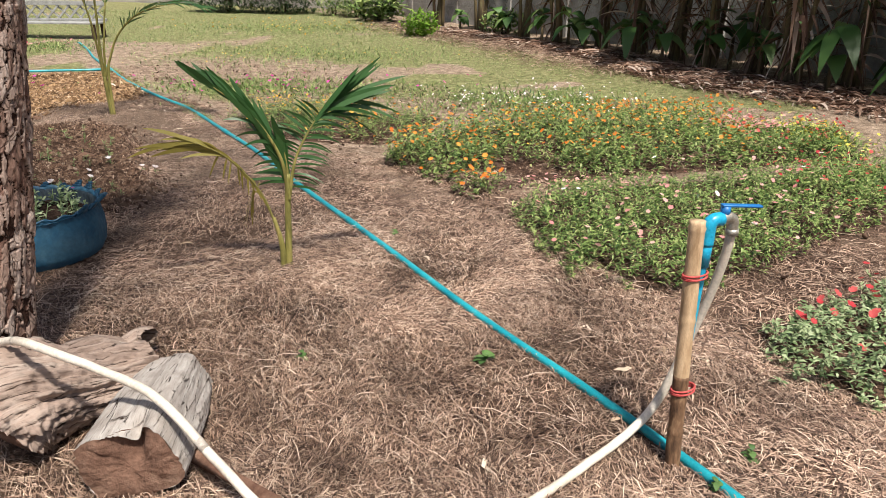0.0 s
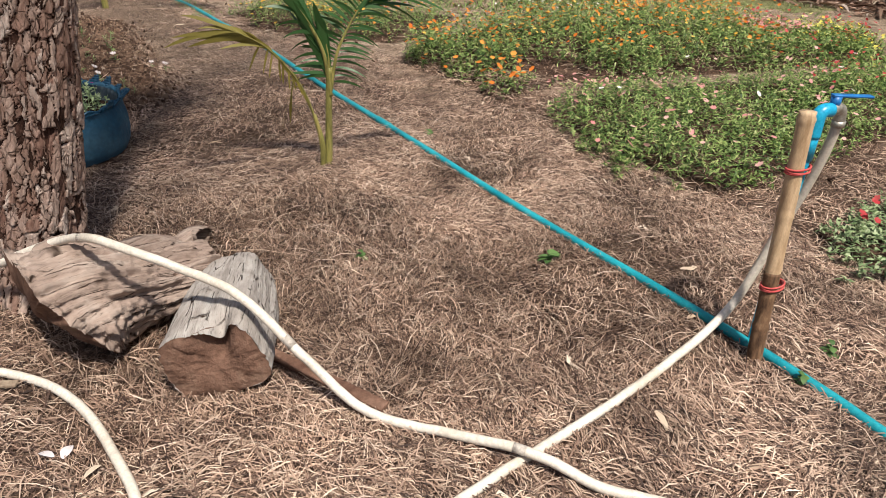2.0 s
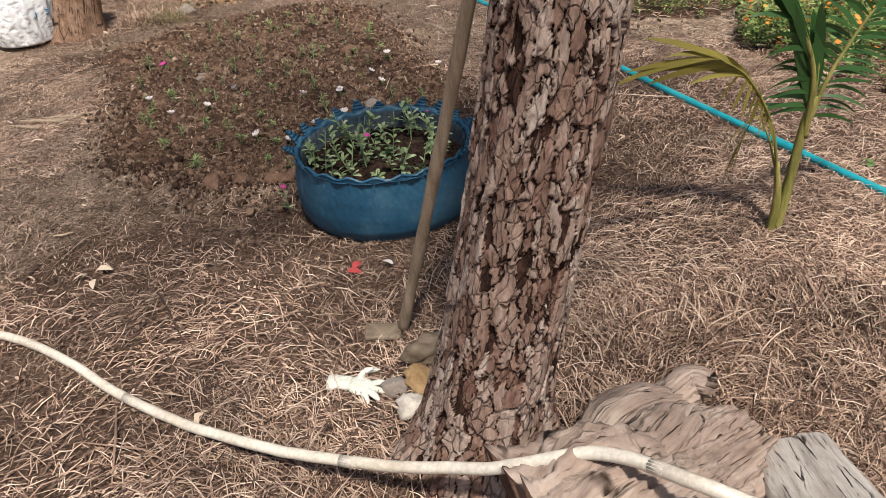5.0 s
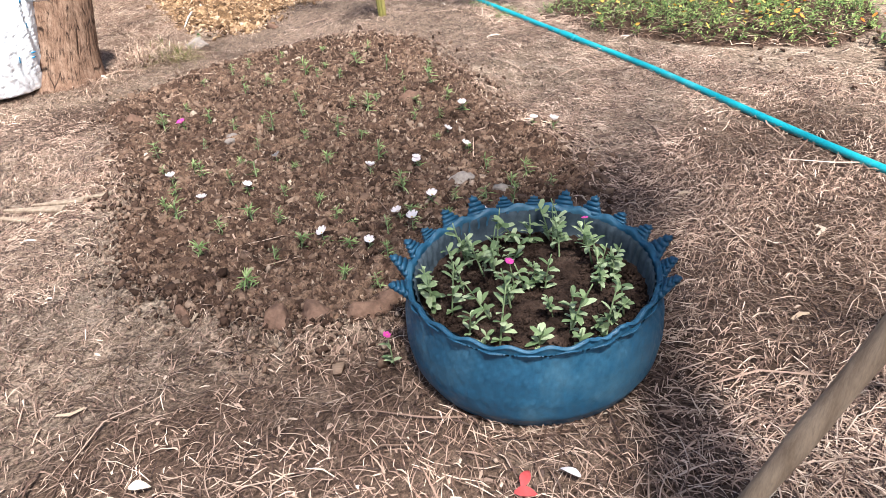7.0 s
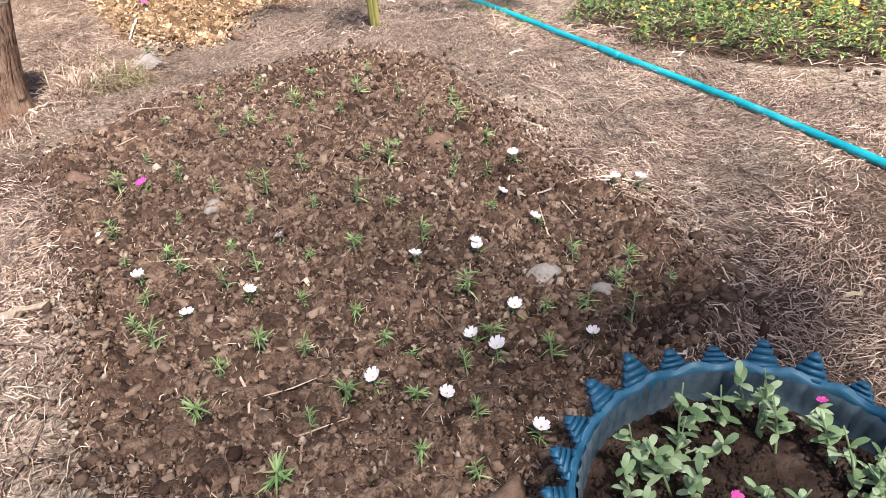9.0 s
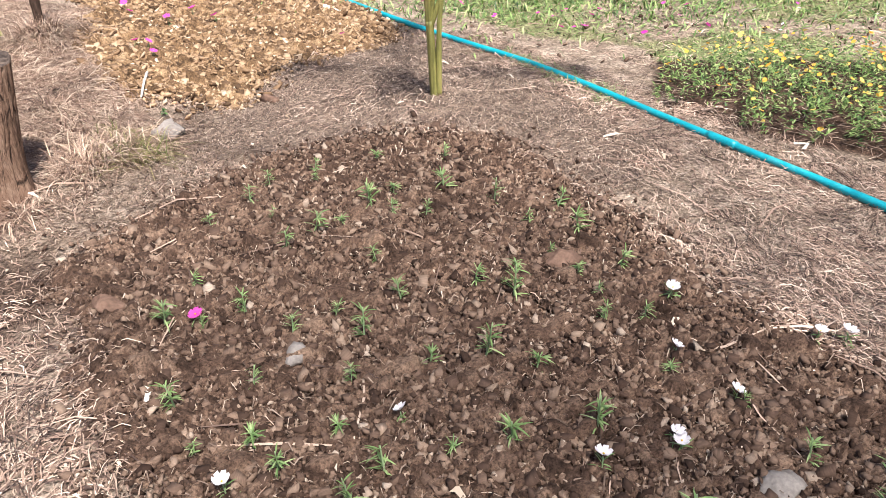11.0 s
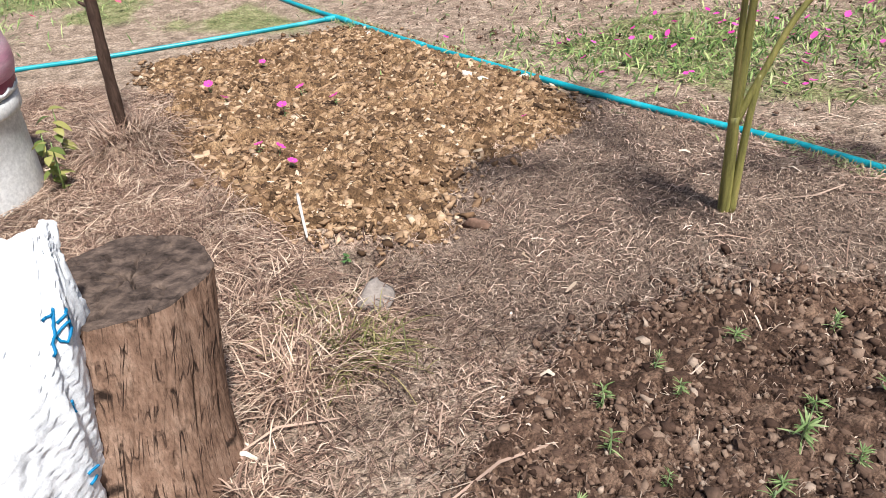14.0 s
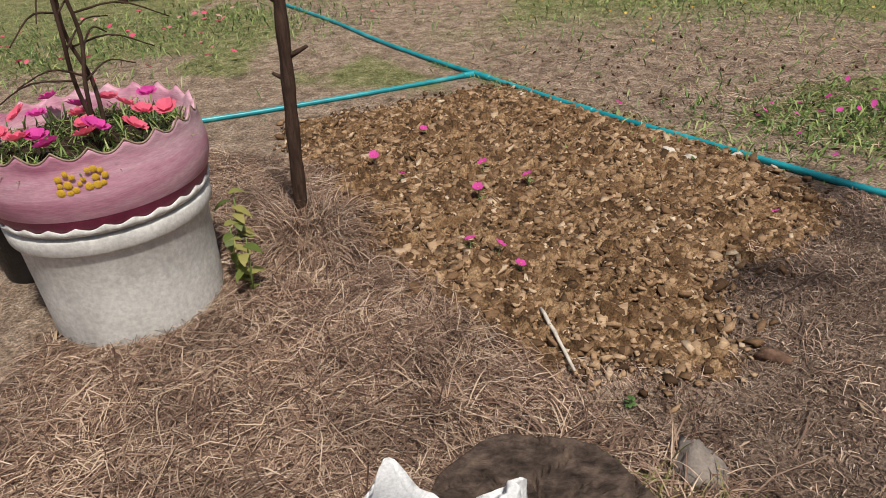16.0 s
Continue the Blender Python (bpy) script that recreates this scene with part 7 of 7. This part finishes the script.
spots = [(-4.971, 7.54), (-5.07, 7.63), (-4.894, 7.45), (-3.965, 5.03), (-4.75, 8.25), (-4.95, 8.4), (-5.5, 8.6), (-5.25, 8.95), (-5.35, 8.3), (-5.0, 8.05)]
place_copies(Mg, [(x, y, float(gz(x, y))) for x, y in spots], 0.0, (0.85, 1.1))

# ---- clods and crumbs of earth ----
rubble("dug_soil", "loose lumpy dark brown soil of the dug bed", BED_A, 0.0085, [(0.06, 0.034, 1.0, 0.16), (0.032, 0.028, 1.2, 0.5), (0.019, 0.019, 1.4, 0.9)], M_dug, 301)
rubble("clay_rubble", "broken yellow-brown clay chips of the raised bed", BED_B, 0.0100, [(0.062, 0.038, 1.5, 0.22), (0.038, 0.032, 1.6, 0.5), (0.023, 0.022, 1.7, 0.9)], M_clay, 331)

OCTA = (np.array([(1, 0, 0), (-1, 0, 0), (0, 1, 0), (0, -1, 0), (0, 0, 1), (0, 0, -1)]) * 1.15, np.array([(0, 2, 4), (2, 1, 4), (1, 3, 4), (3, 0, 4), (2, 0, 5), (1, 2, 5), (3, 1, 5), (0, 3, 5)]))
CHUNK = (np.array([(-1, -1, -1), (1, -1, -1), (1, 1, -1), (-1, 1, -1), (-1, -1, 1), (1, -1, 1), (1, 1, 1), (-1, 1, 1)]) * 0.75,
         np.array([(0, 2, 1), (0, 3, 2), (4, 5, 6), (4, 6, 7), (0, 1, 5), (0, 5, 4), (1, 2, 6), (1, 6, 5), (2, 3, 7), (2, 7, 6), (3, 0, 4), (3, 4, 7)]))


def crumbs(poly, n, lo, hi, squash, piece, margin=0.0, power=2.5):
    q = sample_poly(poly, n)
    q = q + rng.normal(size=q.shape) * margin
    n = len(q)
    r = lo + (hi - lo) * rng.random(n) ** power
    V, F = piece
    W = V[None] * (0.45 + 1.0 * rng.random((n, len(V), 1))) * np.stack([np.ones(n), 0.6 + 0.5 * rng.random(n), squash * (0.7 + 0.6 * rng.random(n))], -1)[:, None]
    a = rng.random(n) * 2 * np.pi
    t = rng.normal(size=n) * 0.45
    ca, sa = np.cos(a)[:, None], np.sin(a)[:, None]
    W = np.stack([W[..., 0] * ca - W[..., 1] * sa, W[..., 0] * sa + W[..., 1] * ca, W[..., 2] + W[..., 0] * t[:, None]], -1) * r[:, None, None]
    W += on_ground(q, 0.008)[:, None]
    W[..., 2] += (r * squash * 0.35)[:, None]
    return W.reshape(-1, 3), (F[None] + (np.arange(n) * len(V))[:, None, None]).reshape(-1, 3)


single("soil_clods", mesh("soil_clods", *joined(crumbs(BED_A, 42000, 0.0025, 0.0115, 0.9, OCTA, 0.10, 1.8), crumbs(BED_A, 4200, 0.007, 0.019, 0.8, CHUNK, 0.10, 1.8), crumbs(BED_A, 600, 0.010, 0.024, 0.75, ICO, 0.10, 2.2))), M_soil, "loose crumbly dark brown soil clods of the dug bed", "soil", kind="stuff")
single("clay_clods", mesh("clay_clods", *joined(crumbs(BED_B, 21000, 0.004, 0.017, 0.55, CHUNK, 0.09, 1.5), crumbs(BED_B, 2600, 0.014, 0.030, 0.5, CHUNK, 0.08, 1.6), crumbs(BED_B, 500, 0.014, 0.032, 0.5, ICO, 0.08, 2.0))), M_tan, "broken yellow-brown clay chips of the raised bed", "soil", kind="stuff")
YARD = [(-6.6, 1.0), (1.9, 0.9), (1.6, 2.0), (0.3, 4.2), (-1.5, 6.0), (-3.0, 8.0), (-6.6, 8.2)]
single("earth_crumbs", mesh("earth_crumbs", *crumbs(YARD, 5000, 0.002, 0.008, 0.7, OCTA)), M_dark_litter, "small earth crumbs scattered over the yard", "soil", kind="stuff")

# ---- fallen needles ----
def strands(q, ang, length, width, lift, curl, sag=0.0):
    """Fallen strands: thin three-point ribbons that lie on the ground."""
    n = len(q)
    d, s = np.stack([np.cos(ang), np.sin(ang)], 1), np.stack([-np.sin(ang), np.cos(ang)], 1)
    V = np.zeros((n, 3, 2, 3))
    for m, u in enumerate((-0.5, 0.0, 0.5)):
        c = q + d * (length * u)[:, None] + s * (curl * length * (0.25 - u * u))[:, None]
        z = gz(c[:, 0], c[:, 1]) + lift * (0.5 + (0.25 - u * u) * 2.2 + 0.6 * u * np.sin(ang * 7))
        t = d - s * (2 * curl * u)[:, None]
        w = np.stack([-t[:, 1], t[:, 0]], 1) * (width * (0.5 if abs(u) == 0.5 else 1) / 2)[:, None]
        V[:, m, 0], V[:, m, 1] = np.column_stack([c - w, z]), np.column_stack([c + w, z + 0.25 * width])
    k = (np.arange(n) * 6)[:, None] + 2 * np.arange(2)[None]
    return V.reshape(-1, 3), np.stack([k, k + 1, k + 3, k + 2], -1).reshape(-1, 4)


NEAR_YARD = [(-3.4, 1.2), (-1.6, 0.9), (1.9, 0.9), (1.6, 2.0), (0.3, 4.2), (-1.5, 6.0), (-3.0, 8.0), (-6.0, 8.0), (-5.2, 5.2), (-4.2, 3.6)]
n = 620000
q = sample_poly(NEAR_YARD, n)
dens = 0.45 + 0.65 * step(0.35, 0.62, fnoise(q[:, 0], q[:, 1], 1.4, 81))
dens = dens * (1 - 0.6 * np.exp(-((q[:, 0] + 4.65) ** 2 + (q[:, 1] - 5.15) ** 2) / 0.2))
dens = dens * (1 - 0.4 * step(-1.1, -1.9, q[:, 0]) * step(4.2, 3.0, q[:, 1]))
near = np.exp(-((q[:, 0] + 0.5) ** 2 / 3.2 + (q[:, 1] - 2.3) ** 2 / 3.2))
dens = dens * (0.42 + 0.4 * near + 0.25 * step(3.6, 2.4, q[:, 1]))
dens = dens * np.where(poly_sd(BED_A, q[:, 0], q[:, 1]) < 0, 0.08, 1) * np.where(poly_sd(BED_B, q[:, 0], q[:, 1]) < 0, 0.05, 1) * np.where(poly_sd(BARE, q[:, 0], q[:, 1]) < 0, 0.22, 1)
q = q[rng.random(len(q)) < dens]
n = len(q)
ang = 2 * np.pi * fnoise(q[:, 0], q[:, 1], 0.9, 83) * 2 + rng.normal(size=n) * 0.9
near = np.exp(-((q[:, 0] + 0.8) ** 2 / 5.0 + (q[:, 1] - 2.0) ** 2 / 2.2))
size = 0.72 + 0.28 * near
single("fallen_needles", mesh("fallen_needles", *strands(q, ang, (0.025 + 0.095 * rng.random(n) ** 1.5) * size, 0.0019 + 0.0022 * rng.random(n) ** 1.5, (0.002 + 0.026 * rng.random(n) ** 1.6) * size, rng.normal(size=n) * 0.24)), M_needle, "thick litter of fallen brown tree needles", "needle litter", kind="stuff")

q = sample_poly(NEAR_YARD, 26000)
q = q[(q[:, 1] < 4.2) & (q[:, 1] - q[:, 0] < 4.9) & (poly_sd(BED_A, q[:, 0], q[:, 1]) > 0.05) & (rng.random(len(q)) < 0.15 + step(0.4, 0.65, fnoise(q[:, 0], q[:, 1], 1.8, 87)))]
n = len(q)
M_pale_needle = island_mat("bleached_needles", [(0.0, (0.24, 0.155, 0.115)), (0.5, (0.40, 0.285, 0.215)), (1.0, (0.60, 0.48, 0.385))], 0.55, 0.35)
single("long_needles", mesh("long_needles", *strands(q, rng.random(n) * 6.3, 0.06 + 0.10 * rng.random(n), 0.0018 + 0.0016 * rng.random(n), 0.010 + 0.020 * rng.random(n), rng.normal(size=n) * 0.12)), M_pale_needle, "long bleached needles lying over the litter", "needle litter", kind="stuff")

# the garden side of the pipe: crumbs and thin straw between the beds
GARDEN = [(0.3, 4.2), (1.6, 1.9), (2.7, 1.4), (3.6, 5.5), (1.5, 7.8), (-3.4, 11.0), (-5.0, 10.6), (-3.0, 8.0), (-1.5, 6.0)]
single("garden_crumbs", mesh("garden_crumbs", *crumbs(GARDEN, 1500, 0.004, 0.016, 0.7, CHUNK)), M_soil, "earth crumbs between the flower beds", "soil", kind="stuff")
q = sample_poly(GARDEN, 16000)
n = len(q)
single("garden_straw", mesh("garden_straw", *strands(q, rng.random(n) * 6.3, 0.04 + 0.09 * rng.random(n), 0.0025 + 0.0025 * rng.random(n), 0.004 + 0.02 * rng.random(n) ** 2, rng.normal(size=n) * 0.5)), M_needle, "thin dry straw between the flower beds", "straw", kind="stuff")
FRONT_GARDEN = [(0.3, 4.3), (1.6, 1.2), (2.7, 1.2), (2.9, 3.2), (0.5, 5.0), (-0.9, 5.6), (-1.2, 5.2)]
q = sample_poly(FRONT_GARDEN, 30000)
q = q[(poly_sd(FL_PINK, q[:, 0], q[:, 1]) > -0.1) & (poly_sd(FL_RED, q[:, 0], q[:, 1]) > -0.1)]
n = len(q)
single("bed_side_litter", mesh("bed_side_litter", *strands(q, rng.random(n) * 6.3, 0.02 + 0.08 * rng.random(n) ** 1.5, 0.0018 + 0.003 * rng.random(n) ** 2, 0.003 + 0.016 * rng.random(n) ** 2, rng.normal(size=n) * 0.3)), M_needle, "brown needle litter along the flower beds", "needle litter", kind="stuff")
along = pipe_line(PIPE, 0.02)
along = along[(along[:, 1] > 6.7) & (along[:, 1] < 13)]
q = along[rng.integers(0, len(along), 5200), :2] + rng.normal(size=(5200, 2)) * 0.035 + rng.choice([-0.05, 0.05], size=(5200, 1)) * (0.6, 0.5)
q = q[fnoise(q[:, 0], q[:, 1], 1.6, 171) > 0.5]
n = len(q)
single("pipe_side_grass", mesh("pipe_side_grass", *ribbons(on_ground(q, -0.003), random_ways(n, 0.3, 0.95), 0.04 + 0.06 * rng.random(n), 0.004, 0.45, 3)), M_grass, "short green grass growing along the pipe", "grass", kind="stuff")

# broken leaf flakes and chaff
q = sample_poly(YARD, 34000)
q = q[rng.random(len(q)) < np.where(poly_sd(BED_B, q[:, 0], q[:, 1]) < 0, 0.1, 1) * (0.3 + 0.9 * fnoise(q[:, 0], q[:, 1], 3, 91))]
n = len(q)
single("leaf_chaff", mesh("leaf_chaff", *strands(q, rng.random(n) * 6.3, 0.008 + 0.026 * rng.random(n) ** 2, 0.003 + 0.007 * rng.random(n) ** 2, 0.003 + 0.012 * rng.random(n) ** 2, rng.normal(size=n) * 0.3)), M_needle, "broken brown leaf flakes and chaff on the ground", "leaf litter", kind="stuff")

q = np.vstack([sample_poly(BARE, 19000), sample_poly(BED_A, 5000)])
n = len(q)
single("bare_litter", mesh("bare_litter", *strands(q, rng.random(n) * 6.3, 0.010 + 0.04 * rng.random(n) ** 2, 0.0014 + 0.002 * rng.random(n), 0.004 + 0.014 * rng.random(n) ** 2, rng.normal(size=n) * 0.4)), M_dark_litter, "fine dark rotting litter on bare earth", "leaf litter", kind="stuff")
q = sample_poly(BED_A, 3000)
n = len(q)
single("bed_chaff", mesh("bed_chaff", *strands(q, rng.random(n) * 6.3, 0.010 + 0.045 * rng.random(n) ** 2, 0.0016 + 0.0026 * rng.random(n) ** 2, 0.018 + 0.014 * rng.random(n), rng.normal(size=n) * 0.3)), M_dark_litter, "bits of tan chaff and straw in the dug soil", "leaf litter", kind="stuff")

# longer twigs and pale curled pods
n = 420
q = sample_poly(YARD, n)
single("fallen_twigs", mesh("fallen_twigs", *strands(q, rng.random(n) * 6.3, 0.15 + 0.25 * rng.random(n), 0.004 + 0.004 * rng.random(n), 0.012 + 0.012 * rng.random(n), rng.normal(size=n) * 0.3)), M_needle, "scattered thin dry twigs", "twigs", kind="stuff")
pod_spots = np.vstack([sample_poly(YARD, 90), [(-0.1, 1.2), (0.55, 1.3), (0.62, 1.36), (0.85, 1.25), (-0.95, 1.22), (-1.08, 1.2), (-0.561, 3.12), (-0.564, 1.94), (0.9, 1.75)]])
n = len(pod_spots)
M_pod = island_mat("pale_curled_pods", [(0.0, (0.36, 0.26, 0.17)), (0.5, (0.60, 0.48, 0.36)), (1.0, (0.76, 0.68, 0.56))], 0.7, 0.2, 0.1)
single("curled_pods", mesh("curled_pods", *strands(pod_spots, rng.random(n) * 6.3, 0.03 + 0.05 * rng.random(n), 0.010 + 0.008 * rng.random(n), 0.014 + 0.006 * rng.random(n), rng.normal(size=n) * 0.9)), M_pod, "pale curled dry leaves and pods on the ground", "dry leaves", kind="stuff")

# ---- dry grass ----
def tufts(name, label, spots, blades, length, spread, lo=0.05, hi=0.85, droop=0.55, mat=M_straw):
    Q = np.vstack([np.array([x, y]) + rng.normal(size=(blades, 2)) * spread for x, y in spots])
    n = len(Q)
    w = random_ways(n, lo, hi)
    single(name, mesh(name, *ribbons(on_ground(Q, -0.004), w, length * (0.5 + 0.8 * rng.random(n)), 0.0024 + 0.002 * rng.random(n), droop, 6)), mat, label, "dry grass", kind="stuff")


tufts("dry_grass", "dry straw-coloured grass round stump and sapling", [(-4.75, 6.15), (-4.7, 6.3), (-4.62, 6.45), (-4.85, 6.55), (-5.7, 7.85), (-5.65, 7.7), (-5.8, 7.75), (-5.6, 7.95), (-5.9, 8.1)], 420, 0.26, 0.06)
tufts("foot_straw", "drooping tuft of straw at the stump foot", [(-4.83, 5.70), (-4.80, 5.66)], 75, 0.19, 0.03, 0.3, 0.9, 0.8)
tufts("standing_straw", "standing pale tufts of dry grass beside the stump", [(-4.72, 6.12), (-4.66, 6.2), (-4.78, 6.22), (-4.6, 6.3), (-4.80, 6.05), (-5.0, 6.5), (-5.2, 6.75)], 75, 0.22, 0.04, 0.5, 0.98, 0.5)
M_olive = island_mat("olive_grass_blades", [(0.0, (0.07, 0.075, 0.022)), (0.5, (0.18, 0.175, 0.055)), (1.0, (0.40, 0.33, 0.15))], 0.6, 0.25, 0.2)
tufts("olive_grass", "half-dry olive green grass beside the stump", [(-4.66, 6.25), (-4.6, 6.33), (-4.72, 6.38), (-4.55, 6.2)], 120, 0.20, 0.06, 0.35, 0.95, 0.5, M_olive)
tufts("vine_tangle", "tangle of dry brown vines round the sapling foot", [(-5.77, 7.86), (-5.72, 7.9), (-5.7, 7.82), (-5.8, 7.80), (-5.68, 7.9), (-5.75, 7.98)], 300, 0.24, 0.035, 0.2, 0.97, 0.5)
STRAW = [(-6.6, 6.0), (-5.1, 6.2), (-4.4, 6.3), (-4.9, 6.95), (-5.6, 7.9), (-5.7, 8.6), (-6.6, 9.0)]
q = sample_poly(STRAW, 38000)
q = q[np.hypot(q[:, 0] + 6.345, q[:, 1] - 7.505) > 0.36]
n = len(q)
single("straw", mesh("straw", *strands(q, rng.random(n) * 6.3, 0.07 + 0.19 * rng.random(n), 0.0019 + 0.0022 * rng.random(n), 0.006 + 0.035 * rng.random(n) ** 2, rng.normal(size=n) * 0.5)), M_straw, "matted dry straw on the ground", "straw", kind="stuff")
q = sample_poly(STRAW, 6000)
q = q[np.hypot(q[:, 0] + 6.345, q[:, 1] - 7.505) > 0.38]
n = len(q)
single("straw_stubble", mesh("straw_stubble", *ribbons(on_ground(q, -0.004), random_ways(n, 0.1, 0.8), 0.06 + 0.10 * rng.random(n), 0.003, 0.5, 3)), M_straw, "dry grass stubble", "dry grass", kind="stuff")
tufts("straw_tuft", "tuft of pale dry straw in the needles", [(-1.02, 2.75), (-0.95, 2.68), (-1.1, 2.62)], 90, 0.2, 0.06)

# small green weeds in the litter
M_weed = island_mat("dark_weed_leaves", [(0.0, (0.04, 0.09, 0.025)), (1.0, (0.13, 0.23, 0.07))], 0.5, 0.35, 0.2)
for x, y, s in ((0.166, 2.30, 1.0), (-0.541, 2.36, 0.6), (0.98, 1.78, 0.7), (0.82, 1.63, 0.6), (-0.3, 3.75, 0.6), (-4.649, 6.785, 0.5)):
    ob = thing("small_weed", "small green weed sprouting in dry needles", "weed", "small weeds in the litter", (x, y, float(gz(x, y))))
    b = np.zeros((9, 3))
    b[:, 2] = 0.01 + 0.03 * rng.random(9)
    part("foliage", mesh("foliage", *ribbons(b, random_ways(9, 0.1, 0.9), 0.05 * s, 0.032 * s, 0.5, 4, 0.2, 0.5)), M_weed, ob)
P = spline([(-4.855, 7.20, 0), (-4.825, 7.05, 0), (-4.793, 6.90, 0)], 8)
P[:, 2] = gz(P[:, 0], P[:, 1]) + 0.036
single("pale_stick", mesh("pale_stick", *tube(P, [0.005, 0.007, 0.007, 0.007, 0.006, 0.006, 0.006, 0.004], 8), True), M_stone_white, "short pale peeled stick on the ground", "stick")
stone(-1.933, 1.395, 0.055, M_stone_red, "flat brown stone lying beside the hose", 0.3, 27, "stone", "stones on the ground", (1, 0.7, 0.4))
for x, y, turn, size in ((-4.17, 4.25, 12, 1.0), (-4.24, 4.19, 4, 1.2), (-4.05, 4.30, 20, 0.8), (-4.30, 4.12, -6, 0.9)):
    bm = bmesh.new()
    box(bm, -0.11, 0.11, -0.012, 0.012, -0.006, 0.006, Matrix(), 0.003)
    for v in bm.verts:
        v.co.y *= 1 + 0.8 * math.sin(v.co.x * 23)
        v.co.z += 0.012 * math.cos(v.co.x * 14)
    ob = single("wood_splinter", from_bm(bm, "wood_splinter", False), M_stick, "tan splinter of old wood beside the dug bed", "wood piece", "wood splinters")
    ob.matrix_basis = pose(x, y, float(gz(x, y)) + 0.012, 4, 0, turn) @ Matrix.Diagonal((size, size, size, 1))
for n, (x, y, mat) in enumerate(((-2.207, 2.9, M_red), (-2.19, 2.915, M_red), (-2.06, 2.95, M_white), (-3.14, 2.83, M_pod), (-3.10, 2.80, M_pod), (-3.12, 2.86, M_pod), (-1.206, 1.32, M_white), (-1.23, 1.325, M_white), (-1.10, 1.30, M_pod))):
    V, F = ribbons(np.zeros((1, 3)), [(math.cos(n * 1.3), math.sin(n * 1.3), 0.25)], 0.055, 0.026, 0.35, 8, 0.35)
    ob = single("fallen_petal" if n < 2 else "curled_leaf", mesh("curled_leaf", V, F, True), mat, "crumpled red petal on the needles" if n < 2 else "curled pale dry leaf on the needles", "fallen leaf", "fallen scraps")
    ob.matrix_basis = pose(x, y, float(gz(x, y)) + 0.022, 0, 0, 0)
